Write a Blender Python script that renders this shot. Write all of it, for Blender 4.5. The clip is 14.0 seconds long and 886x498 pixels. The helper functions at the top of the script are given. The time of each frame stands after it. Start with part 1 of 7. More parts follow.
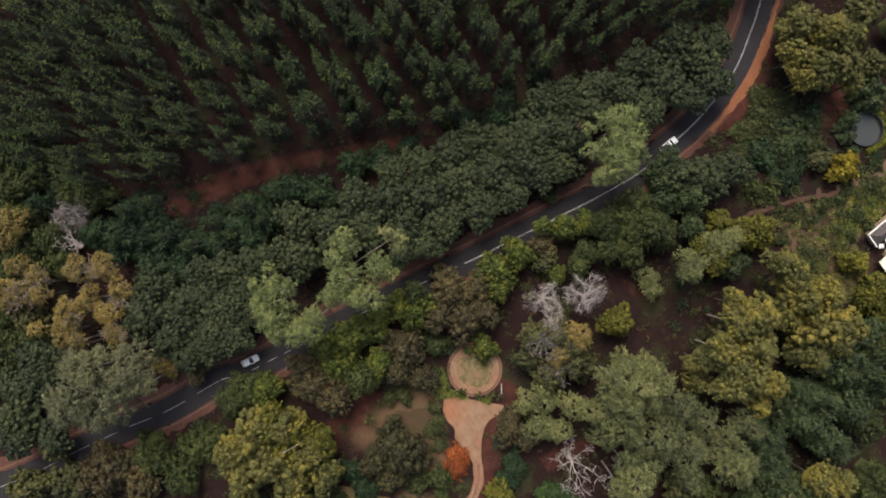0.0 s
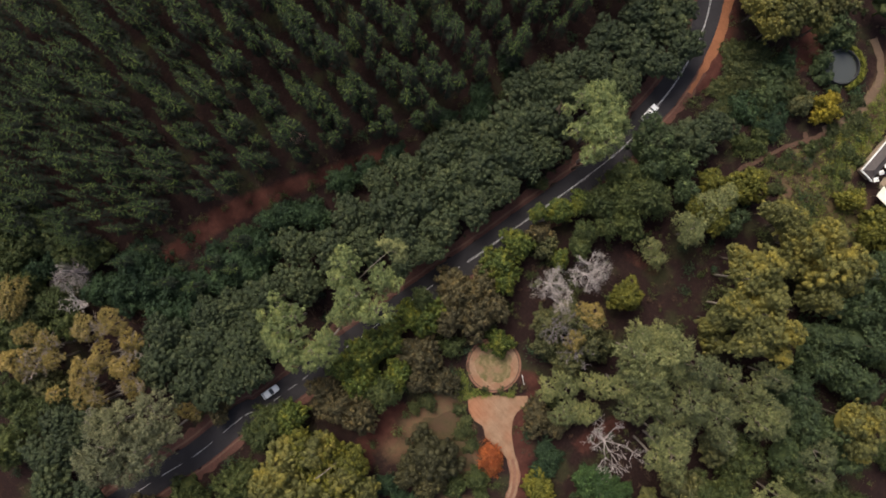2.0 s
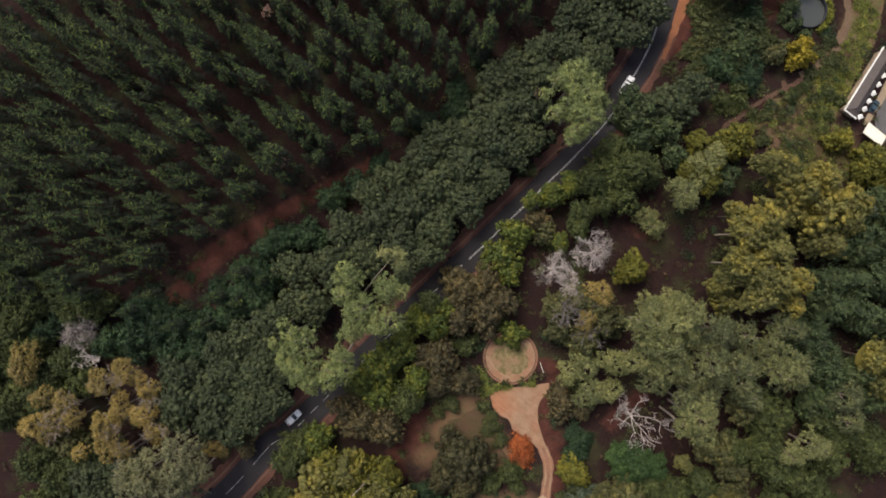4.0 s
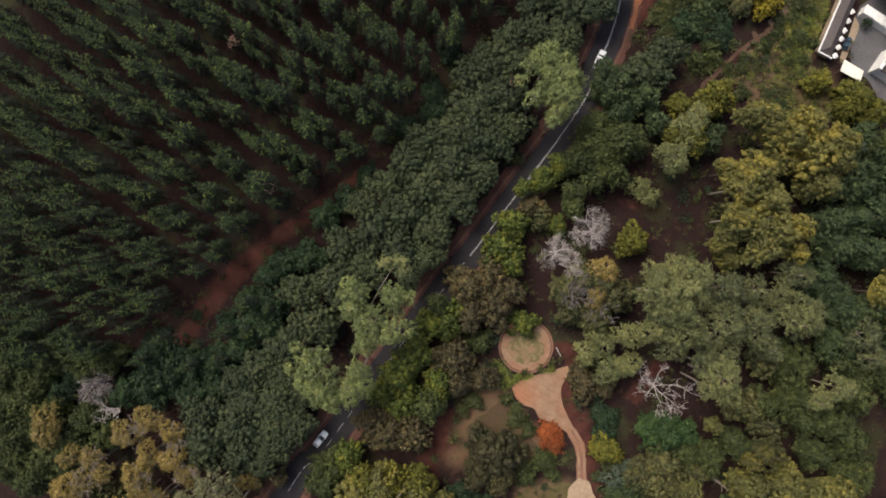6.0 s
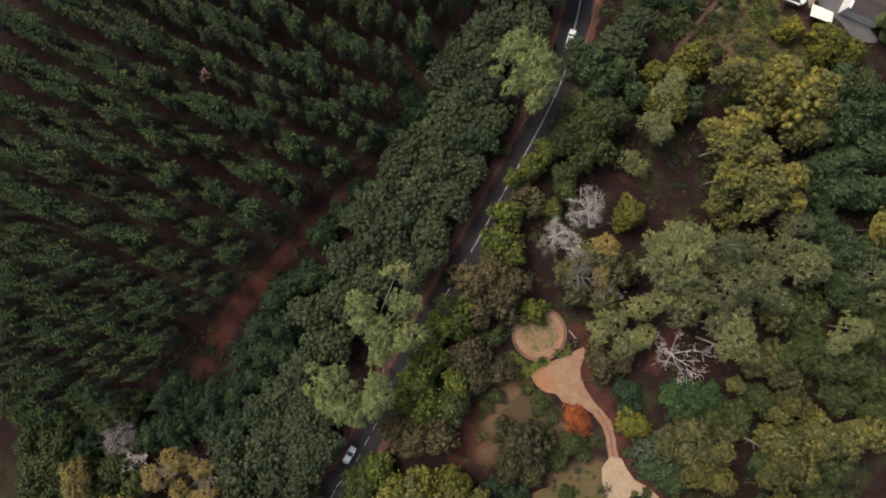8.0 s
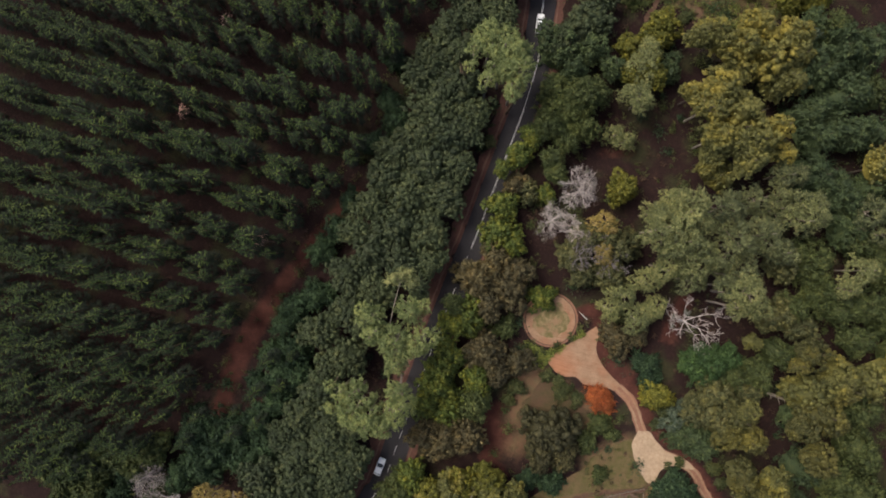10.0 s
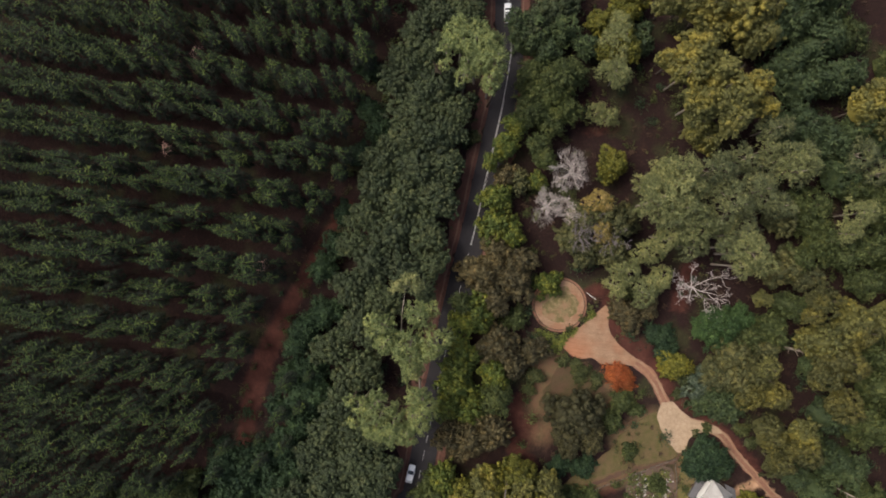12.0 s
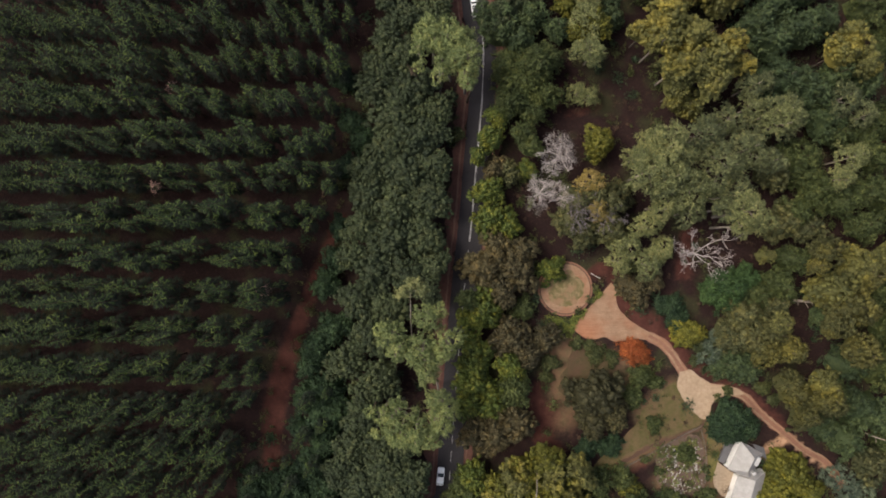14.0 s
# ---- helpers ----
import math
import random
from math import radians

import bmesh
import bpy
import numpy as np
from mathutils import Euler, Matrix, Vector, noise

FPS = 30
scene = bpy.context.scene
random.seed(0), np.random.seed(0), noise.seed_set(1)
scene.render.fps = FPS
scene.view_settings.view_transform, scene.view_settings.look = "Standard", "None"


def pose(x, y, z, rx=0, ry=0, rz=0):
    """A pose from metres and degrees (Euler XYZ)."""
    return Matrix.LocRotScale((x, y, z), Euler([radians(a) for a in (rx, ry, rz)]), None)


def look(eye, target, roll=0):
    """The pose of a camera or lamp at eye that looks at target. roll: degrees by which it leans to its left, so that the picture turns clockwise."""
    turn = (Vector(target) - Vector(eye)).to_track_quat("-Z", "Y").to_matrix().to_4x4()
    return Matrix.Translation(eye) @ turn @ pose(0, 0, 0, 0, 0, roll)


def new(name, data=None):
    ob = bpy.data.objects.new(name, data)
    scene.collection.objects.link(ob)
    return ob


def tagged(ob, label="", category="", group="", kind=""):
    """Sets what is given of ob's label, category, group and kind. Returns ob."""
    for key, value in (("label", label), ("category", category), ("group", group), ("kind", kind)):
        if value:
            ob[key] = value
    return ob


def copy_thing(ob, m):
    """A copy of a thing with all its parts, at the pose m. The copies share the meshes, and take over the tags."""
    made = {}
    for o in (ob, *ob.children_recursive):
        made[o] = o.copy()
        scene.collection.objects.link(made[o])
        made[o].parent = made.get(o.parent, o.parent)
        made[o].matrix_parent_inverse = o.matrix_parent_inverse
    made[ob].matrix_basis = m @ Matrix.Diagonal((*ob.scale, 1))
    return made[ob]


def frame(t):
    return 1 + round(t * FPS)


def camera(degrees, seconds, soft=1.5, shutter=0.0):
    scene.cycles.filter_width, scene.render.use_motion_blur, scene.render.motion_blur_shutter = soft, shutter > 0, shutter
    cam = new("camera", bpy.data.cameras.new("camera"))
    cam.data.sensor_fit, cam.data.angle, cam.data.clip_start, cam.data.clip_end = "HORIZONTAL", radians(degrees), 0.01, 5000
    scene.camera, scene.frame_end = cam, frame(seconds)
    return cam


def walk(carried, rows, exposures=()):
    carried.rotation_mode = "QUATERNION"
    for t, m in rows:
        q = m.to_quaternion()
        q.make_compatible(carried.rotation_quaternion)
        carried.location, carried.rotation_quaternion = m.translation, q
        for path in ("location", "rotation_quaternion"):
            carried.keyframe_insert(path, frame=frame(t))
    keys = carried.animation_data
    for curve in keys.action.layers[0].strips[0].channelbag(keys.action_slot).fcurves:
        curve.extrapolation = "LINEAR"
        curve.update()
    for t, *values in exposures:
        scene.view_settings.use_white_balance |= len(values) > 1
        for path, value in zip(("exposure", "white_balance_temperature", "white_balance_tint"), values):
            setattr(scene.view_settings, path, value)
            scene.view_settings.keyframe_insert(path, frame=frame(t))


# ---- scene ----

# ================= camera =================
# A drone hovers over a country road and turns slowly about its own axis, looking straight down.
HIGH = 151.0
cam = camera(72.0, 14.0, soft=1.85)
# seconds, the small tilts that the gimbal lets through, the turn
TURNS = ((0.0, -0.35, 0.03, 58.53), (0.5, -0.28, 0.03, 56.46), (1.0, -0.23, 0.03, 54.22), (1.5, -0.18, 0.02, 51.89), (2.0, -0.14, 0.02, 49.51),
         (2.5, -0.11, 0.01, 47.47), (3.0, -0.08, -0.00, 45.26), (5.5, 0.01, -0.04, 34.38), (6.0, 0.02, -0.04, 32.17), (6.5, 0.03, -0.04, 30.17),
         (7.0, 0.04, -0.04, 28.01), (7.5, 0.05, -0.03, 26.01), (8.0, 0.06, -0.03, 23.85), (10.5, 0.11, 0.01, 13.67), (11.0, 0.12, 0.02, 11.63),
         (11.5, 0.13, 0.02, 9.78), (12.0, 0.14, 0.02, 7.76), (12.5, 0.15, 0.02, 5.94), (13.0, 0.16, 0.01, 3.88), (13.5, 0.16, -0.00, 2.04),
         (14.0, 0.16, -0.02, 0.00))
walk(cam, [(t, pose(0, 0, HIGH, rx, ry, a)) for t, rx, ry, a in TURNS], [(0.0, 0.38)])

# ================= light: a pale overcast afternoon =================
SUN_UP, SUN_ROUND = 54.0, 285.0
world = bpy.data.worlds.new("overcast_sky")
scene.world = world
world.use_nodes = True
wn, wl = world.node_tree.nodes, world.node_tree.links
sky = wn.new("ShaderNodeTexSky")
sky.sky_type = "NISHITA"
sky.sun_disc = False
sky.sun_elevation, sky.sun_rotation = radians(SUN_UP), radians(SUN_ROUND)
sky.dust_density, sky.ozone_density = 6.0, 1.0
wn["Background"].inputs["Strength"].default_value = 0.126
wl.new(sky.outputs["Color"], wn["Background"].inputs["Color"])
sun = new("sun", bpy.data.lights.new("sun", "SUN"))
sun.data.energy, sun.data.angle, sun.data.color = 2.15, radians(30), (1.0, 0.96, 0.88)
az = radians(SUN_ROUND)
toward = Vector((math.sin(az) * math.cos(radians(SUN_UP)), math.cos(az) * math.cos(radians(SUN_UP)), math.sin(radians(SUN_UP))))
sun.matrix_world = look(toward * 300, (0, 0, 0))


# ================= materials =================
class Nodes:
    """A short hand for node materials."""

    def __init__(self, name, rough=0.8, metal=0.0, spec=0.3):
        self.m = bpy.data.materials.new(name)
        self.m.use_nodes = True
        self.n, self.l = self.m.node_tree.nodes, self.m.node_tree.links
        self.b = self.n["Principled BSDF"]
        self.b.inputs["Roughness"].default_value = rough
        self.b.inputs["Metallic"].default_value = metal
        self.b.inputs["Specular IOR Level"].default_value = spec

    def link(self, a, b):
        self.l.new(a, b)

    def coord(self):
        return self.n.new("ShaderNodeNewGeometry").outputs["Position"]

    def noise(self, scale, detail=4.0, rough=0.6, where=None):
        t = self.n.new("ShaderNodeTexNoise")
        t.inputs["Scale"].default_value, t.inputs["Detail"].default_value = scale, detail
        t.inputs["Roughness"].default_value = rough
        self.link(where if where is not None else self.coord(), t.inputs["Vector"])
        return t.outputs["Fac"]

    def ramp(self, fac, *stops):
        r = self.n.new("ShaderNodeValToRGB")
        e = r.color_ramp.elements
        while len(e) < len(stops):
            e.new(0.5)
        for k, (p, c) in zip(e, stops):
            k.position, k.color = p, (*c, 1) if len(c) == 3 else c
        self.link(fac, r.inputs["Fac"])
        return r.outputs["Color"]

    def mix(self, fac, a, b, kind="MIX"):
        x = self.n.new("ShaderNodeMix")
        x.data_type, x.blend_type = "RGBA", kind
        for s, v in ((x.inputs["Factor"], fac), (x.inputs["A"], a), (x.inputs["B"], b)):
            if isinstance(v, (int, float)):
                s.default_value = v
            elif isinstance(v, tuple):
                s.default_value = (*v, 1)
            else:
                self.link(v, s)
        return x.outputs["Result"]

    def math(self, op, a, b=0.0):
        x = self.n.new("ShaderNodeMath")
        x.operation = op
        for s, v in zip(x.inputs, (a, b)):
            if isinstance(v, (int, float)):
                s.default_value = v
            else:
                self.link(v, s)
        return x.outputs["Value"]

    def color(self, c):
        if isinstance(c, tuple):
            self.b.inputs["Base Color"].default_value = (*c, 1)
        else:
            self.link(c, self.b.inputs["Base Color"])
        return self

    def bump(self, height, strength=0.4, far=0.05):
        k = self.n.new("ShaderNodeBump")
        k.inputs["Strength"].default_value, k.inputs["Distance"].default_value = strength, far
        self.link(height, k.inputs["Height"])
        self.link(k.outputs["Normal"], self.b.inputs["Normal"])
        return self


def leafy(name, dark, light, tip, tips=0.35, patch=0.45, through_light=0.25):
    """Foliage: each leaf clump has its own shade, patches of new growth a few metres wide, some light passing through."""
    k = Nodes(name, 0.65, 0, 0.25)
    island = k.n.new("ShaderNodeNewGeometry").outputs["Random Per Island"]
    own = k.n.new("ShaderNodeObjectInfo").outputs["Random"]
    base = k.ramp(island, (0.0, dark), (1.0, light))
    patches = k.ramp(k.noise(patch, 3.0), (0.56 - 0.2 * tips, (0, 0, 0)), (0.72 - 0.2 * tips, (1, 1, 1)))
    some = k.math("MULTIPLY", patches, k.math("ADD", 0.25, k.math("MULTIPLY", island, 0.75)))
    c = k.mix(some, base, tip)
    c = k.mix(0.8, c, k.ramp(own, (0.0, (0.72, 0.75, 0.77)), (0.5, (0.92, 0.92, 0.90)), (1.0, (1.16, 1.12, 1.00))), "MULTIPLY")
    bough = k.n.new("ShaderNodeAttribute")
    bough.attribute_name = "clump"
    c = k.mix(1.0, c, k.ramp(bough.outputs["Fac"], (0.0, (0.72, 0.74, 0.75)), (0.5, (0.95, 0.95, 0.95)), (1.0, (1.20, 1.18, 1.11))), "MULTIPLY")
    grain = k.noise(3.6, 4.0, 0.7)
    c = k.mix(1.0, c, k.ramp(grain, (0.30, (0.62, 0.64, 0.66)), (0.5, (0.98, 0.98, 0.97)), (0.68, (1.30, 1.28, 1.18))), "MULTIPLY")
    k.color(c).bump(grain, 0.55, 0.28)
    tr = k.n.new("ShaderNodeBsdfTranslucent")
    k.link(c, tr.inputs["Color"])
    add = k.n.new("ShaderNodeMixShader")
    add.inputs["Fac"].default_value = through_light
    k.link(k.b.outputs["BSDF"], add.inputs[1])
    k.link(tr.outputs["BSDF"], add.inputs[2])
    k.link(add.outputs["Shader"], k.n["Material Output"].inputs["Surface"])
    return k.m


LEAF = {
    # lower pine needles: the shade inside a dense crown is put into this near-black
    "pine": leafy("shaded_pine_needles", (0.0052, 0.0096, 0.0050), (0.0127, 0.0199, 0.0084), (0.0204, 0.0292, 0.0101), 0.25, 0.35),
    "dark": leafy("dark_evergreen_leaves", (0.0352, 0.0475, 0.0248), (0.0646, 0.0817, 0.0376), (0.0881, 0.0978, 0.0427), 0.25),
    "softgreen": leafy("soft_green_gum_leaves", (0.0818, 0.0963, 0.0470), (0.1680, 0.1803, 0.0829), (0.2285, 0.2218, 0.0952), 0.3),
    "lush": leafy("lush_green_leaves", (0.0330, 0.0641, 0.0220), (0.0726, 0.1271, 0.0418), (0.1056, 0.1609, 0.0495), 0.25),
    "silver": leafy("light_gum_leaves", (0.1357, 0.1647, 0.0650), (0.2575, 0.2993, 0.1176), (0.3132, 0.3294, 0.1120), 0.35),
    "olivegum": leafy("olive_gum_leaves", (0.0516, 0.0526, 0.0197), (0.1075, 0.1031, 0.0352), (0.1767, 0.1493, 0.0329), 0.35, 0.14),
    "oak": leafy("dark_olive_oak_leaves", (0.0392, 0.0370, 0.0170), (0.0739, 0.0672, 0.0298), (0.0896, 0.0773, 0.0306), 0.25),
    "teal": leafy("blue_green_leaves", (0.0206, 0.0416, 0.0212), (0.0490, 0.0822, 0.0377), (0.0735, 0.1154, 0.0478), 0.25),
    "green": leafy("green_leaves", (0.0382, 0.0519, 0.0180), (0.0869, 0.1060, 0.0360), (0.1283, 0.1410, 0.0445), 0.3),
    "deep": leafy("deep_green_leaves", (0.0390, 0.0573, 0.0281), (0.0781, 0.1086, 0.0451), (0.1171, 0.1427, 0.0537), 0.2),
    "bright": leafy("bright_green_leaves", (0.0467, 0.0678, 0.0173), (0.1096, 0.1390, 0.0302), (0.2076, 0.1995, 0.0292), 0.42),
    "olive": leafy("olive_leaves", (0.0541, 0.0594, 0.0244), (0.1145, 0.1134, 0.0488), (0.1601, 0.1431, 0.0488), 0.3),
    "brown": leafy("brownish_oak_leaves", (0.057, 0.048, 0.025), (0.113, 0.095, 0.048), (0.151, 0.107, 0.040), 0.35),
    "pale": leafy("pale_gum_leaves", (0.1144, 0.1254, 0.0550), (0.2409, 0.2519, 0.1045), (0.3014, 0.2981, 0.1210), 0.35),
    "greygum": leafy("grey_green_gum_leaves", (0.109, 0.112, 0.060), (0.217, 0.215, 0.118), (0.270, 0.258, 0.140), 0.3),
    "yelgum": leafy("yellowish_gum_leaves", (0.0866, 0.0889, 0.0319), (0.1778, 0.1676, 0.0524), (0.2918, 0.2360, 0.0467), 0.40, 0.14),
    "yelgreen": leafy("yellow_green_leaves", (0.0792, 0.0827, 0.0158), (0.1619, 0.1566, 0.0282), (0.2270, 0.1945, 0.0255), 0.4),
    "yellow": leafy("yellow_leaves", (0.1585, 0.1218, 0.0140), (0.3255, 0.2541, 0.0250), (0.4441, 0.3350, 0.0340), 0.4),
    "gold": leafy("golden_autumn_leaves", (0.1904, 0.1436, 0.0427), (0.3405, 0.2560, 0.0808), (0.3797, 0.2884, 0.1330), 0.40),
    "rust": leafy("rusty_dead_needles", (0.26, 0.145, 0.12), (0.42, 0.25, 0.21), (0.46, 0.28, 0.24), 0.3, 0.45, 0.0),
    # young growth, lightened too for the lit upper part of the crown
    "pine_tip": leafy("young_lit_pine_needles", (0.0160, 0.0329, 0.0093), (0.0560, 0.0934, 0.0219), (0.1279, 0.1644, 0.0338), 0.38, 0.35),
    "twig": leafy("pale_bare_twigs", (0.20, 0.17, 0.16), (0.38, 0.33, 0.315), (0.44, 0.38, 0.36), 0.3, 0.45, 0.0),
    "orange": leafy("orange_leaves", (0.24, 0.062, 0.022), (0.40, 0.112, 0.038), (0.46, 0.15, 0.05), 0.4),
    "fern": leafy("grey_green_fronds", (0.070, 0.096, 0.063), (0.151, 0.183, 0.126), (0.207, 0.232, 0.149), 0.3),
    "weed": leafy("undergrowth_leaves", (0.037, 0.048, 0.017), (0.091, 0.103, 0.038), (0.139, 0.138, 0.050), 0.35),
    "meadow": leafy("long_meadow_grass", (0.0900, 0.1125, 0.0270), (0.1950, 0.2250, 0.0510), (0.2850, 0.2700, 0.0750), 0.35),
    "hedge": leafy("clipped_hedge_leaves", (0.150, 0.160, 0.022), (0.290, 0.290, 0.045), (0.36, 0.33, 0.05), 0.35),
    "litter": leafy("dry_undergrowth", (0.040, 0.023, 0.015), (0.092, 0.055, 0.034), (0.120, 0.075, 0.042), 0.3, 0.45, 0.05),
}


def bark(name, dark, light):
    k = Nodes(name, 0.85)
    n = k.noise(1.6, 6)
    return k.color(k.ramp(n, (0.3, dark), (0.7, light))).bump(k.noise(14, 4), 0.5).m


BARK = {"brown": bark("brown_bark", (0.045, 0.03, 0.02), (0.13, 0.09, 0.06)),
        "pale": bark("pale_gum_bark", (0.15, 0.12, 0.095), (0.36, 0.30, 0.25)),
        "bare": bark("bleached_wood", (0.36, 0.31, 0.29), (0.66, 0.58, 0.54)),
        "tan": bark("tan_gum_bark", (0.05, 0.038, 0.03), (0.12, 0.095, 0.075)),
        "pink": bark("rusty_dead_twigs", (0.22, 0.12, 0.10), (0.42, 0.25, 0.21)),
        "lilac": bark("grey_lilac_twigs", (0.12, 0.10, 0.10), (0.25, 0.21, 0.21))}


def earth():
    """Forest floor, its cover told by the sheet's own mask: red soil, lawn, tan soil."""
    k = Nodes("forest_floor", 0.95, 0, 0.1)
    at = k.n.new("ShaderNodeAttribute")
    at.attribute_name = "cover"
    parts = k.n.new("ShaderNodeSeparateColor")
    k.link(at.outputs["Color"], parts.inputs["Color"])
    fine, mid, wide = k.noise(2.6, 8, 0.7), k.noise(0.45, 6), k.noise(0.09, 4)
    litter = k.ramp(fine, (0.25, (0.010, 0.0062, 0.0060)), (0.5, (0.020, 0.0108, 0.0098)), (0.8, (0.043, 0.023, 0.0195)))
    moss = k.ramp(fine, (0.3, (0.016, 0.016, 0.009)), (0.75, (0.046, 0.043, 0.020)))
    red = k.ramp(mid, (0.3, (0.046, 0.018, 0.0135)), (0.7, (0.092, 0.034, 0.0255)))
    red = k.mix(0.5, red, k.ramp(fine, (0.3, (0.45, 0.45, 0.45)), (0.7, (1, 1, 1))), "MULTIPLY")
    lawn = k.ramp(fine, (0.25, (0.066, 0.052, 0.025)), (0.5, (0.110, 0.083, 0.042)), (0.8, (0.165, 0.122, 0.066)))
    lawn = k.mix(k.ramp(mid, (0.36, (0, 0, 0)), (0.60, (1, 1, 1))), lawn, (0.118, 0.068, 0.040))
    tan = k.ramp(mid, (0.3, (0.34, 0.19, 0.105)), (0.7, (0.52, 0.32, 0.20)))
    tan = k.mix(0.5, tan, k.ramp(fine, (0.3, (0.6, 0.6, 0.6)), (0.7, (1, 1, 1))), "MULTIPLY")

    def edge(s, wide_edge=0.0):
        rough = k.math("ADD", s, k.math("MULTIPLY", k.math("SUBTRACT", mid, 0.5), 0.7))
        rough = k.math("ADD", rough, k.math("MULTIPLY", k.math("SUBTRACT", fine, 0.5), 0.5))
        return k.ramp(rough, (0.22 - wide_edge, (0, 0, 0)), (0.80 + wide_edge, (1, 1, 1)))

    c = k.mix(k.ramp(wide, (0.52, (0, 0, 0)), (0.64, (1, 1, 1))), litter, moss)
    c = k.mix(edge(parts.outputs["Red"]), c, red)
    c = k.mix(edge(parts.outputs["Green"], 0.18), c, lawn)
    c = k.mix(edge(parts.outputs["Blue"]), c, tan)
    k.color(c).bump(fine, 0.7, 0.15)
    return k.m


def worn(name, dark, light, scale=3.0, rough=0.85, wide=0.25, metal=0.0, bump=0.3):
    """A surface with grain and wider stains."""
    k = Nodes(name, rough, metal)
    fine, broad = k.noise(scale, 8, 0.7), k.noise(wide, 4)
    c = k.ramp(fine, (0.28, dark), (0.72, light))
    c = k.mix(0.45, c, k.ramp(broad, (0.35, (0.62, 0.60, 0.58)), (0.65, (1, 1, 1))), "MULTIPLY")
    return k.color(c).bump(fine, bump, 0.03).m


MAT_EARTH = earth()
MAT_ASPHALT = worn("worn_asphalt", (0.018, 0.016, 0.018), (0.034, 0.030, 0.033), 5.0, 0.9)
MAT_LINE = worn("worn_road_paint", (0.30, 0.29, 0.28), (0.62, 0.61, 0.60), 4.0, 0.6)
MAT_VERGE = worn("orange_gravel", (0.17, 0.066, 0.030), (0.30, 0.122, 0.058), 2.2, 0.95)
MAT_REDVERGE = worn("red_roadside_soil", (0.060, 0.028, 0.021), (0.125, 0.056, 0.040), 1.6, 0.95)
MAT_GUTTER = worn("pale_gutter_gravel", (0.10, 0.055, 0.040), (0.18, 0.10, 0.072), 3.0, 0.95)
RED_WASH = (35.1, -20.6)


def sand(name):
    """Compacted sand with scuffed patches, tyre streaks and redder soil washed in at one end."""
    k = Nodes(name, 0.95)
    fine, mid, wide = k.noise(3.0, 8, 0.7), k.noise(0.55, 5), k.noise(0.16, 3)
    c = k.ramp(fine, (0.28, (0.190, 0.112, 0.068)), (0.72, (0.350, 0.225, 0.143)))
    c = k.mix(k.ramp(wide, (0.44, (0, 0, 0)), (0.64, (0.8, 0.8, 0.8))), c, (0.26, 0.130, 0.075))
    far = k.n.new("ShaderNodeVectorMath")
    far.operation = "DISTANCE"
    k.link(k.coord(), far.inputs[0])
    far.inputs[1].default_value = (*RED_WASH, 0.0)
    wash = k.math("ADD", k.math("MULTIPLY", far.outputs["Value"], 0.11), k.math("MULTIPLY", mid, 0.5))
    c = k.mix(k.ramp(wash, (0.30, (0.75, 0.75, 0.75)), (1.0, (0, 0, 0))), c, (0.34, 0.145, 0.074))
    turn = k.n.new("ShaderNodeMapping")
    turn.inputs["Rotation"].default_value = (0, 0, 0.75)
    turn.inputs["Scale"].default_value = (0.12, 1.6, 1.0)
    k.link(k.coord(), turn.inputs["Vector"])
    c = k.mix(0.5, c, k.ramp(k.noise(1.0, 7, 0.7, turn.outputs["Vector"]), (0.35, (0.66, 0.62, 0.58)), (0.58, (1, 1, 1))), "MULTIPLY")
    c = k.mix(0.55, c, k.ramp(mid, (0.3, (0.70, 0.66, 0.62)), (0.6, (1, 1, 1))), "MULTIPLY")
    return k.color(c).bump(fine, 0.4, 0.05).m


def turf(name):
    """Dry straw lawn with olive patches and bare soil showing through."""
    k = Nodes(name, 0.95)
    fine, mid, wide = k.noise(3.2, 8, 0.75), k.noise(0.9, 6, 0.7), k.noise(0.3, 4)
    c = k.ramp(fine, (0.28, (0.120, 0.085, 0.042)), (0.72, (0.250, 0.185, 0.100)))
    c = k.mix(k.ramp(mid, (0.42, (0.85, 0.85, 0.85)), (0.58, (0, 0, 0))), c, (0.088, 0.078, 0.024))
    c = k.mix(k.ramp(wide, (0.50, (0, 0, 0)), (0.66, (0.8, 0.8, 0.8))), c, (0.225, 0.130, 0.078))
    return k.color(c).bump(fine, 0.6, 0.08).m


def lawn(name, straw, green, bare):
    """A rough lawn: green and straw blades mixed, worn patches of soil a few metres wide."""
    k = Nodes(name, 0.95)
    fine, mid, wide = k.noise(3.4, 8, 0.75), k.noise(0.7, 6, 0.7), k.noise(0.17, 4)
    c = k.mix(k.ramp(mid, (0.40, (0, 0, 0)), (0.60, (1, 1, 1))), straw, green)
    c = k.mix(k.ramp(wide, (0.46, (0, 0, 0)), (0.66, (0.85, 0.85, 0.85))), c, bare)
    c = k.mix(1.0, c, k.ramp(fine, (0.28, (0.6, 0.6, 0.6)), (0.72, (1.25, 1.25, 1.25))), "MULTIPLY")
    return k.color(c).bump(fine, 0.6, 0.08).m


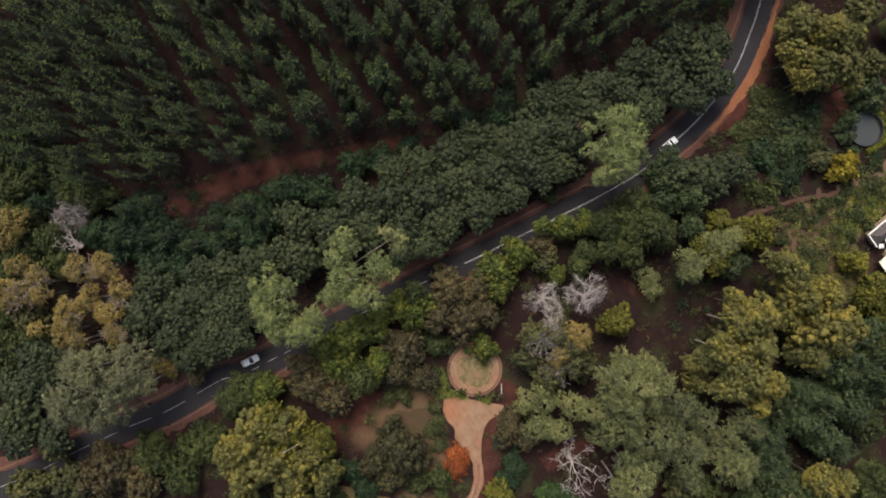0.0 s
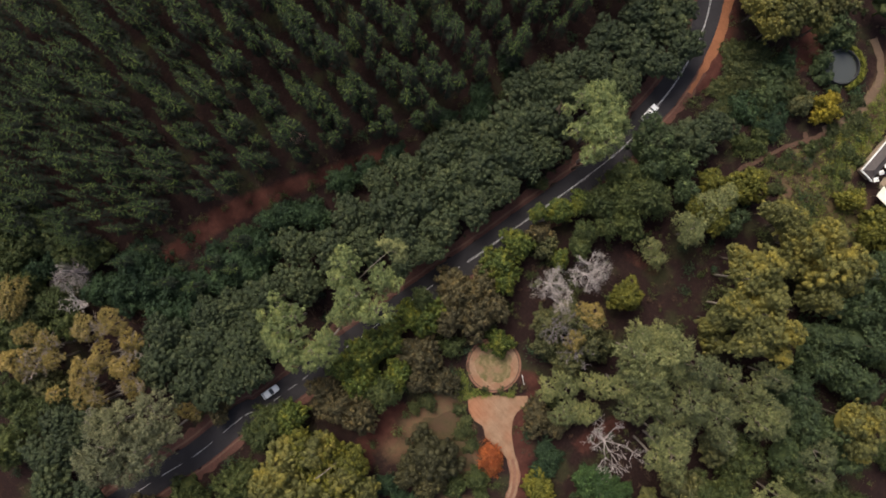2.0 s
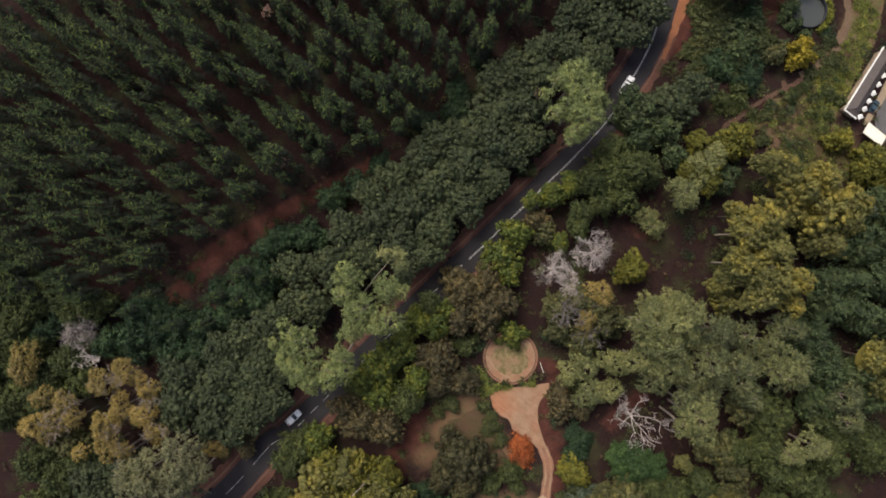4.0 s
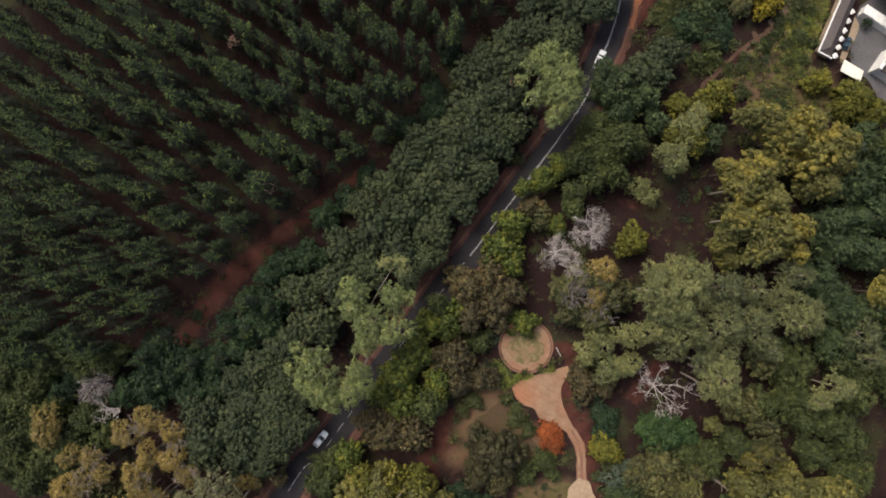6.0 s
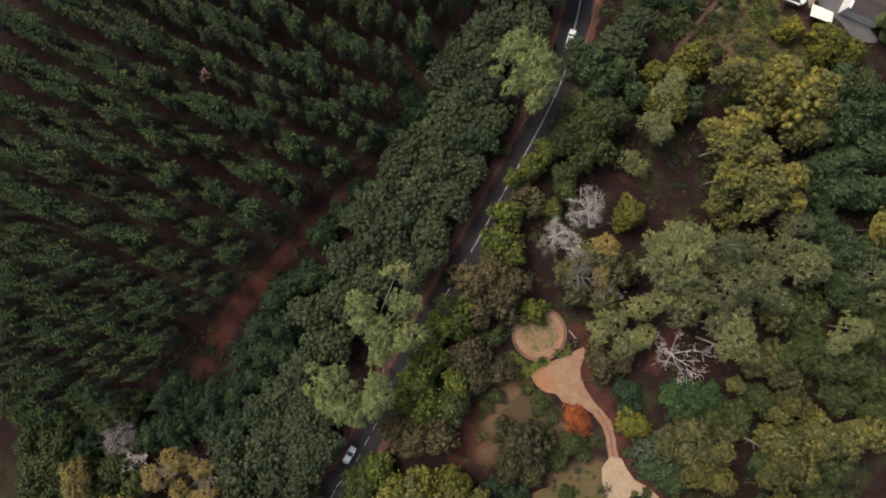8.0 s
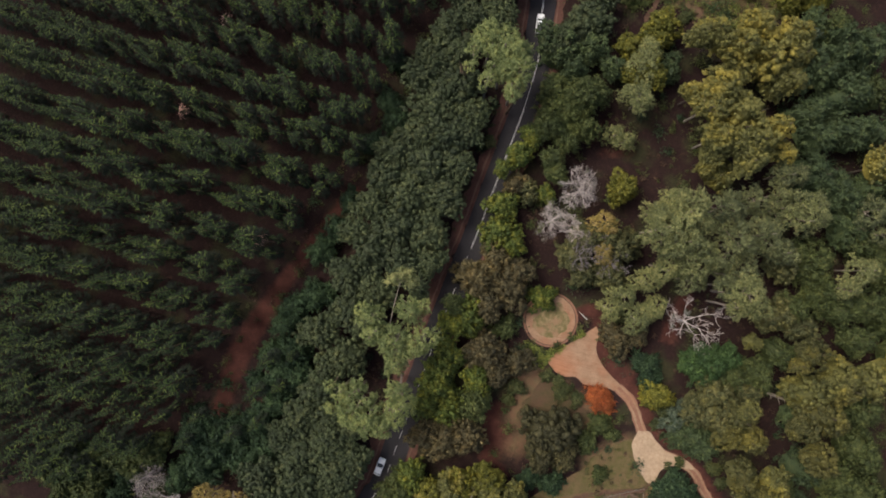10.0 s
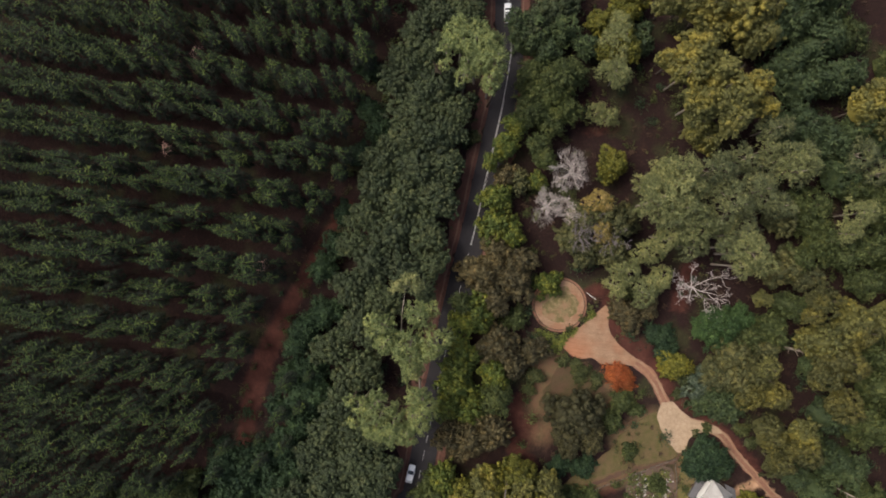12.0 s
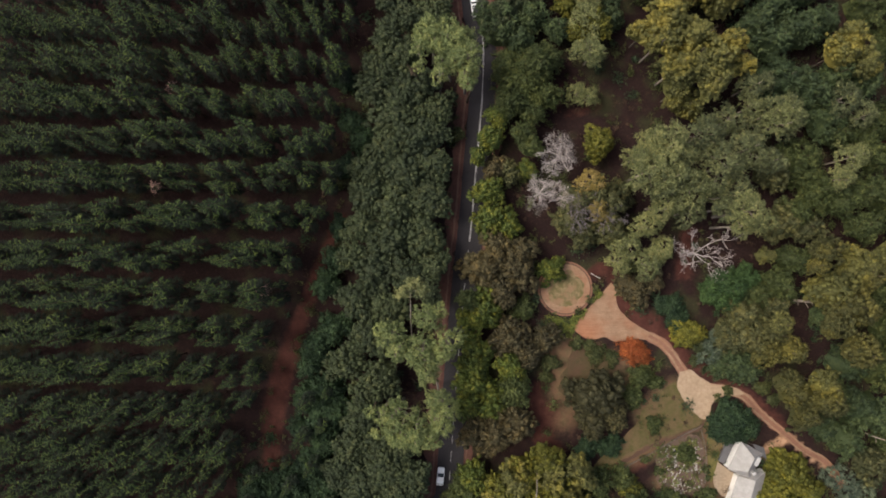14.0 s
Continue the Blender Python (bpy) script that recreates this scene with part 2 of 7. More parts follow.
MAT_SAND = sand("compacted_pink_sand")
MAT_LAWN = lawn("rough_olive_lawn", (0.112, 0.082, 0.036), (0.070, 0.064, 0.018), (0.118, 0.072, 0.038))
MAT_SLOPE = lawn("dry_grassy_soil", (0.125, 0.090, 0.045), (0.085, 0.078, 0.026), (0.105, 0.056, 0.036))
MAT_BARELAWN = lawn("worn_brown_lawn", (0.080, 0.052, 0.026), (0.050, 0.041, 0.016), (0.080, 0.044, 0.026))
MAT_STRIPLAWN = lawn("yellow_green_lawn", (0.135, 0.112, 0.036), (0.088, 0.085, 0.020), (0.150, 0.105, 0.050))
MAT_BED = worn("garden_bed_soil", (0.055, 0.036, 0.026), (0.150, 0.100, 0.072), 2.2, 0.95, 0.5)
MAT_YARD = worn("bleached_yard_sand", (0.270, 0.185, 0.115), (0.410, 0.300, 0.200), 1.2, 0.95, 0.35)
MAT_DRYGRASS = turf("dry_straw_lawn")
MAT_RUT = worn("rutted_red_soil", (0.15, 0.072, 0.046), (0.26, 0.135, 0.088), 1.8, 0.95)
MAT_CONCRETE = worn("weathered_concrete", (0.26, 0.235, 0.205), (0.42, 0.38, 0.33), 2.5)
MAT_WHITE = worn("white_paint", (0.66, 0.64, 0.60), (0.84, 0.82, 0.78), 1.5, 0.6)
MAT_CREAM = worn("cream_sheet_roof", (0.72, 0.66, 0.52), (0.85, 0.80, 0.67), 0.8, 0.5)
MAT_GREYROOF = worn("weathered_white_roof_sheet", (0.27, 0.255, 0.24), (0.37, 0.35, 0.33), 0.9, 0.55, 0.5)
MAT_DORMER = worn("pale_lime_plaster", (0.40, 0.385, 0.36), (0.52, 0.50, 0.47), 1.5, 0.7)
MAT_TILE = worn("grey_brown_roof_tiles", (0.056, 0.045, 0.043), (0.092, 0.076, 0.072), 2.5, 0.7, 0.4)
MAT_DARK = worn("dark_grey_surface", (0.022, 0.022, 0.025), (0.05, 0.05, 0.055), 3.0, 0.5)
MAT_PAVE = worn("grey_paving", (0.075, 0.071, 0.073), (0.125, 0.12, 0.122), 2.0, 0.8, 0.3)
MAT_PATH = worn("brown_dirt_path", (0.058, 0.031, 0.021), (0.110, 0.062, 0.040), 1.8, 0.95)
MAT_TANPATH = worn("tan_dirt_path", (0.095, 0.060, 0.038), (0.170, 0.112, 0.072), 1.8, 0.95)
MAT_TANPAVE = worn("tan_paving", (0.22, 0.16, 0.105), (0.36, 0.275, 0.19), 2.0, 0.85, 0.4)
MAT_STONE = worn("pale_garden_stone", (0.26, 0.24, 0.21), (0.48, 0.44, 0.40), 3.0)
MAT_TIMBER = worn("weathered_timber", (0.09, 0.072, 0.056), (0.20, 0.165, 0.13), 3.0)
MAT_RUBBER = Nodes("black_rubber", 0.9).color((0.02, 0.02, 0.02)).m
MAT_GLASS = Nodes("dark_car_glass", 0.08, 0, 0.6).color((0.015, 0.018, 0.022)).m
MAT_CAR = Nodes("white_car_paint", 0.25, 0, 0.5).color((0.80, 0.80, 0.79)).m
MAT_SILVER = Nodes("silver_car_paint", 0.3, 0.6, 0.5).color((0.45, 0.46, 0.48)).m
MAT_BLUECAR = Nodes("dark_blue_car_paint", 0.25, 0, 0.5).color((0.035, 0.06, 0.08)).m
MAT_LAMP = Nodes("lamp_glass", 0.15, 0, 0.5).color((0.7, 0.7, 0.68)).m
MAT_REDLAMP = Nodes("red_lamp_glass", 0.2, 0, 0.5).color((0.35, 0.02, 0.02)).m
MAT_WATER = Nodes("still_grey_water", 0.12, 0, 0.3)
MAT_WATER = MAT_WATER.color((0.055, 0.060, 0.058)).bump(MAT_WATER.noise(1.5, 3), 0.05, 0.02).m


# ================= building helpers =================
def mesh_of(name, verts, faces, material, smooth=False):
    me = bpy.data.meshes.new(name)
    me.from_pydata([tuple(v) for v in verts], [], [tuple(f) for f in faces])
    me.materials.append(material)
    if smooth:
        me.polygons.foreach_set("use_smooth", [True] * len(me.polygons))
    me.update()
    return me


def mesh_np(name, verts, tris, material, clump=None, smooth=False):
    """A triangle mesh from numpy arrays; clump: a shade number for each vertex, the same over a bough's leaves, lower
    on its core.
    """
    me = bpy.data.meshes.new(name)
    verts, tris = np.asarray(verts, np.float32), np.asarray(tris, np.int32)
    me.vertices.add(len(verts))
    me.vertices.foreach_set("co", verts.ravel())
    me.loops.add(tris.size)
    me.loops.foreach_set("vertex_index", tris.ravel())
    me.polygons.add(len(tris))
    me.polygons.foreach_set("loop_start", np.arange(0, tris.size, 3, dtype=np.int32))
    me.materials.append(material)
    if smooth:
        me.polygons.foreach_set("use_smooth", np.ones(len(tris), bool))
    me.update(calc_edges=True)
    if clump is not None:
        me.attributes.new("clump", "FLOAT", "POINT").data.foreach_set("value", np.asarray(clump, np.float32))
    return me


def child(name, me, parent, label="", m=None):
    ob = new(name, me)
    ob.parent = parent
    if m is not None:
        ob.matrix_basis = m
    return tagged(ob, label)


def part(name, bm, material, parent, label="", m=None):
    me = bpy.data.meshes.new(name)
    bm.to_mesh(me)
    bm.free()
    me.materials.append(material)
    return child(name, me, parent, label, m)


def box(sx, sy, sz, at=(0, 0, 0), bevel=0.0, turn=0.0):
    """A box standing on its base at `at`, with softened edges."""
    bm = bmesh.new()
    bmesh.ops.create_cube(bm, size=1)
    bmesh.ops.scale(bm, vec=(sx, sy, sz), verts=bm.verts)
    if bevel:
        bmesh.ops.bevel(bm, geom=bm.edges, offset=bevel, segments=2, affect="EDGES", profile=0.5)
    bmesh.ops.rotate(bm, cent=(0, 0, 0), matrix=Matrix.Rotation(radians(turn), 3, "Z"), verts=bm.verts)
    bmesh.ops.translate(bm, vec=(at[0], at[1], at[2] + sz / 2), verts=bm.verts)
    return bm


def tube(points, radii, sides=5):
    """Vertices and triangles of a tapered limb along points."""
    v, f = [], []
    for i, (p, r) in enumerate(zip(points, radii)):
        p = Vector(p)
        d = (Vector(points[min(i + 1, len(points) - 1)]) - Vector(points[max(i - 1, 0)])).normalized()
        u = d.orthogonal().normalized()
        w = d.cross(u)
        for k in range(sides):
            a = 2 * math.pi * k / sides
            v.append(p + (u * math.cos(a) + w * math.sin(a)) * r)
        if i:
            o = (i - 1) * sides
            for k in range(sides):
                a, b = o + k, o + (k + 1) % sides
                f += [(a, b, b + sides), (a, b + sides, a + sides)]
    return v, f


def join(pieces):
    v, f, o = [], [], 0
    for pv, pf in pieces:
        v += list(pv)
        f += [tuple(i + o for i in q) for q in pf]
        o += len(pv)
    return v, f


_ball = bmesh.new()
bmesh.ops.create_icosphere(_ball, subdivisions=1, radius=1)
BALL_V = np.array([v.co[:] for v in _ball.verts])
BALL_F = np.array([[v.index for v in f.verts] for f in _ball.faces])
_ball.free()
_ball = bmesh.new()
bmesh.ops.create_icosphere(_ball, subdivisions=2, radius=1)
FINE_V = np.array([v.co[:] for v in _ball.verts])
FINE_F = np.array([[v.index for v in f.verts] for f in _ball.faces])
_ball.free()


def facets(rng, centre, normal, length, width):
    """Small folded leaf clumps: a diamond of two triangles at each centre, facing along normal."""
    n = len(centre)
    side = np.cross(normal, rng.normal(size=(n, 3)))
    side /= np.linalg.norm(side, axis=1)[:, None] + 1e-9
    along = np.cross(normal, side)
    a, b = along * (length / 2)[:, None], side * (width / 2)[:, None]
    lift = normal * (width * 0.25)[:, None]
    v = np.stack([centre - a, centre + b + lift, centre + a, centre - b + lift], 1).reshape(-1, 3)
    k = np.arange(n)[:, None] * 4
    return v, np.concatenate([k + np.array([0, 1, 2]), k + np.array([0, 2, 3])])


def crown_arrays(rng, r, tall, lobe, leaf, thick=1.1, gap=0.0, long=1.0, open_=0.0, fuzz=0.3, full=1.0, head=0.0):
    """A crown about r wide whose top is at height tall: boughs spread in an uneven dome, each with clumps of leaf round it.
    head: the size of the rounded heads into which the boughs gather, like a cauliflower's."""
    ph = rng.uniform(0, 6.28, 4)

    def rim(a):
        return 1 + 0.15 * np.sin(2 * a + ph[0]) + 0.13 * np.sin(3 * a + ph[1]) + 0.09 * np.sin(5 * a + ph[2])

    def dome(x, y):
        return 0.5 * gap * lobe * math.sin(x * 1.3 / lobe + ph[3]) * math.cos(y * 1.1 / lobe + ph[0])

    heads = []
    if head:
        for _ in range(int(30 * (r / head) ** 2)):
            a, q = rng.uniform(0, 6.28), math.sqrt(rng.uniform(0, 1))
            reach = max(r * rim(a) - head * 0.6, 0.3)
            h = (reach * q * math.cos(a), reach * q * math.sin(a), rng.uniform(-0.7, 0.3) * head, head * rng.uniform(0.75, 1.25))
            if all(math.hypot(h[0] - g[0], h[1] - g[1]) > 0.72 * (h[3] + g[3]) for g in heads):
                heads.append(h)
    spots = []
    close = gap <= 0.4
    solid = full > 0.5 and open_ <= 0.05
    want = max(5, int((1.8 if close else 1.9 if head else 1.45) * (r / lobe) ** 2))
    for _ in range(want * 14):
        if len(spots) >= want:
            break
        a, q = rng.uniform(0, 6.28), math.sqrt(rng.uniform(0, 1))
        reach = max(r * rim(a) - lobe * 0.7, 0.2)
        x, y = reach * q * math.cos(a), reach * q * math.sin(a)
        z = -thick * r * 1.0 * q ** 2.1 + dome(x, y) + rng.uniform(-0.65, 0.25) * lobe * (0.6 + gap) * (0.5 if head or close else 1)
        if rng.uniform() < open_:
            continue
        if heads:
            h = min(heads, key=lambda g: math.hypot(x - g[0], y - g[1]) / g[3])
            d = math.hypot(x - h[0], y - h[1])
            if d > 1.05 * h[3] and rng.uniform() < 0.7:
                continue
            z += h[2] + 0.9 * (math.sqrt(max(h[3] ** 2 - d * d, 0)) - h[3])
        if all((x - s[0]) ** 2 + (y - s[1]) ** 2 + (z - s[2]) ** 2 > ((0.68 if close else 0.74 + 0.22 * lobe) * lobe) ** 2 for s in spots):
            spots.append((x, y, z, lobe * rng.choice((0.55, 0.75, 0.9, 1.05, 1.2))))
    low = len(spots)
    for _ in range(want // 5):
        a = rng.uniform(0, 6.28)
        reach = r * rim(a) * rng.uniform(0.55, 0.85)
        spots.append((reach * math.cos(a), reach * math.sin(a), -thick * r * rng.uniform(0.9, 1.25), lobe * rng.uniform(0.8, 1.1)))
    vs, fs, cl, o = [], [], [], 0
    if solid and r > 1.6:  # the leafy inside of the crown, which closes the gaps between boughs
        rings, sides = 4, 12
        v = [(0, 0, tall - 2.4 * lobe - 0.8 * head)]
        for k in range(1, rings + 1):
            for m in range(sides):
                a, q = 6.2832 * (m + 0.5 * (k % 2)) / sides, k / rings
                w = r * rim(a) * q * 0.76
                v.append((w * math.cos(a), w * math.sin(a), tall - 2.4 * lobe - 0.8 * head - thick * r * q ** 2.1 + rng.uniform(-0.4, 0.4) * lobe))
        f = [(0, 1 + m, 1 + (m + 1) % sides) for m in range(sides)]
        for k in range(rings - 1):
            for m in range(sides):
                p, n = 1 + k * sides + m, 1 + k * sides + (m + 1) % sides
                f += [(p, p + sides, n + sides), (p, n + sides, n)]
        vs.append(np.array(v)), fs.append(np.array(f)), cl.append(np.full(len(v), 0.45))
        o += len(v)
    for i, (x, y, z, lr) in enumerate(spots):
        shade = rng.uniform()
        c = np.array([x, y, tall - lobe + z])
        way = math.atan2(y, x) + rng.normal(0, 0.5)
        el = 1 + 0.35 * rng.uniform(0, 1) * min(2.0, long)
        turn = np.array([[math.cos(way), -math.sin(way), 0], [math.sin(way), math.cos(way), 0], [0, 0, 1.0]])
        form = turn @ np.diag([el, 1 / math.sqrt(el), rng.uniform(0.7, 1.0)])
        tight = fuzz < 0.33
        ball, net, core, rough = (FINE_V, FINE_F, 0.88, 0.16) if tight and i < low and lr > 1.0 else (BALL_V, BALL_F, 0.82 if tight else 0.58, 0.25)
        v = (ball * (lr * core * (1 + rng.uniform(-rough, rough, (len(ball), 1))))) @ form.T + c
        if full > 0.5:
            # the core inside the leaves gets a lower number, so a darker tone
            vs.append(v), fs.append(net + o), cl.append(np.full(len(v), shade * (0.95 if tight else 0.7)))
            o += len(v)
        n = int((4.0 if tight else 7.0) * full * (lr / leaf) ** 2 / math.sqrt(long) * (1 if i < low else 0.5))
        d = rng.normal(size=(n, 3))
        d /= np.linalg.norm(d, axis=1)[:, None]
        d = d[d[:, 2] > (0.0 if tight else -0.2)]
        n = len(d)
        p = c + (d * (lr * (1 + rng.uniform(-1.0, 0.8, (n, 1)) * fuzz))) @ form.T
        nm = 0.75 * d + np.array([0.4 * x / r, 0.4 * y / r, 0.4]) + rng.normal(scale=0.36, size=(n, 3))
        nm /= np.linalg.norm(nm, axis=1)[:, None]
        s = leaf * rng.uniform(0.65, 1.35, n)
        v, f = facets(rng, p, nm, s * long, s)
        vs.append(v), fs.append(f + o), cl.append(np.full(len(v), shade))
        o += len(v)
    return np.concatenate(vs), np.concatenate(fs), spots, np.concatenate(cl)


SHAPE = {  # bough size, leaf size, thickness, gap, leaf length, openness, fuzz, head
    "dark": (0.66, 0.27, 0.5, 0.3, 1.2, 0.0, 0.28, 0.0), "teal": (0.72, 0.30, 0.9, 0.6, 1.6, 0.0, 0.36, 1.4),
    "oak": (0.7, 0.24, 0.8, 0.3, 1.3, 0.0, 0.32, 0.0), "green": (0.86, 0.33, 1.0, 0.6, 1.8, 0.0, 0.38, 1.6),
    "deep": (0.8, 0.34, 1.2, 0.6, 2.0, 0.0, 0.40, 2.0), "bright": (0.66, 0.28, 1.1, 0.8, 1.3, 0.0, 0.28, 1.5),
    "olive": (0.75, 0.28, 1.0, 0.8, 1.4, 0.0, 0.32, 1.6), "brown": (0.62, 0.23, 0.9, 0.6, 1.2, 0.03, 0.32, 1.4),
    "pale": (0.62, 0.22, 0.9, 0.9, 2.6, 0.08, 0.46, 1.9), "greygum": (0.62, 0.22, 0.9, 1.0, 2.4, 0.15, 0.48, 1.7),
    "lush": (0.7, 0.30, 1.0, 0.5, 1.8, 0.0, 0.38, 2.0), "silver": (0.68, 0.22, 0.9, 0.6, 2.4, 0.06, 0.42, 2.0),
    "softgreen": (0.66, 0.24, 0.9, 0.9, 2.4, 0.06, 0.44, 1.9), "yelgum": (0.70, 0.26, 1.1, 0.6, 1.3, 0.0, 0.25, 2.2),
    "olivegum": (0.70, 0.27, 1.1, 0.6, 1.3, 0.0, 0.26, 2.2), "yelgreen": (0.66, 0.27, 1.1, 0.6, 1.6, 0.0, 0.32, 1.3),
    "yellow": (0.66, 0.25, 1.0, 0.6, 1.2, 0.0, 0.28, 1.3), "gold": (0.58, 0.20, 0.8, 0.9, 1.8, 0.12, 0.5, 1.4),
    "orange": (0.8, 0.20, 0.6, 0.1, 1.8, 0.0, 0.45, 0.0), "rust": (0.5, 0.09, 1.0, 0.6, 5.0, 0.0, 0.7, 0.0),
    "twig": (0.8, 0.085, 0.9, 0.6, 7.0, 0.0, 0.7, 0.0), "fern": (0.7, 0.24, 0.7, 0.6, 3.4, 0.1, 0.55, 0.0),
    "weed": (0.55, 0.30, 0.7, 0.7, 1.8, 0.0, 0.5, 0.0), "litter": (0.5, 0.25, 0.6, 0.6, 1.8, 0.2, 0.5, 0.0),
}
TREE_WORDS = {
    "dark": ("dense dark green evergreen tree in a roadside belt", "tree"),
    "teal": ("bushy blue-green broadleaf tree beside the plantation", "tree"),
    "green": ("mid green broadleaf tree with an uneven crown", "tree"),
    "deep": ("tall deep green tree with a thick soft crown", "tree"),
    "bright": ("bright yellow-green broadleaf tree near the road", "tree"),
    "oak": ("dark olive oak tree with a broad fine-leaved dome", "tree"),
    "olive": ("olive green tree with an open crown", "tree"),
    "brown": ("brownish green oak tree with fine leaves", "tree"),
    "pale": ("tall pale green gum tree with feathery crown", "gum tree"),
    "greygum": ("tall grey-green gum tree with ragged crown", "gum tree"),
    "yelgum": ("yellow-tipped gum tree with clumped cauliflower crown", "gum tree"),
    "softgreen": ("tall soft green gum tree with feathery crown", "gum tree"),
    "lush": ("lush fresh green tree with a dense round crown", "tree"),
    "silver": ("tall light green gum tree with open feathery crown", "gum tree"),
    "olivegum": ("olive green gum tree with rounded clumps of leaf", "gum tree"),
    "yelgreen": ("yellow-green leafy tree standing in scrub", "tree"),
    "yellow": ("bright yellow flowering tree beside a dirt path", "tree"),
    "gold": ("golden autumn tree with thinning twiggy crown", "tree"),
    "orange": ("bright orange autumn shrub beside the sandy drive", "shrub"),
    "rust": ("small dead pine with rusty pink needles", "pine tree"),
    "twig": ("leafless tree with a haze of fine grey twigs", "bare tree"),
    "fern": ("grey-green feathery shrub with long fronds", "shrub"),
    "weed": ("low green bush on the forest floor", "bush"),
    "litter": ("dry reddish brown bush on bare soil", "bush"),
}
TREE_COUNT = [0]


def tree(kind, x, y, r, tall, wood="", label=""):
    """A broadleaf tree or bush: trunk with limbs that reach into its own uneven crown."""
    TREE_COUNT[0] += 1
    rng = np.random.default_rng(1000 + TREE_COUNT[0])
    lobe, leaf, thick, gap, long, open_, fuzz, head = SHAPE[kind]
    grow = min(1.25, max(0.55, r / 5.0))
    bush = tall < 4.5
    lobe *= grow
    v, f, spots, clump = crown_arrays(rng, r, tall, lobe, leaf, min(thick, tall / r * 0.7), gap, long, open_, fuzz, 0.22 if kind in ("twig", "rust") else 1.0, head * grow if r > 2.6 else 0.0)
    v[:, 2] = np.maximum(v[:, 2], 0.02)
    words, category = TREE_WORDS[kind]
    name = ("shrub" if kind in ("orange", "fern") else "bush") if bush else {"twig": "bare_tree", "rust": "dead_pine", "pale": "gum_tree", "greygum": "gum_tree", "yelgum": "gum_tree", "olivegum": "gum_tree", "softgreen": "gum_tree", "silver": "gum_tree", "oak": "oak_tree", "brown": "oak_tree", "bright": "oak_tree", "dark": "evergreen_tree"}.get(kind, "tree")
    if bush and category == "tree":
        words, category = words.replace("tree", "bush"), "bush"
    ob = tagged(new(name), label or words, category, {"dark": "roadside belt of trees", "yelgum": "gum trees in the wood", "pale": "gum trees in the wood"}.get(kind, "mixed trees"))
    ob.location = (x, y, 0)
    wood = wood or "brown" if wood or r < 2.3 else "bare" if kind == "twig" else "pale" if kind in ("pale", "greygum", "gold", "softgreen", "silver") else "tan" if kind in ("yelgum", "olivegum") else "brown"
    top = max(0.5, tall - thick * r * 0.75)
    tr = 0.05 + 0.009 * tall
    lean = rng.normal(scale=0.04 * tall, size=2)
    pieces = [tube([(0, 0, -0.5), (lean[0] * 0.3, lean[1] * 0.3, top * 0.5), (lean[0], lean[1], top), (lean[0], lean[1], tall - lobe)], [tr * 1.3, tr, tr * 0.7, tr * 0.2], 6)]
    for i in rng.permutation(len(spots))[:(3 if bush else 14 if kind == "silver" else 7)]:
        s = spots[i]
        e = Vector((s[0], s[1], tall - lobe + s[2]))
        b = Vector((lean[0] * 0.9, lean[1] * 0.9, top * rng.uniform(0.6, 0.95)))
        mid = b.lerp(e, 0.55) + Vector((0, 0, -0.08 * (e - b).length))
        pieces.append(tube([b, mid, e], [tr * 0.5, tr * 0.3, tr * 0.1], 4))
    tv, tf = join(pieces)
    child("trunk", mesh_np("trunk", np.array([q[:] for q in tv]), tf, BARK[wood]), ob)
    child("crown", mesh_np("crown", v, f, LEAF[kind], clump, True), ob)
    return ob


def bare_tree(x, y, r, tall, wood, seed, label, spread=1.0, fine=4):
    """A leafless tree: the trunk forks again and again into thin twigs."""
    rng = random.Random(seed)
    ob = tagged(new("bare_tree"), label, "bare tree", "bare trees")
    ob.location = (x, y, 0)
    low, limbs = [], []
    rise = tall - 0.75 * r
    low.append(tube([(0, 0, -0.5), (0.1, 0.05, rise * 0.5), (0, 0.1, rise)], [0.05 + 0.018 * tall, 0.04 + 0.013 * tall, 0.03 + 0.01 * tall], 7))

    def fork(p, d, length, radius, depth):
        pts, rad = [p], [radius]
        q = Vector(p)
        for i in range(3):
            d = (d + Vector((rng.gauss(0, 0.2), rng.gauss(0, 0.2), rng.gauss(0.03, 0.14)))).normalized()
            q = q + d * length / 3
            pts.append(q.copy())
            rad.append(max(radius * (1 - 0.2 * (i + 1)), 0.03))
        limbs.append(tube(pts, rad, 4 if depth > 1 else 3))
        if depth:
            for k in range(3 if depth > 1 else 4):
                at = pts[rng.choice((1, 2, 3, 3))]
                turn = (d + Vector((rng.gauss(0, 0.75), rng.gauss(0, 0.75), rng.gauss(0.05, 0.35)))).normalized()
                fork(at, turn, length * rng.uniform(0.5, 0.75), radius * 0.52, depth - 1)

    n = 7 if fine < 5 else 9
    for i in range(n):
        a = 2 * math.pi * (i + rng.uniform(-0.3, 0.3)) / n
        d = Vector((math.cos(a), math.sin(a), rng.uniform(0.25, 0.9) / spread)).normalized()
        fork(Vector((0, 0.1, rise * rng.uniform(0.75, 1.0))), d, r * rng.uniform(0.4, 0.58), 0.035 + 0.008 * tall, fine - 1)
    for name, pieces in (("trunk", low), ("crown", limbs)):
        v, f = join(pieces)
        child(name, mesh_np(name, np.array([q[:] for q in v]), f, BARK[wood]), ob)
    return ob


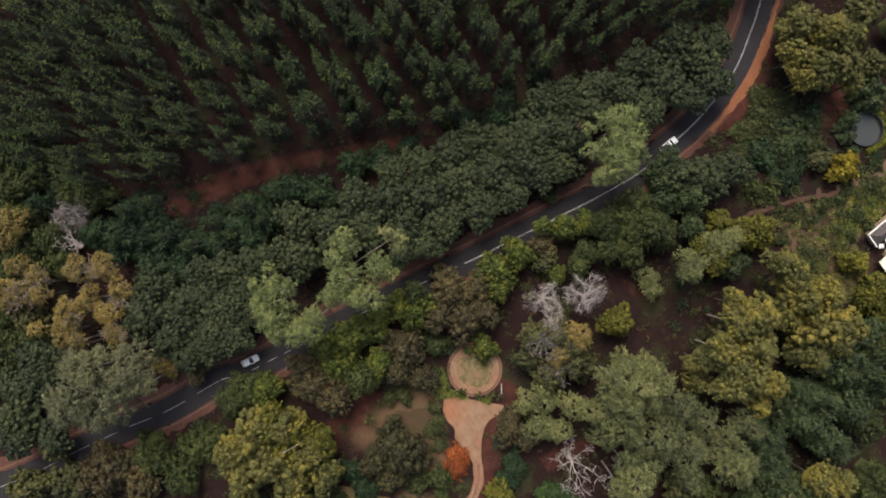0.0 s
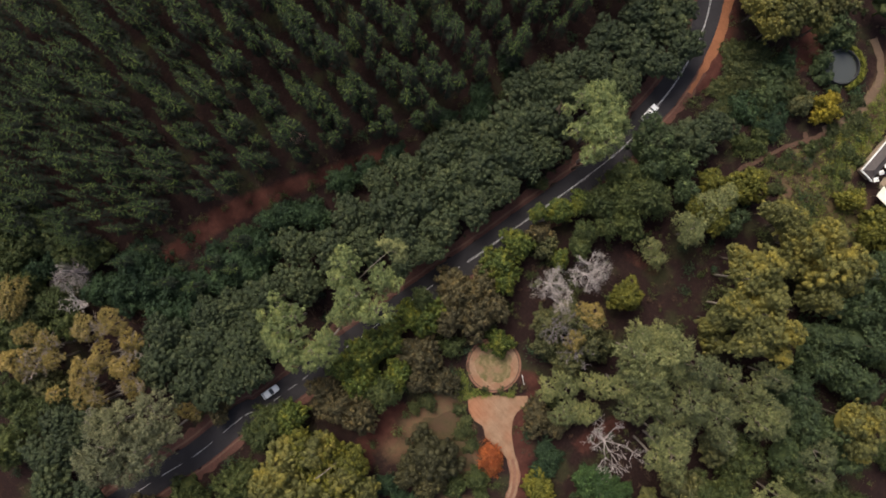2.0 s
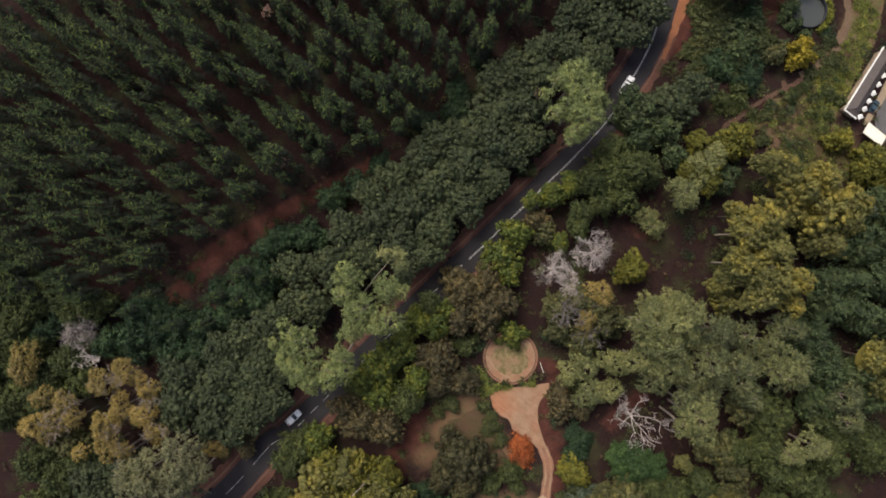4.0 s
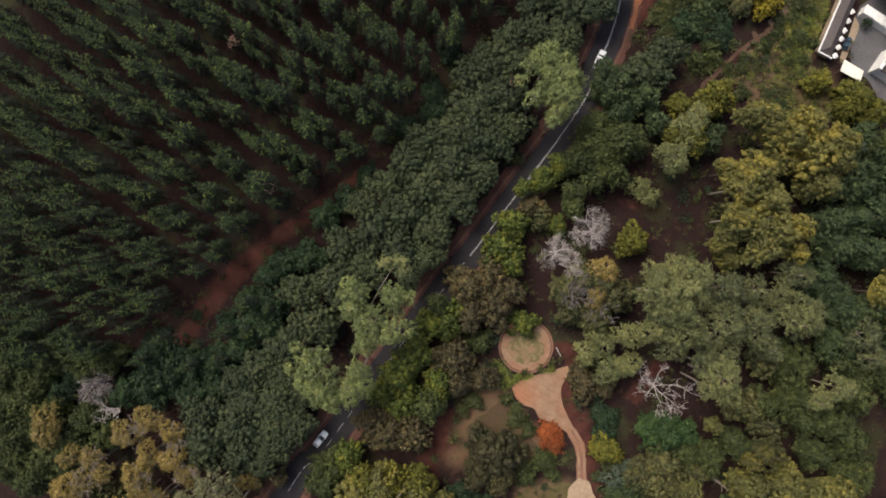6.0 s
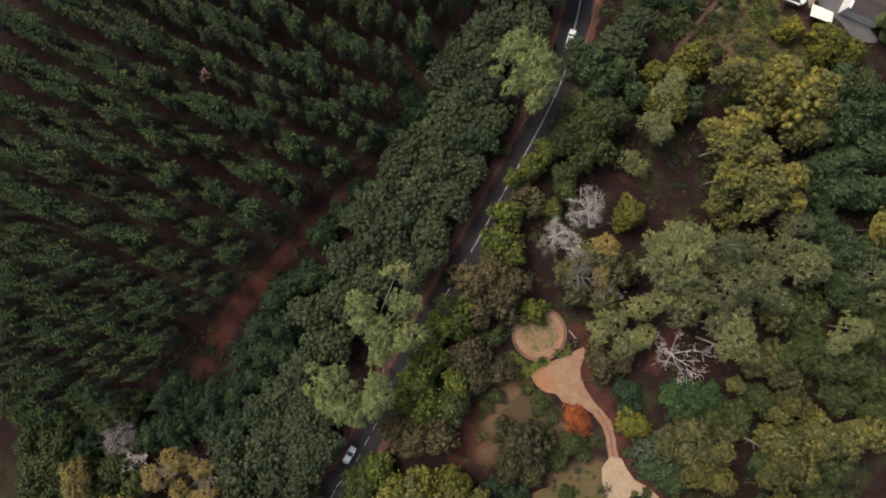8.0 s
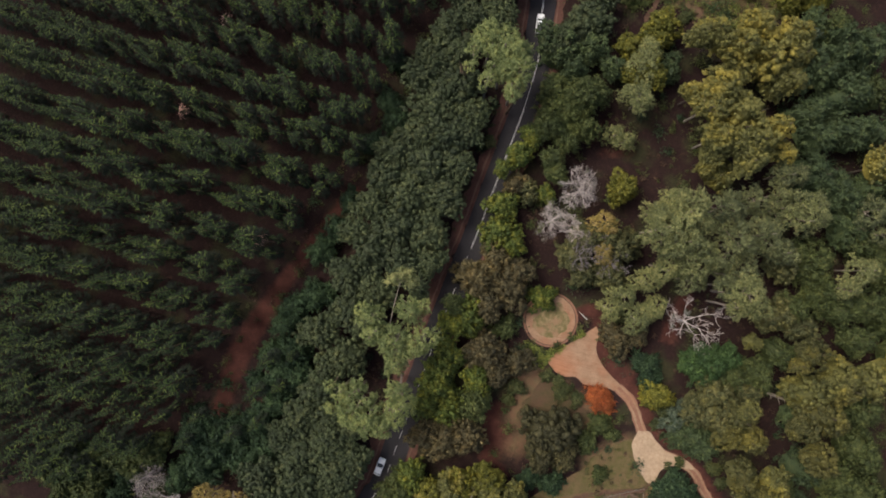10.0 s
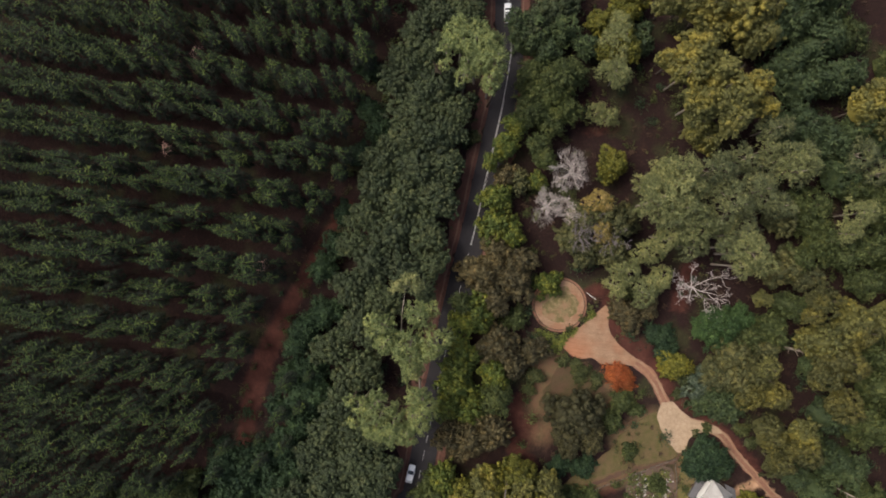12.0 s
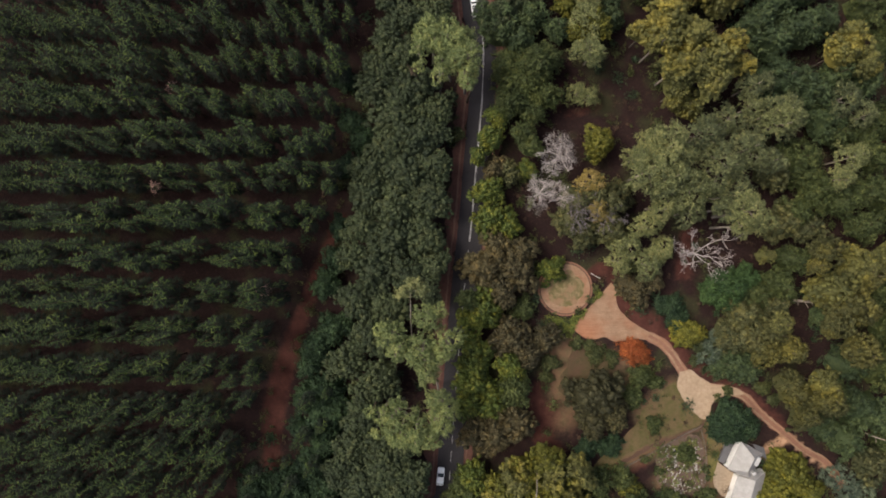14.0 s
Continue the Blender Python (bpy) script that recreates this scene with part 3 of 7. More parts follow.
def pine_arrays(seed, tall=20.0, wide=2.4):
    """A plantation pine: a pointed cone of whorls; each branch is a row of needle fingers, long and drooping low down,
    short and lifted round the leader."""
    rng = np.random.default_rng(seed)
    base, end, wid, tip, cl = [], [], [], [], []

    def finger(p, q, w, bright, shade):
        base.append(p), end.append(q), wid.append(w), tip.append(bright), cl.append(shade)

    z = tall * 0.34
    while z < tall - 0.5:
        u = (z - tall * 0.34) / (tall * 0.66)
        reach = wide * 1.2 * (1 - u) ** 1.05 * (0.75 + 0.25 * min(1, u * 4)) + 0.22
        n = int(rng.integers(5, 8)) if u < 0.5 else int(rng.integers(4, 7))
        a0, level = rng.uniform(0, 6.28), rng.uniform()
        up = -0.45 + 0.75 * u
        for i in range(n):
            shade = 0.5 * level + 0.5 * rng.uniform()
            a = a0 + 6.283 * i / n + rng.normal(0, 0.22)
            ln = reach * rng.uniform(0.65, 1.25)
            d = np.array([math.cos(a), math.sin(a), up + rng.normal(0, 0.12)])
            d /= np.linalg.norm(d)
            sd = np.array([-math.sin(a), math.cos(a), 0.0])
            # light and shade by colour: pale needles high up, near-black ones below
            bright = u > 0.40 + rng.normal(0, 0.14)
            foot, head = np.array([0, 0, z]) + d * ln * 0.18, np.array([0, 0, z + 0.12 * ln]) + d * ln
            finger(foot, head, 0.26 + 0.09 * ln, bright, shade)
            for k in range(1 if ln < 1.5 or u < 0.35 else 2):
                at = foot + (head - foot) * (0.34 + 0.26 * k)
                for s in (-1, 1):
                    way = d * 0.8 + sd * s * rng.uniform(0.45, 0.8) + np.array([0, 0, rng.uniform(-0.15, 0.25)])
                    finger(at, at + way * ln * (0.50 - 0.10 * k) * rng.uniform(0.75, 1.2), 0.24 + 0.07 * ln, bright and k > 0, shade)
        z += rng.uniform(1.0, 1.5) * (1.15 - 0.35 * u)
    for k in range(4):
        a = rng.uniform(0, 6.28)
        finger(np.array([0, 0, tall - 0.9]), np.array([0.35 * math.cos(a), 0.35 * math.sin(a), tall - 0.9 + rng.uniform(0.3, 0.7)]), 0.18, True, 0.9)
    finger(np.array([0, 0, tall - 1.4]), np.array([0, 0, tall + 0.6]), 0.24, True, 1.0)
    b, e, w = np.array(base), np.array(end), np.array(wid)
    l = e - b
    side = np.cross(l, rng.normal(scale=0.2, size=b.shape) + np.array([0, 0, 1.0]))
    side *= (w / (np.linalg.norm(side, axis=1) + 1e-9))[:, None] * 0.5
    mid, rise = b + l * 0.42, np.array([0, 0, 1.0]) * (w * 0.30)[:, None]
    v = np.stack([b, mid + side - rise, e, mid - side - rise, mid + rise], 1).reshape(-1, 3)
    k = np.arange(len(b))[:, None] * 5
    f = np.concatenate([k + np.array(q) for q in ((0, 1, 4), (1, 2, 4), (2, 3, 4), (3, 0, 4))])
    return v, f, np.tile(np.array(tip, np.int32), 4), np.repeat(np.array(cl), 5)


def ribbon(line, width, z, jag=0.0, seed=1, step=1.0, off=0.0):
    """A strip along a polyline, with its width, height above the ground, an uneven edge, and a shift sideways."""
    pts = smooth_line(line, step)
    rng = random.Random(seed)
    v, f = [], []
    for i, p in enumerate(pts):
        d = (pts[min(i + 1, len(pts) - 1)] - pts[max(i - 1, 0)]).normalized()
        n = Vector((-d.y, d.x))
        w = width(i / (len(pts) - 1)) if callable(width) else width
        a, b = off + w / 2 + rng.gauss(0, jag), off - w / 2 + rng.gauss(0, jag)
        v += [(p.x + n.x * a, p.y + n.y * a, z), (p.x + n.x * b, p.y + n.y * b, z)]
        if i:
            k = 2 * i
            f.append((k - 2, k - 1, k + 1, k))
    return v, f


def smooth_line(line, step):
    """Even points along a Catmull-Rom curve through the line."""
    p = [Vector(q) for q in line]
    p = [p[0] * 2 - p[1]] + p + [p[-1] * 2 - p[-2]]
    out = []
    for i in range(1, len(p) - 2):
        n = max(2, int((p[i + 1] - p[i]).length / step))
        for k in range(n):
            t = k / n
            a, b, c, d = p[i - 1], p[i], p[i + 1], p[i + 2]
            out.append(0.5 * ((2 * b) + (c - a) * t + (2 * a - 5 * b + 4 * c - d) * t * t + (3 * b - a - 3 * c + d) * t ** 3))
    out.append(p[-2])
    return out


def sheet(name, outline, z, material, jag=0.25, seed=1, step=0.8, label="", category="", kind="structure"):
    """A flat patch of ground with an uneven, rounded outline and a thin edge."""
    rng = random.Random(seed)
    pts = smooth_line(list(outline) + [outline[0]], step)[:-1]
    c = sum(pts, Vector((0, 0))) / len(pts)
    rim = [p + (p - c).normalized() * (jag * 2.2 * noise.noise((p.x * 0.45, p.y * 0.45, seed)) + rng.gauss(0, jag * 0.15)) for p in pts]
    n = len(rim)
    bm = bmesh.new()
    top = [bm.verts.new((p.x, p.y, z)) for p in rim]
    low = [bm.verts.new((p.x + (p.x - c.x) * 0.01, p.y + (p.y - c.y) * 0.01, -0.05)) for p in rim]
    bmesh.ops.triangulate(bm, faces=[bm.faces.new(top)])
    for i in range(n):
        bm.faces.new((top[i], low[i], low[(i + 1) % n], top[(i + 1) % n]))
    bmesh.ops.recalc_face_normals(bm, faces=bm.faces)
    ob = part(name, bm, material, None)
    return tagged(ob, label, category, kind=kind)


# ================= the plan, in metres from the point under the drone =================
ROAD = ((-12.79, -176.46), (-9.09, -147.57), (-6.16, -124.77), (-4.65, -115.86), (-3.97, -104.80), (-2.42, -90.99), (-0.65, -78.95), (-0.30, -64.41), (1.26, -60.73), (2.10, -49.54), (3.50, -30.65), (4.62, -16.65), (6.16, -1.26), (7.14, 7.14), (8.12, 19.03), (9.10, 30.23), (9.94, 40.72), (10.08, 47.02), (9.66, 54.71), (8.31, 58.21), (7.27, 65.89), (4.96, 74.19), (0.47, 84.31), (-4.87, 91.67), (-9.15, 96.74), (-14.85, 102.18), (-28.45, 112.12))
# cover of the ground: channel, half width, softness, line
COVERS = (
    (0, 1.5, 2.2, ((-25.5, 7.8), (-30.6, -4.1), (-34.8, -16.6), (-39.0, -32.0), (-41.4, -44.6), (-42.5, -57.2))),
    (0, 1.6, 2.2, ((-42.7, -54.9), (-42.5, -37.0), (-35.0, -15.4))),
    (0, 0.6, 4.0, ((31.6, 33.7), (38.6, 36.5))),
    (0, 1.5, 2.0, ((42.8, -8.3), (40.0, -4.1), (37.2, -5.5))),
    (0, 1.7, 2.2, ((38.6, -12.4), (44.2, -12.4), (55.4, -22.2), (63.8, -29.2), (73.6, -34.8), (83.4, -43.2))),
    (0, 2.2, 3.0, ((23.2, -34.8), (24.6, -46.0), (28.1, -50.2))),
    (0, 3.0, 4.0, ((24.6, -39.0), (28.1, -41.8))),
    (0, 2.2, 1.5, ((43.1, -8.3), (43.9, -12.4), (47.7, -16.6), (52.6, -19.4), (56.1, -22.9))),
    (0, 2.0, 2.0, ((49.8, -16.6), (52.6, -18.3))),
    (0, 2.0, 2.0, ((41.4, -54.4), (48.4, -52.3))),
    (0, 3.5, 2.5, ((20.1, 93.6), (21.1, 98.0), (20.0, 106.8))),
    (0, 3.0, 3.0, ((1.4, 91.1), (5.9, 85.1), (10.7, 75.6))),
    (0, 2.5, 3.0, ((39.1, 80.4), (49.1, 72.7), (47.0, 77.2), (49.1, 87.4))),
    (0, 0.3, 4.0, ((27.7, 34.9), (30.1, 41.6))),
    (0, 2.5, 2.5, ((100.2, 26.7), (108.6, 25.3))),
    (0, 2.0, 3.0, ((61.0, 4.3), (59.6, -5.5))),
    (1, 4.0, 4.0, ((28.8, -24.4), (31.6, -27.9), (37.2, -28.6), (44.2, -29.5))),
    (1, 3.0, 4.0, ((30.2, -29.2), (28.8, -34.8))),
    (1, 2.0, 5.0, ((34.4, -34.8), (30.2, -41.8))),
    (1, 3.0, 3.0, ((55.4, -36.2), (60.3, -41.1), (55.4, -43.2), (48.4, -48.8), (44.2, -51.6))),
    (1, 3.0, 2.0, ((49.8, -40.4), (56.8, -34.8))),
    (1, 1.6, 1.0, ((65.5, -41.8), (65.9, -50.2), (66.9, -61.4))),
    (1, 2.0, 2.0, ((51.2, -50.2), (58.2, -47.4), (62.4, -50.2), (61.0, -58.6), (54.0, -57.2))),
    (1, 3.5, 3.0, ((55.4, 80.3), (60.0, 82.4))),
    (1, 1.5, 6.0, ((42.2, 94.9), (46.1, 89.2), (44.5, 100.0))),
    (1, 1.5, 1.0, ((45.9, 94.3), (45.1, 99.7))),
    (2, 0.6, 1.0, ((86.2, -46.7), (91.8, -51.6), (96.0, -54.4), (98.8, -58.6))),
    (2, 1.5, 1.0, ((79.2, -50.2), (82.0, -48.8), (84.1, -46.7))),
    (2, 1.0, 1.0, ((68.0, -54.4), (71.5, -57.2), (70.8, -60.0))),
    (0, 2.5, 4.0, ((47.4, 73.2), (46.6, 79.2), (49.6, 85.5), (51.0, 78.3))),
    (0, 1.5, 4.0, ((37.9, 79.2), (41.5, 84.3), (42.6, 88.1))),
    (1, 3.0, 3.0, ((56.7, 76.6), (56.6, 81.3), (61.2, 83.0))),
    (1, 2.0, 6.0, ((46.3, 88.8), (44.7, 94.3))),
    (1, 2.0, 3.0, ((48.5, 93.3), (50.4, 84.7))),
    (1, 3.5, 4.0, ((57.3, 83.9), (56.3, 80.1))),
    (1, 3.0, 4.0, ((41.8, 108.3), (38.8, 115.2))),
)
DRIVE = ((41.70, -7.98), (42.82, -9.38), (43.10, -13.15), (45.06, -16.09), (48.42, -18.61), (52.34, -20.85), (54.29, -22.53), (52.89, -22.81), (49.82, -21.97), (45.06, -22.25), (42.54, -22.53), (40.02, -21.41), (37.50, -21.97), (34.42, -21.13), (32.74, -19.45), (33.30, -17.49), (34.98, -15.53), (37.50, -12.73), (39.74, -10.22))
DRIVE_TRACK = ((50.94, -21.13), (54.29, -22.95), (57.09, -26.17), (59.89, -30.37), (63.81, -33.44), (70.11, -34.28), (74.72, -36.24), (78.50, -40.16), (83.12, -44.08), (87.32, -47.60), (89.90, -49.60), (93.90, -51.70), (97.10, -55.00), (99.10, -58.40))
YARD = ((58.49, -29.81), (61.29, -29.53), (63.53, -31.21), (66.89, -33.16), (71.09, -33.44), (74.44, -35.40), (72.21, -35.82), (68.57, -36.24), (66.61, -37.92), (65.77, -41.28), (63.81, -41.56), (61.57, -39.32), (59.33, -36.52), (58.07, -33.72))
FOOTPATH = ((32.94, 67.87), (33.99, 72.2), (34.98, 77.31), (36.51, 81.53), (38.22, 85.45), (39.52, 88.7), (40.22, 91.59), (38.81, 90.34))
FOOTPATH_POND = ((38.81, 90.34), (40.38, 94.7), (41.05, 99.35), (40.23, 104.49), (38.63, 108.83), (34.75, 112.47), (29.8, 114.42))
FOOTPATH_SIDE = ((36.35, 86.67), (39.78, 84.25), (43.63, 78.46))
COURT = ((57.13, 99.99), (56.13, 107.52), (64.63, 115.72), (72.69, 107.47), (72.20, 95.84), (77.54, 90.85), (72.00, 89.24), (67.08, 91.55), (61.22, 92.99))
COURT_STRIP = ((55.72, 103.23), (56.99, 98.29), (58.12, 92.47), (59.53, 92.00), (58.88, 96.16), (58.10, 101.37))
LONG_ROOF = ((51.90, 89.62), (55.35, 89.85), (52.54, 107.48), (49.10, 107.25))
CREAM_ROOF = ((58.42, 91.40), (63.88, 91.57), (64.49, 88.90), (58.97, 88.54))
BIG_ROOF = ((55.98, 103.58), (67.42, 103.40), (67.28, 105.55), (55.84, 105.73))
GABLE_HOUSE = ((66.19, 93.33), (66.38, 98.99), (75.65, 99.17), (75.60, 93.26))
COTTAGE_MAIN = ((72.56, -46.45), (77.79, -49.34), (74.49, -55.66), (69.27, -53.05))
COTTAGE_WING = ((71.83, -54.86), (78.71, -53.63), (76.5, -62.56), (69.62, -61.73))
COTTAGE_BACK = ((75.51, -47.04), (78.26, -48.00), (78.94, -50.75), (76.88, -49.79))
COTTAGE_YARD = ((68.01, -52.34), (70.67, -54.30), (72.63, -56.12), (71.23, -61.30), (68.29, -59.90), (66.89, -56.54))
LAWN_STRIP = ((65.21, -41.70), (66.75, -43.52), (68.57, -45.90), (69.97, -48.14), (68.43, -52.34), (66.89, -56.54), (66.19, -57.10), (65.49, -49.82))
LAWN = ((57.66, -32.47), (60.32, -35.83), (63.81, -40.72), (63.53, -43.10), (58.22, -45.06), (51.22, -47.58), (44.92, -50.94), (39.74, -54.44), (37.23, -54.02), (40.30, -49.82), (44.92, -45.90), (48.14, -42.12), (49.82, -38.90), (54.02, -34.71))
LAWN_BARE = ((30.93, -27.43), (33.03, -23.51), (38.90, -26.03), (45.34, -28.83), (44.22, -31.91), (38.90, -31.35), (35.27, -34.43), (31.07, -36.53), (28.83, -33.03))
GARDEN_PATH = ((36.67, -56.12), (42.82, -53.46), (51.22, -48.70), (58.22, -45.90), (63.81, -43.80), (64.93, -42.12))
GARDEN_BUSHES = ((60.32, -50.66, 1.7, 1.5), (61.86, -51.50, 1.4, 1.3), (64.79, -53.74, 1.3, 1.6), (65.21, -55.70, 1.2, 1.5), (53.32, -54.30, 1.5, 1.6), (55.42, -59.90, 1.9, 2.0), (63.25, -60.74, 1.6, 1.8), (65.91, -59.90, 2.0, 2.2), (49.82, -51.50, 1.4, 1.3))
FALLEN = ((42.12, -21.55), (47.02, -20.71), (51.22, -22.53), (52.34, -27.43), (49.12, -29.11), (44.92, -28.13), (42.82, -25.33))
COTTAGE_LEAN = ((70.00, -47.13), (71.52, -47.82), (69.31, -52.50), (67.94, -51.81))
PARASOLS = ((54.17, 99.88), (54.63, 97.44), (55.08, 95.31), (55.53, 93.17), (55.98, 91.04), (53.7, 102.32))
COURT_CAR = (57.45, 96.20)
CLEARING = ((28.13, -22.25), (45.62, -27.15), (44.92, -34.84), (31.62, -46.04), (24.63, -49.54), (22.11, -36.24))
HEDGE = ((34.73, 101.6), (35.05, 103.4), (34.73, 105.2), (33.82, 106.77), (32.43, 107.95), (30.71, 108.57), (28.89, 108.57), (27.18, 107.95), (25.78, 106.77))
FENCE = ((63.81, -44.36), (64.93, -50.24), (64.65, -57.23))
POLE = ((36.52, -5.60), (38.76, -6.86))
GARDEN = ((52.62, -48.84), (63.11, -46.04), (64.51, -58.63), (56.81, -60.73), (53.31, -57.23))
GARDEN_EDGE = ((41.14, -56.11), (45.62, -53.03), (52.62, -49.26), (58.21, -46.04), (63.81, -43.24))
MEADOW = ((38.0, 108.0), (41.5, 97.0), (42.5, 88.0), (47.5, 83.0), (52.5, 84.5), (50.0, 97.0), (46.5, 110.0), (41.0, 120.0), (36.0, 122.0))
GRASS_STRIP = ((25.5, -16.0), (31.0, -17.2), (36.5, -13.8), (38.2, -9.5), (39.6, -10.5), (36.8, -14.2), (33.0, -18.2), (31.5, -21.5), (26.0, -20.5))
SCRUB = ((35.86, 70.48), (39.96, 85.28), (42.09, 89.86), (50.16, 87.39), (56.89, 85.76), (63.06, 79.68), (57.94, 73.28), (45.59, 70.67), (41.24, 73.76))
GLADE = ((52.47, 82.25), (54.37, 85.86), (57.98, 83.97), (61.83, 83.04), (66.18, 79.94), (62.72, 76.2), (56.25, 74.71))
LONE_PINES = ((-31.45, -34.59), (-27.28, -33.39), (-32.19, -42.68), (-37.27, -49.77), (-44.09, -52.35), (-45.78, -58.80), (-54.36, -61.81), (-30.36, -49.49), (-35.66, -54.50), (-27.88, -40.52), (-38.02, -4.36))
GREEN_ROUND = (30.30, -9.40, 6.25)
POND = (29.80, 103.40, 4.3)
CARS = ((-0.56, -55.55), (7.90, 60.20))
PINES_EDGE = ((-11.8, 128.9), (-13.8, 103.7), (-15.2, 82.7), (-16.6, 70.1), (-18.1, 58.9), (-20.9, 44.9), (-23.2, 30.9), (-24.1, 18.3), (-27.1, 8.5), (-31.9, 0.1), (-36.0, -11.1), (-39.7, -23.6), (-43.7, -36.2), (-46.0, -48.8), (-48.1, -58.6), (-56.5, -67.0), (-74.7, -76.1), (-92.9, -79.6), (-123.7, -85.2))


# ================= ground =================
def far_from_line(P, line):
    """Distance of each point of P from a polyline."""
    best = np.full(len(P), 1e9)
    for a, b in zip(line[:-1], line[1:]):
        a, b = np.array(a, float), np.array(b, float)
        d = b - a
        t = np.clip(((P - a) @ d) / (d @ d + 1e-9), 0, 1)
        best = np.minimum(best, np.linalg.norm(P - (a + t[:, None] * d), axis=1))
    return best


def build_ground():
    inner = np.linspace(-150, 150, 181)
    outer = np.array([160, 180, 220, 300, 500, 900, 1600, 3000.0])
    axis = np.concatenate([-outer[::-1], inner, outer])
    n = len(axis)
    X, Y = np.meshgrid(axis, axis)
    P = np.stack([X.ravel(), Y.ravel()], 1)
    cover = np.zeros((len(P), 4), np.float32)
    cover[:, 3] = 1
    for channel, half, soft, line in COVERS:
        d = far_from_line(P, [q[:] for q in smooth_line(line, 2.0)])
        cover[:, channel] = np.maximum(cover[:, channel], np.clip(0.5 - (d - half) / soft, 0, 1))
    away = np.clip((far_from_line(P, [q[:] for q in smooth_line(ROAD, 4.0)]) - 5) / 6, 0, 1)
    for flat in (DRIVE, YARD, COURT, GARDEN, LONG_ROOF, COTTAGE_MAIN):
        away *= np.clip((far_from_line(P, list(flat) + [flat[0]]) - 3) / 5, 0, 1)
    for x, y, r in (GREEN_ROUND, POND):
        away *= np.clip((np.hypot(P[:, 0] - x, P[:, 1] - y) - r - 1) / 5, 0, 1)
    away *= np.clip((far_from_line(P, DRIVE_TRACK) - 3) / 5, 0, 1)
    Z = np.array([0.16 * noise.noise((x * 0.09, y * 0.09, 0)) + 0.07 * noise.noise((x * 0.4, y * 0.4, 3)) - 0.21 for x, y in P]) * away - 0.01
    i = np.arange(n * n).reshape(n, n)
    a, b, c, d = i[:-1, :-1].ravel(), i[:-1, 1:].ravel(), i[1:, 1:].ravel(), i[1:, :-1].ravel()
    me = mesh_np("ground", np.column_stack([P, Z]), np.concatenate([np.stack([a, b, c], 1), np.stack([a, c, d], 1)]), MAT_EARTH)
    at = me.color_attributes.new("cover", "FLOAT_COLOR", "POINT")
    at.data.foreach_set("color", cover.ravel())
    me.polygons.foreach_set("use_smooth", [True] * len(me.polygons))
    return tagged(new("ground", me), "reddish brown forest floor with leaf litter and moss", "ground", kind="structure")


build_ground()


# ================= the road =================
def strip(name, line, width, z, material, parent=None, **more):
    v, f = ribbon(line, width, z, **more)
    return child(name, mesh_of(name, v, f, material), parent)


def build_road():
    pts = smooth_line(ROAD, 1.0)
    rng = random.Random(5)
    v, f = [], []
    across = (-3.3, -3.15, -1.6, 0.0, 1.6, 3.15, 3.3)
    for i, p in enumerate(pts):
        d = (pts[min(i + 1, len(pts) - 1)] - pts[max(i - 1, 0)]).normalized()
        n = Vector((-d.y, d.x))
        for k, a in enumerate(across):
            if k in (0, 6):
                a += rng.gauss(0, 0.06)
            z = -0.1 if k in (0, 6) else 0.05 + 0.05 * (1 - abs(a) / 3.2)
            v.append((p.x + n.x * a, p.y + n.y * a, z))
        if i:
            o = len(across) * i
            for k in range(6):
                f.append((o + k - 7, o + k - 6, o + k + 1, o + k))
    road = tagged(new("road", mesh_of("road", v, f, MAT_ASPHALT)), "narrow worn asphalt country road with a painted centre line", "road", kind="structure")
    # the centre line: dashes on the straight, a long and often double line elsewhere
    total = len(pts)

    def mark(i0, i1, off, w=0.13):
        seg = []
        for i in range(i0, i1 + 1):
            d = (pts[min(i + 1, total - 1)] - pts[max(i - 1, 0)]).normalized()
            seg.append((pts[i].x - d.y * off, pts[i].y + d.x * off))
        vv, ff = ribbon(seg, w, 0.106, 0.012, i0)
        child("centre_line", mesh_of("centre_line", vv, ff, MAT_LINE), road)

    i = 2
    while i < total - 12:
        y = pts[i].y
        if y > 62:
            mark(i, i + 9, 0.11, 0.10), mark(i, i + 9, -0.11, 0.10)
            i += 9
        elif y > -2:
            mark(i, i + 7, 0.1, 0.11)
            if rng.random() < 0.75:
                mark(i, i + 7, -0.12, 0.10)
            i += 7
        elif y > -70:
            mark(i, i + 2, 0.0, 0.13)
            i += 4
        else:
            mark(i, i + 6, 0.0, 0.12)
            i += 7 if rng.random() < 0.6 else 9
    return road


build_road()
tagged(strip("verge", ROAD, 3.2, 0.008, MAT_REDVERGE, jag=0.35, seed=2, off=4.6), "red soil verge with a gutter along the road", "verge", kind="structure")
tagged(strip("verge", ROAD, 2.2, 0.008, MAT_REDVERGE, jag=0.30, seed=3, off=-4.2), "red soil verge along the road", "verge", kind="structure")
tagged(strip("verge", ROAD, 0.45, 0.016, MAT_GUTTER, jag=0.08, seed=4, off=4.15), "pale gravel gutter beside the road", "gutter", kind="structure")
tagged(strip("verge", ROAD, 0.35, 0.016, MAT_GUTTER, jag=0.06, seed=4, off=-3.75), "pale gravel gutter beside the road", "gutter", kind="structure")
BEND = [p[:] for p in smooth_line(ROAD, 4.0) if 66 < p.y < 140]
tagged(strip("verge", BEND, lambda u: 0.8 + 1.9 * math.sin(math.pi * min(1, u * 1.6 + 0.05)) ** 2, 0.02, MAT_VERGE, jag=0.18, seed=6, off=-4.3), "bright orange gravel shoulder on the bend", "verge", kind="structure")

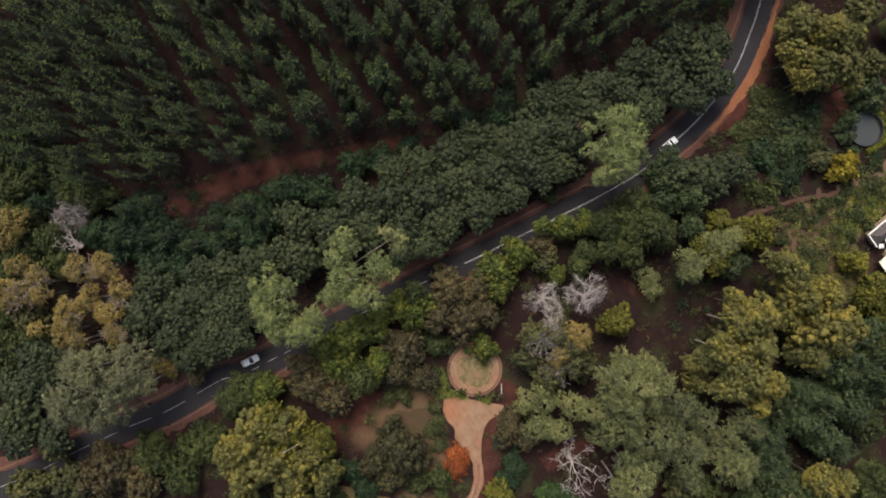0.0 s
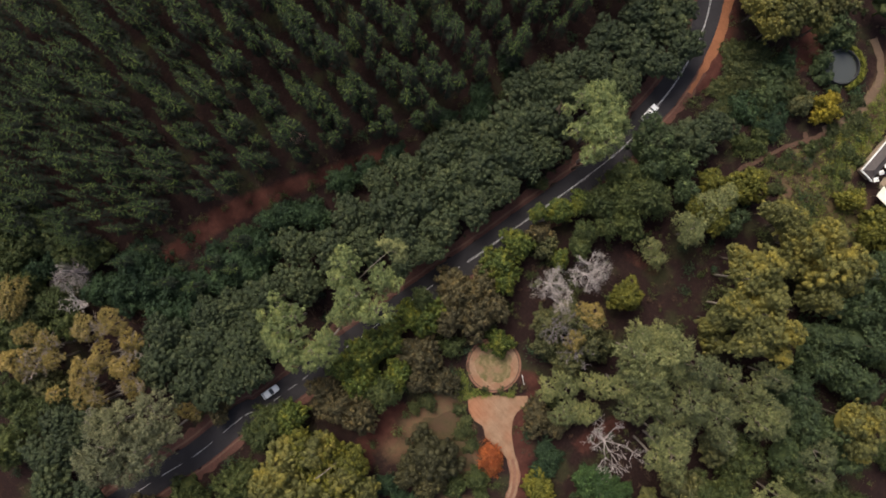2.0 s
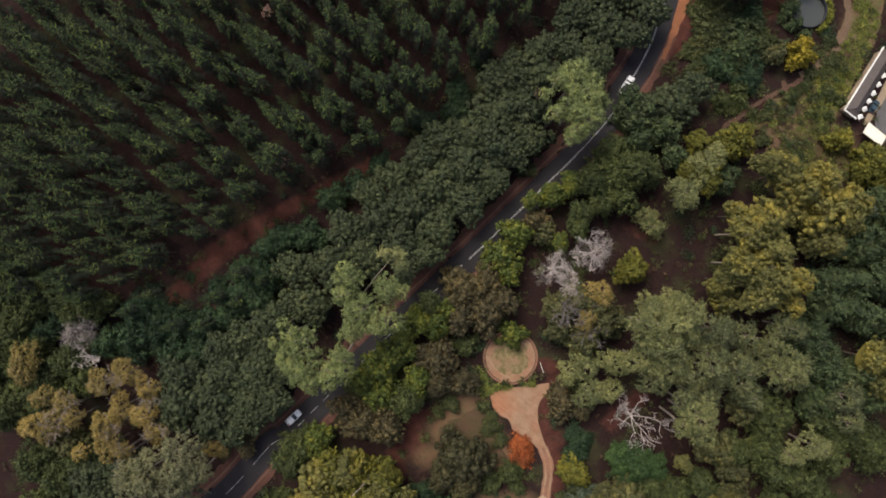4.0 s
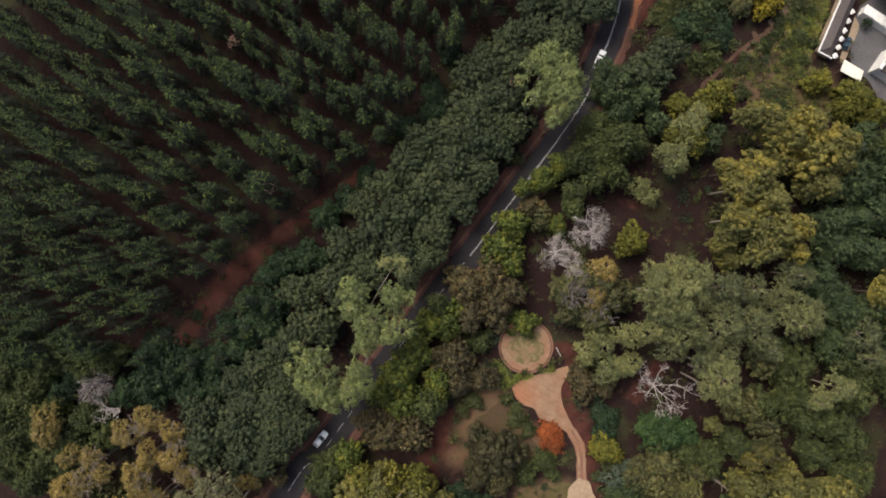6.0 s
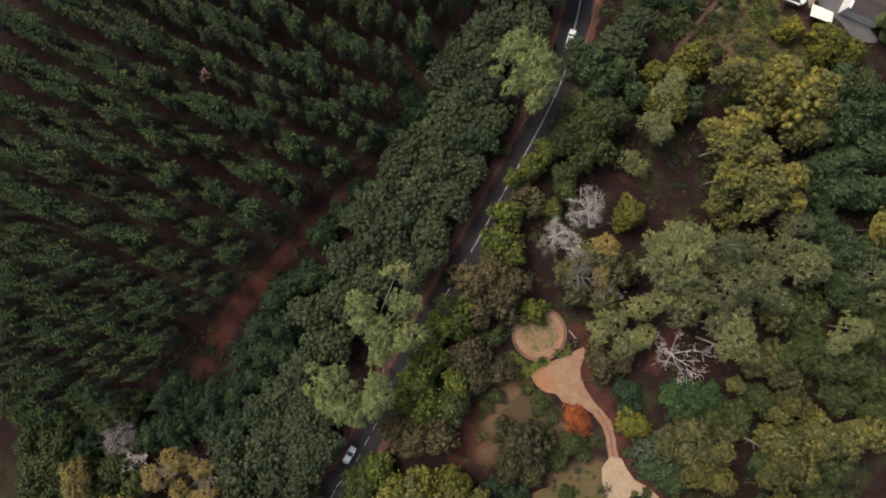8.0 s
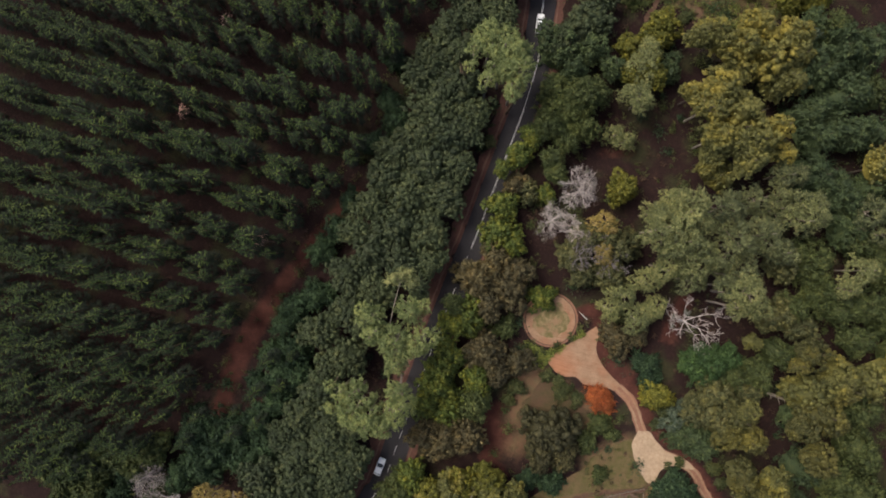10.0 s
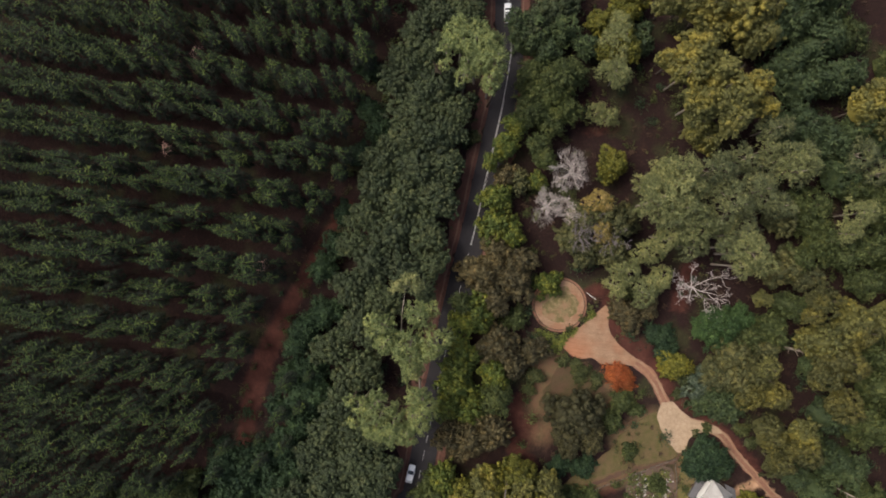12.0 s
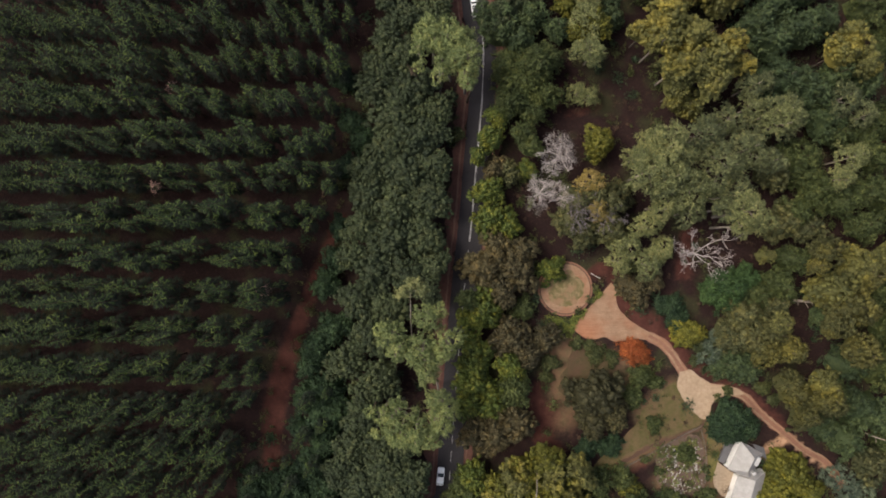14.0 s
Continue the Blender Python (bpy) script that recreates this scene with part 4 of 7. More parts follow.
# ================= drive, yard, paths =================
sheet("drive", DRIVE, 0.03, MAT_SAND, 0.12, 3, 0.5, label="pale pink compacted sand turning place", category="drive")
tagged(strip("track", DRIVE_TRACK, lambda u: 2.6 - 0.9 * u, 0.036, MAT_RUT, jag=0.12, seed=7), "reddish sand track leading to the cottage", "track", kind="structure")
for off in (-0.66, 0.66):
    tagged(strip("track", DRIVE_TRACK, lambda u: 0.62 - 0.22 * u, 0.044, MAT_SAND, jag=0.06, seed=8, off=off), "pale wheel rut in the sand track", "wheel rut", kind="structure")
sheet("yard", YARD, 0.056, MAT_YARD, 0.2, 4, 0.5, label="pale sandy yard where the track forks", category="yard")
tagged(strip("path", FOOTPATH, 1.2, 0.02, MAT_PATH, jag=0.2, seed=9), "reddish dirt path through scrub", "path", kind="structure")
tagged(strip("path", FOOTPATH_POND, 1.9, 0.024, MAT_TANPATH, jag=0.15, seed=10), "tan dirt path round the pond", "path", kind="structure")
tagged(strip("path", FOOTPATH_SIDE, 1.1, 0.016, MAT_PATH, jag=0.2, seed=11), "reddish dirt side path in scrub", "path", kind="structure")

sheet("lawn", LAWN, 0.012, MAT_LAWN, 0.3, 14, 0.6, label="rough olive green lawn beside the yard", category="lawn")
sheet("slope", SCRUB, 0.006, MAT_SLOPE, 0.8, 20, 0.8, label="dry grassy reddish slope with scrub", category="slope")
sheet("slope", MEADOW, 0.007, MAT_SLOPE, 0.6, 21, 0.8, label="dry grassy slope by the reservoir", category="slope")
sheet("lawn", GLADE, 0.012, MAT_LAWN, 0.5, 19, 0.8, label="rough green glade among the scrub", category="lawn")
sheet("lawn", LAWN_BARE, 0.012, MAT_BARELAWN, 0.4, 15, 0.6, label="worn brown lawn under the trees", category="lawn")
sheet("lawn", LAWN_STRIP, 0.014, MAT_STRIPLAWN, 0.12, 16, 0.6, label="yellow-green lawn strip beside the cottage", category="lawn")
sheet("garden_bed", GARDEN, 0.010, MAT_BED, 0.3, 17, 0.6, label="brown garden bed with scattered stones", category="garden bed")
sheet("cottage_yard", COTTAGE_YARD, 0.020, MAT_TANPAVE, 0.12, 18, 0.6, label="tan paved yard beside the cottage", category="paving")
tagged(strip("path", GARDEN_PATH, 0.9, 0.026, MAT_PATH, jag=0.15, seed=12), "brown trodden path along the garden", "path", kind="structure")


def ring(r0, r1, z0, z1, n=64):
    """A round wall between two radii."""
    v, f = [], []
    for k in range(n):
        a = 2 * math.pi * k / n
        c, s = math.cos(a), math.sin(a)
        v += [(r0 * c, r0 * s, z0), (r0 * c, r0 * s, z1), (r1 * c, r1 * s, z1), (r1 * c, r1 * s, z0)]
        o, q = 4 * k, 4 * ((k + 1) % n)
        f += [(o, o + 1, q + 1, q), (o + 1, o + 2, q + 2, q + 1), (o + 2, o + 3, q + 3, q + 2)]
    return v, f


def disc(r, z, n=48, jag=0.0, seed=1):
    rng = random.Random(seed)
    v = [(0, 0, z)]
    for k in range(n):
        a, q = 2 * math.pi * k / n, r + rng.gauss(0, jag)
        v.append((q * math.cos(a), q * math.sin(a), z))
    return v, [(0, 1 + k, 1 + (k + 1) % n) for k in range(n)]


def wavy_ring(r0, r1, z0, z1):
    """A ring whose inner edge wanders, wider and narrower."""
    v, f = ring(r0, r1, z0, z1)
    for i in range(0, len(v), 4):
        for k in (0, 1):
            x, y, z = v[i + k]
            s = 1 + 0.22 * noise.noise((x * 0.5, y * 0.5, 3.0)) + 0.05 * noise.noise((x * 2.0, y * 2.0, 8.0))
            v[i + k] = (x * min(s, 1.08), y * min(s, 1.08), z)
    return v, f


def build_round():
    x, y, r = GREEN_ROUND
    ob = tagged(new("round_lawn"), "round dry lawn with a worn sandy rim", "lawn", kind="structure")
    ob.location = (x, y, 0)
    child("turf", mesh_of("turf", *disc(r - 0.12, 0.16), MAT_DRYGRASS), ob)
    child("sand_rim", mesh_of("sand_rim", *wavy_ring(r - 1.75, r - 0.12, 0.1, 0.168), MAT_SAND), ob, "worn pink sand rim")
    # kerb: a thin ring in the brown path colour
    child("kerb", mesh_of("kerb", *ring(r - 0.12, r + 0.06, -0.05, 0.24), MAT_PATH), ob, "low dark brown earth kerb")
    child("border", mesh_of("border", *ring(r + 0.06, r + 0.55, -0.05, 0.05), MAT_RUT), ob, "trodden red soil border")


build_round()


def build_pond():
    x, y, r = POND
    ob = tagged(new("pond"), "round reservoir of still grey water inside a wall", "pond", kind="structure")
    ob.location = (x, y, 0)
    child("water", mesh_of("water", *disc(r - 0.1, 0.3), MAT_WATER), ob, "still grey water")
    # the shadow along the inner wall is painted: the whole ring is near-black
    child("wall", mesh_of("wall", *ring(r - 0.22, r, -0.3, 1.3), MAT_DARK), ob, "reservoir wall with its inner shadow put in as dark colour")


build_pond()


# ================= buildings =================
def walls_of(outline, high, material, parent, inset=0.4):
    """Outer walls on a four-sided plan, set in under the eaves."""
    c = sum((Vector(p) for p in outline), Vector((0, 0))) / 4
    p = [Vector(q) + (c - Vector(q)).normalized() * inset for q in outline]
    for i in range(4):
        a, b = p[i], p[(i + 1) % 4]
        d = b - a
        bm = box(d.length, 0.25, high, bevel=0.0)
        m = Matrix.Translation(((a.x + b.x) / 2, (a.y + b.y) / 2, 0)) @ Matrix.Rotation(math.atan2(d.y, d.x), 4, "Z")
        part("wall", bm, material, parent, "", m)


def hip_roof(outline, eave, ridge, material, parent, hip=0.5, seams=0.0, name="roof"):
    """A hipped roof on four corners: the ridge runs along the longer way; hip 0 makes gables. The slopes are meshes of their own."""
    p = [Vector(q) for q in outline]
    if (p[1] - p[0]).length + (p[3] - p[2]).length > (p[2] - p[1]).length + (p[0] - p[3]).length:
        p = p[1:] + p[:1]
    a, b = (p[0] + p[1]) / 2, (p[2] + p[3]) / 2
    half = (p[1] - p[0]).length / 2
    d = (b - a).normalized()
    r0, r1 = a + d * half * hip * 2 * 0.9, b - d * half * hip * 2 * 0.9
    if (r1 - r0).dot(d) < 0.3:
        m = (a + b) / 2
        r0, r1 = m - d * 0.2, m + d * 0.2
    P = [Vector((*q, eave)) for q in p]
    R0, R1 = Vector((*r0, ridge)), Vector((*r1, ridge))
    faces = [(P[1], P[2], R1, R0), (P[3], P[0], R0, R1)]
    faces += [(P[0], P[1], R0), (P[2], P[3], R1)]
    for q in faces:
        nrm = (q[1] - q[0]).cross(q[2] - q[1]).normalized()
        if nrm.z < 0:
            q, nrm = q[::-1], -nrm
        k = len(q)
        low = [w - Vector((0, 0, 0.14)) for w in q]
        fs = [tuple(range(k)), tuple(range(2 * k - 1, k - 1, -1))]
        fs += [(i, i + k, (i + 1) % k + k, (i + 1) % k) for i in range(k)]
        slope = child("slope", mesh_of("slope", list(q) + low, fs, material), parent)
        if seams:
            lo = min(range(k), key=lambda i: (q[i].z + q[(i + 1) % k].z))
            e0, e1 = q[lo], q[(lo + 1) % k]
            away = nrm.cross(e1 - e0).normalized()
            if away.z < 0:
                away = -away
            n = max(2, int((e1 - e0).length / seams))
            sides = [(q[i], q[(i + 1) % k]) for i in range(k) if i != lo]
            ee = (e1 - e0).normalized()
            for i in range(1, n):
                s = e0.lerp(e1, i / n)
                far = 99.0
                for u, w in sides:
                    du, dv = (u - e0).dot(ee), (u - e0).dot(away)
                    eu, ev = (w - e0).dot(ee), (w - e0).dot(away)
                    x = (s - e0).dot(ee)
                    if abs(eu - du) > 1e-4 and min(du, eu) <= x <= max(du, eu):
                        far = min(far, dv + (ev - dv) * (x - du) / (eu - du))
                if 0.3 < far < 50:
                    t = s + away * (far - 0.05)
                    v, f = tube([s + nrm * 0.02, t + nrm * 0.02], [0.035, 0.035], 4)
                    child("seam", mesh_of("seam", v, f, material), slope)
    ridge_v, ridge_f = tube([R0 + Vector((0, 0, 0.03)), R1 + Vector((0, 0, 0.03))], [0.09, 0.09], 6)
    child("ridge_cap", mesh_of("ridge_cap", ridge_v, ridge_f, material), parent)
    for c, e in ((P[0], R0), (P[1], R0), (P[2], R1), (P[3], R1)):
        v, f = tube([c + Vector((0, 0, 0.03)), e + Vector((0, 0, 0.03))], [0.07, 0.07], 6)
        child("hip_cap", mesh_of("hip_cap", v, f, material), parent)


def opening(parent, a, b, at, z, w, h, name, material):
    """A window or door leaf on the wall from a to b."""
    a, b = Vector(a), Vector(b)
    d = (b - a).normalized()
    p = a.lerp(b, at)
    m = Matrix.Translation((p.x, p.y, z)) @ Matrix.Rotation(math.atan2(d.y, d.x), 4, "Z")
    frame_ = part(name, box(w, 0.12, h, bevel=0.02), MAT_TIMBER if name == "door" else MAT_WHITE, parent, "", m)
    part("pane", box(w - 0.16, 0.16, h - 0.16, (0, 0, 0.08)), material, frame_)


def build_cottage():
    ob = tagged(new("cottage"), "small white cottage with weathered pale hipped sheet roofs", "house")
    for outline, e, r, hip in ((COTTAGE_MAIN, 2.7, 5.5, 0.34), (COTTAGE_WING, 2.5, 4.7, 0.16)):
        walls_of(outline, e, MAT_WHITE, ob)
        hip_roof(outline, e, r, MAT_GREYROOF, ob, hip, 0.75)
    walls_of(COTTAGE_LEAN, 0.6, MAT_PAVE, ob, 0.2)
    p = [Vector((*q, 0.7 + (0.2 if i in (1, 2) else 0))) for i, q in enumerate(COTTAGE_LEAN)]
    low = [q - Vector((0, 0, 0.1)) for q in p]
    child("porch_roof", mesh_of("porch_roof", p + low, [(3, 2, 1, 0), (4, 5, 6, 7)] + [(i, (i + 1) % 4, (i + 1) % 4 + 4, i + 4) for i in range(4)], MAT_PAVE), ob, "blue-grey low lean-to cover")
    back = [Vector((*q, 2.35)) for q in COTTAGE_BACK]
    low = [q - Vector((0, 0, 0.1)) for q in back]
    child("porch_roof", mesh_of("porch_roof", back + low, [(3, 2, 1, 0), (4, 5, 6, 7)] + [(i, (i + 1) % 4, (i + 1) % 4 + 4, i + 4) for i in range(4)], MAT_PAVE), ob, "blue-grey flat porch roof")
    for q in COTTAGE_BACK[:2]:
        part("porch_post", box(0.12, 0.12, 2.26, (q[0] - 0.1, q[1] - 0.3, 0), 0.01), MAT_TIMBER, ob)
    c = sum((Vector(q) for q in COTTAGE_MAIN), Vector((0, 0))) / 4
    part("dormer", box(1.9, 2.3, 0.9, (c.x + 1.9, c.y + 0.5, 3.4), 0.25, -28), MAT_DORMER, ob, "pale rounded dormer")
    part("chimney", box(0.8, 0.6, 1.6, (c.x + 0.9, c.y - 2.2, 3.6), 0.04, 28), MAT_DORMER, ob, "pale plastered chimney")
    opening(ob, COTTAGE_MAIN[0], COTTAGE_MAIN[1], 0.5, 0.9, 1.2, 1.1, "window", MAT_GLASS)
    opening(ob, COTTAGE_MAIN[1], COTTAGE_MAIN[2], 0.3, 0.0, 0.95, 2.05, "door", MAT_TIMBER)


build_cottage()


def flat_roof(name, outline, high, material, label, category="building"):
    ob = tagged(new(name), label, category)
    walls_of(outline, high, MAT_WHITE, ob, 0.3)
    top = [Vector((*q, high + 0.2)) for q in outline]
    low = [Vector((*q, high)) for q in outline]
    bm = bmesh.new()
    vs = [bm.verts.new(q) for q in top + low]
    bm.faces.new(vs[:4]), bm.faces.new(vs[4:][::-1])
    for i in range(4):
        bm.faces.new((vs[i], vs[i + 4], vs[(i + 1) % 4 + 4], vs[(i + 1) % 4]))
    bmesh.ops.recalc_face_normals(bm, faces=bm.faces)
    part("roof", bm, material, ob)
    return ob


def build_estate():
    sheet("courtyard", COURT, 0.06, MAT_PAVE, 0.05, 5, label="grey paved courtyard between the buildings", category="courtyard")
    sheet("courtyard", COURT_STRIP, 0.068, MAT_TANPAVE, 0.05, 6, label="tan paved strip beside the long building", category="paving")
    ob = tagged(new("long_house"), "long low building with grey-brown tiled roof and white parapets", "building")
    walls_of(LONG_ROOF, 2.4, MAT_TANPAVE, ob, 0.7)
    hip_roof(LONG_ROOF, 2.4, 3.7, MAT_TILE, ob, 0.5)
    for i, (a, b) in enumerate(((0, 1), (3, 0))):
        u, w = Vector(LONG_ROOF[a]), Vector(LONG_ROOF[b])
        d = w - u
        m = Matrix.Translation(((u.x + w.x) / 2, (u.y + w.y) / 2, 0)) @ Matrix.Rotation(math.atan2(d.y, d.x), 4, "Z")
        part("parapet", box(d.length + 0.4, 0.32, 0.35, (0, 0, 2.25), 0.04), MAT_WHITE, ob, "white plastered parapet", m)
    opening(ob, LONG_ROOF[1], LONG_ROOF[2], 0.4, 0.9, 1.4, 1.2, "window", MAT_GLASS)
    opening(ob, LONG_ROOF[1], LONG_ROOF[2], 0.7, 0.0, 1.0, 2.05, "door", MAT_TIMBER)
    canopy = tagged(new("canopy"), "flat cream canopy on slim posts beside the courtyard", "canopy")
    top = [Vector((*q, 2.3)) for q in CREAM_ROOF]
    low = [q - Vector((0, 0, 0.12)) for q in top]
    child("roof", mesh_of("roof", top + low, [(0, 1, 2, 3), (7, 6, 5, 4)] + [(i, i + 4, (i + 1) % 4 + 4, (i + 1) % 4) for i in range(4)], MAT_CREAM), canopy, "cream sheet")
    mid = sum((Vector(q) for q in CREAM_ROOF), Vector((0, 0))) / 4
    for q in CREAM_ROOF:
        p = Vector(q).lerp(mid, 0.06)
        part("post", box(0.1, 0.1, 2.2, (p.x, p.y, 0), 0.01), MAT_TIMBER, canopy)
    flat_roof("outbuilding", BIG_ROOF, 2.2, MAT_WHITE, "long white flat roofed outbuilding along the courtyard", "building")
    house = tagged(new("gabled_house"), "white walled house with pale gable and dark roof", "building")
    walls_of(GABLE_HOUSE, 3.0, MAT_WHITE, house, 0.3)
    hip_roof(GABLE_HOUSE, 3.0, 5.0, MAT_TILE, house, 0.0)
    u, w = Vector(GABLE_HOUSE[0]), Vector(GABLE_HOUSE[1])
    d = w - u
    m = Matrix.Translation(((u.x + w.x) / 2, (u.y + w.y) / 2, 0)) @ Matrix.Rotation(math.atan2(d.y, d.x), 4, "Z")
    part("gable", box(d.length + 0.6, 0.8, 4.2, bevel=0.05), MAT_WHITE, house, "white plastered gable", m)


build_estate()


def parasol(x, y, turn):
    ob = tagged(new("parasol"), "square white parasol on a pole in the courtyard", "parasol", "courtyard parasols")
    ob.matrix_basis = pose(x, y, 0.06, 0, 0, turn)
    v = [(-0.62, -0.55, 2.2), (0.62, -0.55, 2.2), (0.62, 0.55, 2.2), (-0.62, 0.55, 2.2), (0, 0, 2.5)]
    child("canopy", mesh_of("canopy", v + [(a, b, c - 0.06) for a, b, c in v], [(0, 1, 4), (1, 2, 4), (2, 3, 4), (3, 0, 4), (6, 5, 9), (7, 6, 9), (8, 7, 9), (5, 8, 9), (0, 5, 6, 1), (1, 6, 7, 2), (2, 7, 8, 3), (3, 8, 5, 0)], MAT_WHITE), ob)
    tv, tf = tube([(0, 0, 0), (0, 0, 2.6)], [0.03, 0.025], 6)
    child("pole", mesh_of("pole", tv, tf, MAT_TIMBER), ob)
    part("base", box(0.5, 0.5, 0.1, bevel=0.03), MAT_CONCRETE, ob)
    return ob


first = parasol(*PARASOLS[0], 64)
for p in PARASOLS[1:]:
    copy_thing(first, pose(p[0], p[1], 0.06, 0, 0, 64 + random.uniform(-6, 6)))


# ================= cars =================
def car(x, y, turn, paint, label, pickup=False, z=0.09):
    """A car 4.4 m long: lower body, cabin with glass, wheels, lamps."""
    ob = tagged(new("car"), label, "car", "cars")
    ob.matrix_basis = pose(x, y, z, 0, 0, turn)
    long = 4.9 if pickup else 4.4

    def hull(rows):
        v, f = [], []
        for px, half, z0, z1 in rows:
            v += [(px, -half, z0), (px, -half * 0.97, z1), (px, half * 0.97, z1), (px, half, z0)]
        for i in range(len(rows) - 1):
            o = 4 * i
            f += [(o + k, o + k + 4, o + (k + 1) % 4 + 4, o + (k + 1) % 4) for k in range(4)]
        f += [(0, 1, 2, 3), tuple(len(v) - 1 - k for k in range(4))]
        return v, f

    a = long / 2
    body = child("body", mesh_of("body", *hull([(-a, 0.74, 0.4, 0.7), (-a + 0.15, 0.84, 0.28, 0.9), (-a + 1.1, 0.88, 0.25, 0.96), (a - 1.5, 0.88, 0.25, 0.95), (a - 0.5, 0.85, 0.25, 0.82), (a - 0.1, 0.78, 0.3, 0.68), (a, 0.68, 0.4, 0.6)]), paint), ob)
    back = -0.15 if pickup else -a + 0.35
    child("windows", mesh_of("windows", *hull([(back, 0.76, 0.95, 1.0), (back + 0.35, 0.70, 0.95, 1.40), (a - 2.2, 0.70, 0.95, 1.42), (a - 1.35, 0.76, 0.94, 0.98)]), MAT_GLASS), ob, "dark tinted glass")
    child("roof", mesh_of("roof", *hull([(back + 0.33, 0.67, 1.385, 1.42), (back + 0.6, 0.69, 1.39, 1.47), (a - 2.5, 0.69, 1.39, 1.48), (a - 2.15, 0.66, 1.39, 1.43)]), paint), ob)
    if pickup:
        child("load_bed", mesh_of("load_bed", *hull([(-a + 0.2, 0.7, 0.9, 0.965), (-0.3, 0.7, 0.9, 0.975)]), MAT_DARK), ob, "open dark load bed")
    for sx in (-a + 0.85, a - 0.9):
        for sy in (-0.82, 0.82):
            tv, tf = tube([(sx, sy - 0.1, 0.31), (sx, sy + 0.1, 0.31)], [0.31, 0.31], 14)
            n = len(tv) // 2
            tf = list(tf) + [tuple(range(n)), tuple(range(2 * n - 1, n - 1, -1))]
            wheel = child("wheel", mesh_of("wheel", tv, tf, MAT_RUBBER), ob)
            rv, rf = tube([(sx, sy - 0.105, 0.31), (sx, sy + 0.105, 0.31)], [0.19, 0.19], 10)
            rf = list(rf) + [tuple(range(10)), tuple(range(19, 9, -1))]
            child("rim", mesh_of("rim", rv, rf, MAT_SILVER), wheel)
    for s in (-0.6, 0.6):
        part("headlight", box(0.12, 0.3, 0.14, (a - 0.06, s, 0.56), 0.02), MAT_LAMP, ob)
        part("tail_lamp", box(0.08, 0.2, 0.2, (-a + 0.04, s * 1.1, 0.6), 0.02), MAT_REDLAMP, ob)
        part("mirror", box(0.12, 0.18, 0.12, (a - 1.6, s * 1.55, 0.95), 0.03), paint, ob)
    return ob


car(*CARS[0], 84, MAT_CAR, "white car driving along the country road", False)
car(*CARS[1], 98, MAT_CAR, "white pickup driving along the country road", True)
small = car(*COURT_CAR, 94, MAT_BLUECAR, "small dark blue car parked in the paved courtyard", False, 0.06)
small.scale = (0.76, 0.82, 0.85)


# ================= the pine plantation: rows along x =================
def inside_pines(x, y):
    """West of the plantation's edge, which is told as x for each y."""
    e = sorted((p[1], p[0]) for p in PINES_EDGE)
    ex = np.interp(y, [q[0] for q in e], [q[1] for q in e])
    return x < ex - 1.0 and y > e[0][0]


def build_pines():
    kinds = []
    for s in range(8):
        v, f, tip, cl = pine_arrays(50 + s, 20.5 + 0.45 * s, 2.1 + 0.16 * (s % 4))
        tall = 20.5 + 0.45 * s
        tv, tf = tube([(0, 0, -0.5), (0.05, 0, tall * 0.5), (0, 0.04, tall - 0.6)], [0.17, 0.11, 0.03], 5)
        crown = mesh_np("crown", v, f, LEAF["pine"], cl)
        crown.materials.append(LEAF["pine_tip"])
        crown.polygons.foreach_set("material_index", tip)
        kinds.append((crown, mesh_np("trunk", np.array([q[:] for q in tv]), tf, BARK["brown"]), v, f, tip, cl))
    rng = np.random.default_rng(77)
    spots = []
    for band in range(-17, 18):
        for row in (-1.55, 1.55):
            y, x = 8.0 - 8.8 * band + row, -150.0 + rng.uniform(0, 4)
            while x < 0:
                px, py = x + rng.normal(0, 0.3), y + rng.normal(0, 0.4)
                if math.hypot(px, py) < 128 and inside_pines(px, py):
                    spots.append((px, py, int(rng.integers(8)), rng.uniform(0, 360), rng.uniform(0.82, 1.12)))
                x += rng.uniform(3.1, 5.0)
    for px, py in LONE_PINES:
        spots.append((px, py, int(rng.integers(8)), rng.uniform(0, 360), rng.uniform(0.6, 0.85)))
    spots.sort(key=lambda s: math.hypot(s[0] + 25, s[1]))
    made = {}
    for px, py, k, a, s in spots[:300]:
        m = pose(px, py, 0, rng.normal(0, 1.2), rng.normal(0, 1.2), a) @ Matrix.Diagonal((s, s, s, 1))
        if k in made:
            copy_thing(made[k], m)
        else:
            ob = tagged(new("pine_tree"), "dark green plantation pine with star-shaped whorls of branches", "pine tree", "plantation pines")
            child("trunk", kinds[k][1], ob)
            child("crown", kinds[k][0], ob)
            ob.matrix_basis = m
            ob.scale = (1, 1, 1)
            ob.matrix_basis = m
            made[k] = ob
    vs, fs, ts, cs, o = [], [], [], [], 0
    for px, py, k, a, s in spots[300:]:
        v, f = kinds[k][2], kinds[k][3]
        R = np.array(Matrix.Rotation(radians(a), 3, "Z")) * s
        # clump scaled down, so the far pines take a darker tone
        vs.append(v @ R.T + np.array([px, py, 0])), fs.append(f + o), ts.append(kinds[k][4]), cs.append(kinds[k][5] * 0.35 + rng.uniform(0, 0.15))
        o += len(v)
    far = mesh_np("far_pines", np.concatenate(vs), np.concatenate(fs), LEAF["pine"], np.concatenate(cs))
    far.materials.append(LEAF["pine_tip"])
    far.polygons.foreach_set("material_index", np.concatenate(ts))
    tagged(new("far_pines", far), "rows of dark green plantation pines further off", "pine trees", kind="stuff")


build_pines()


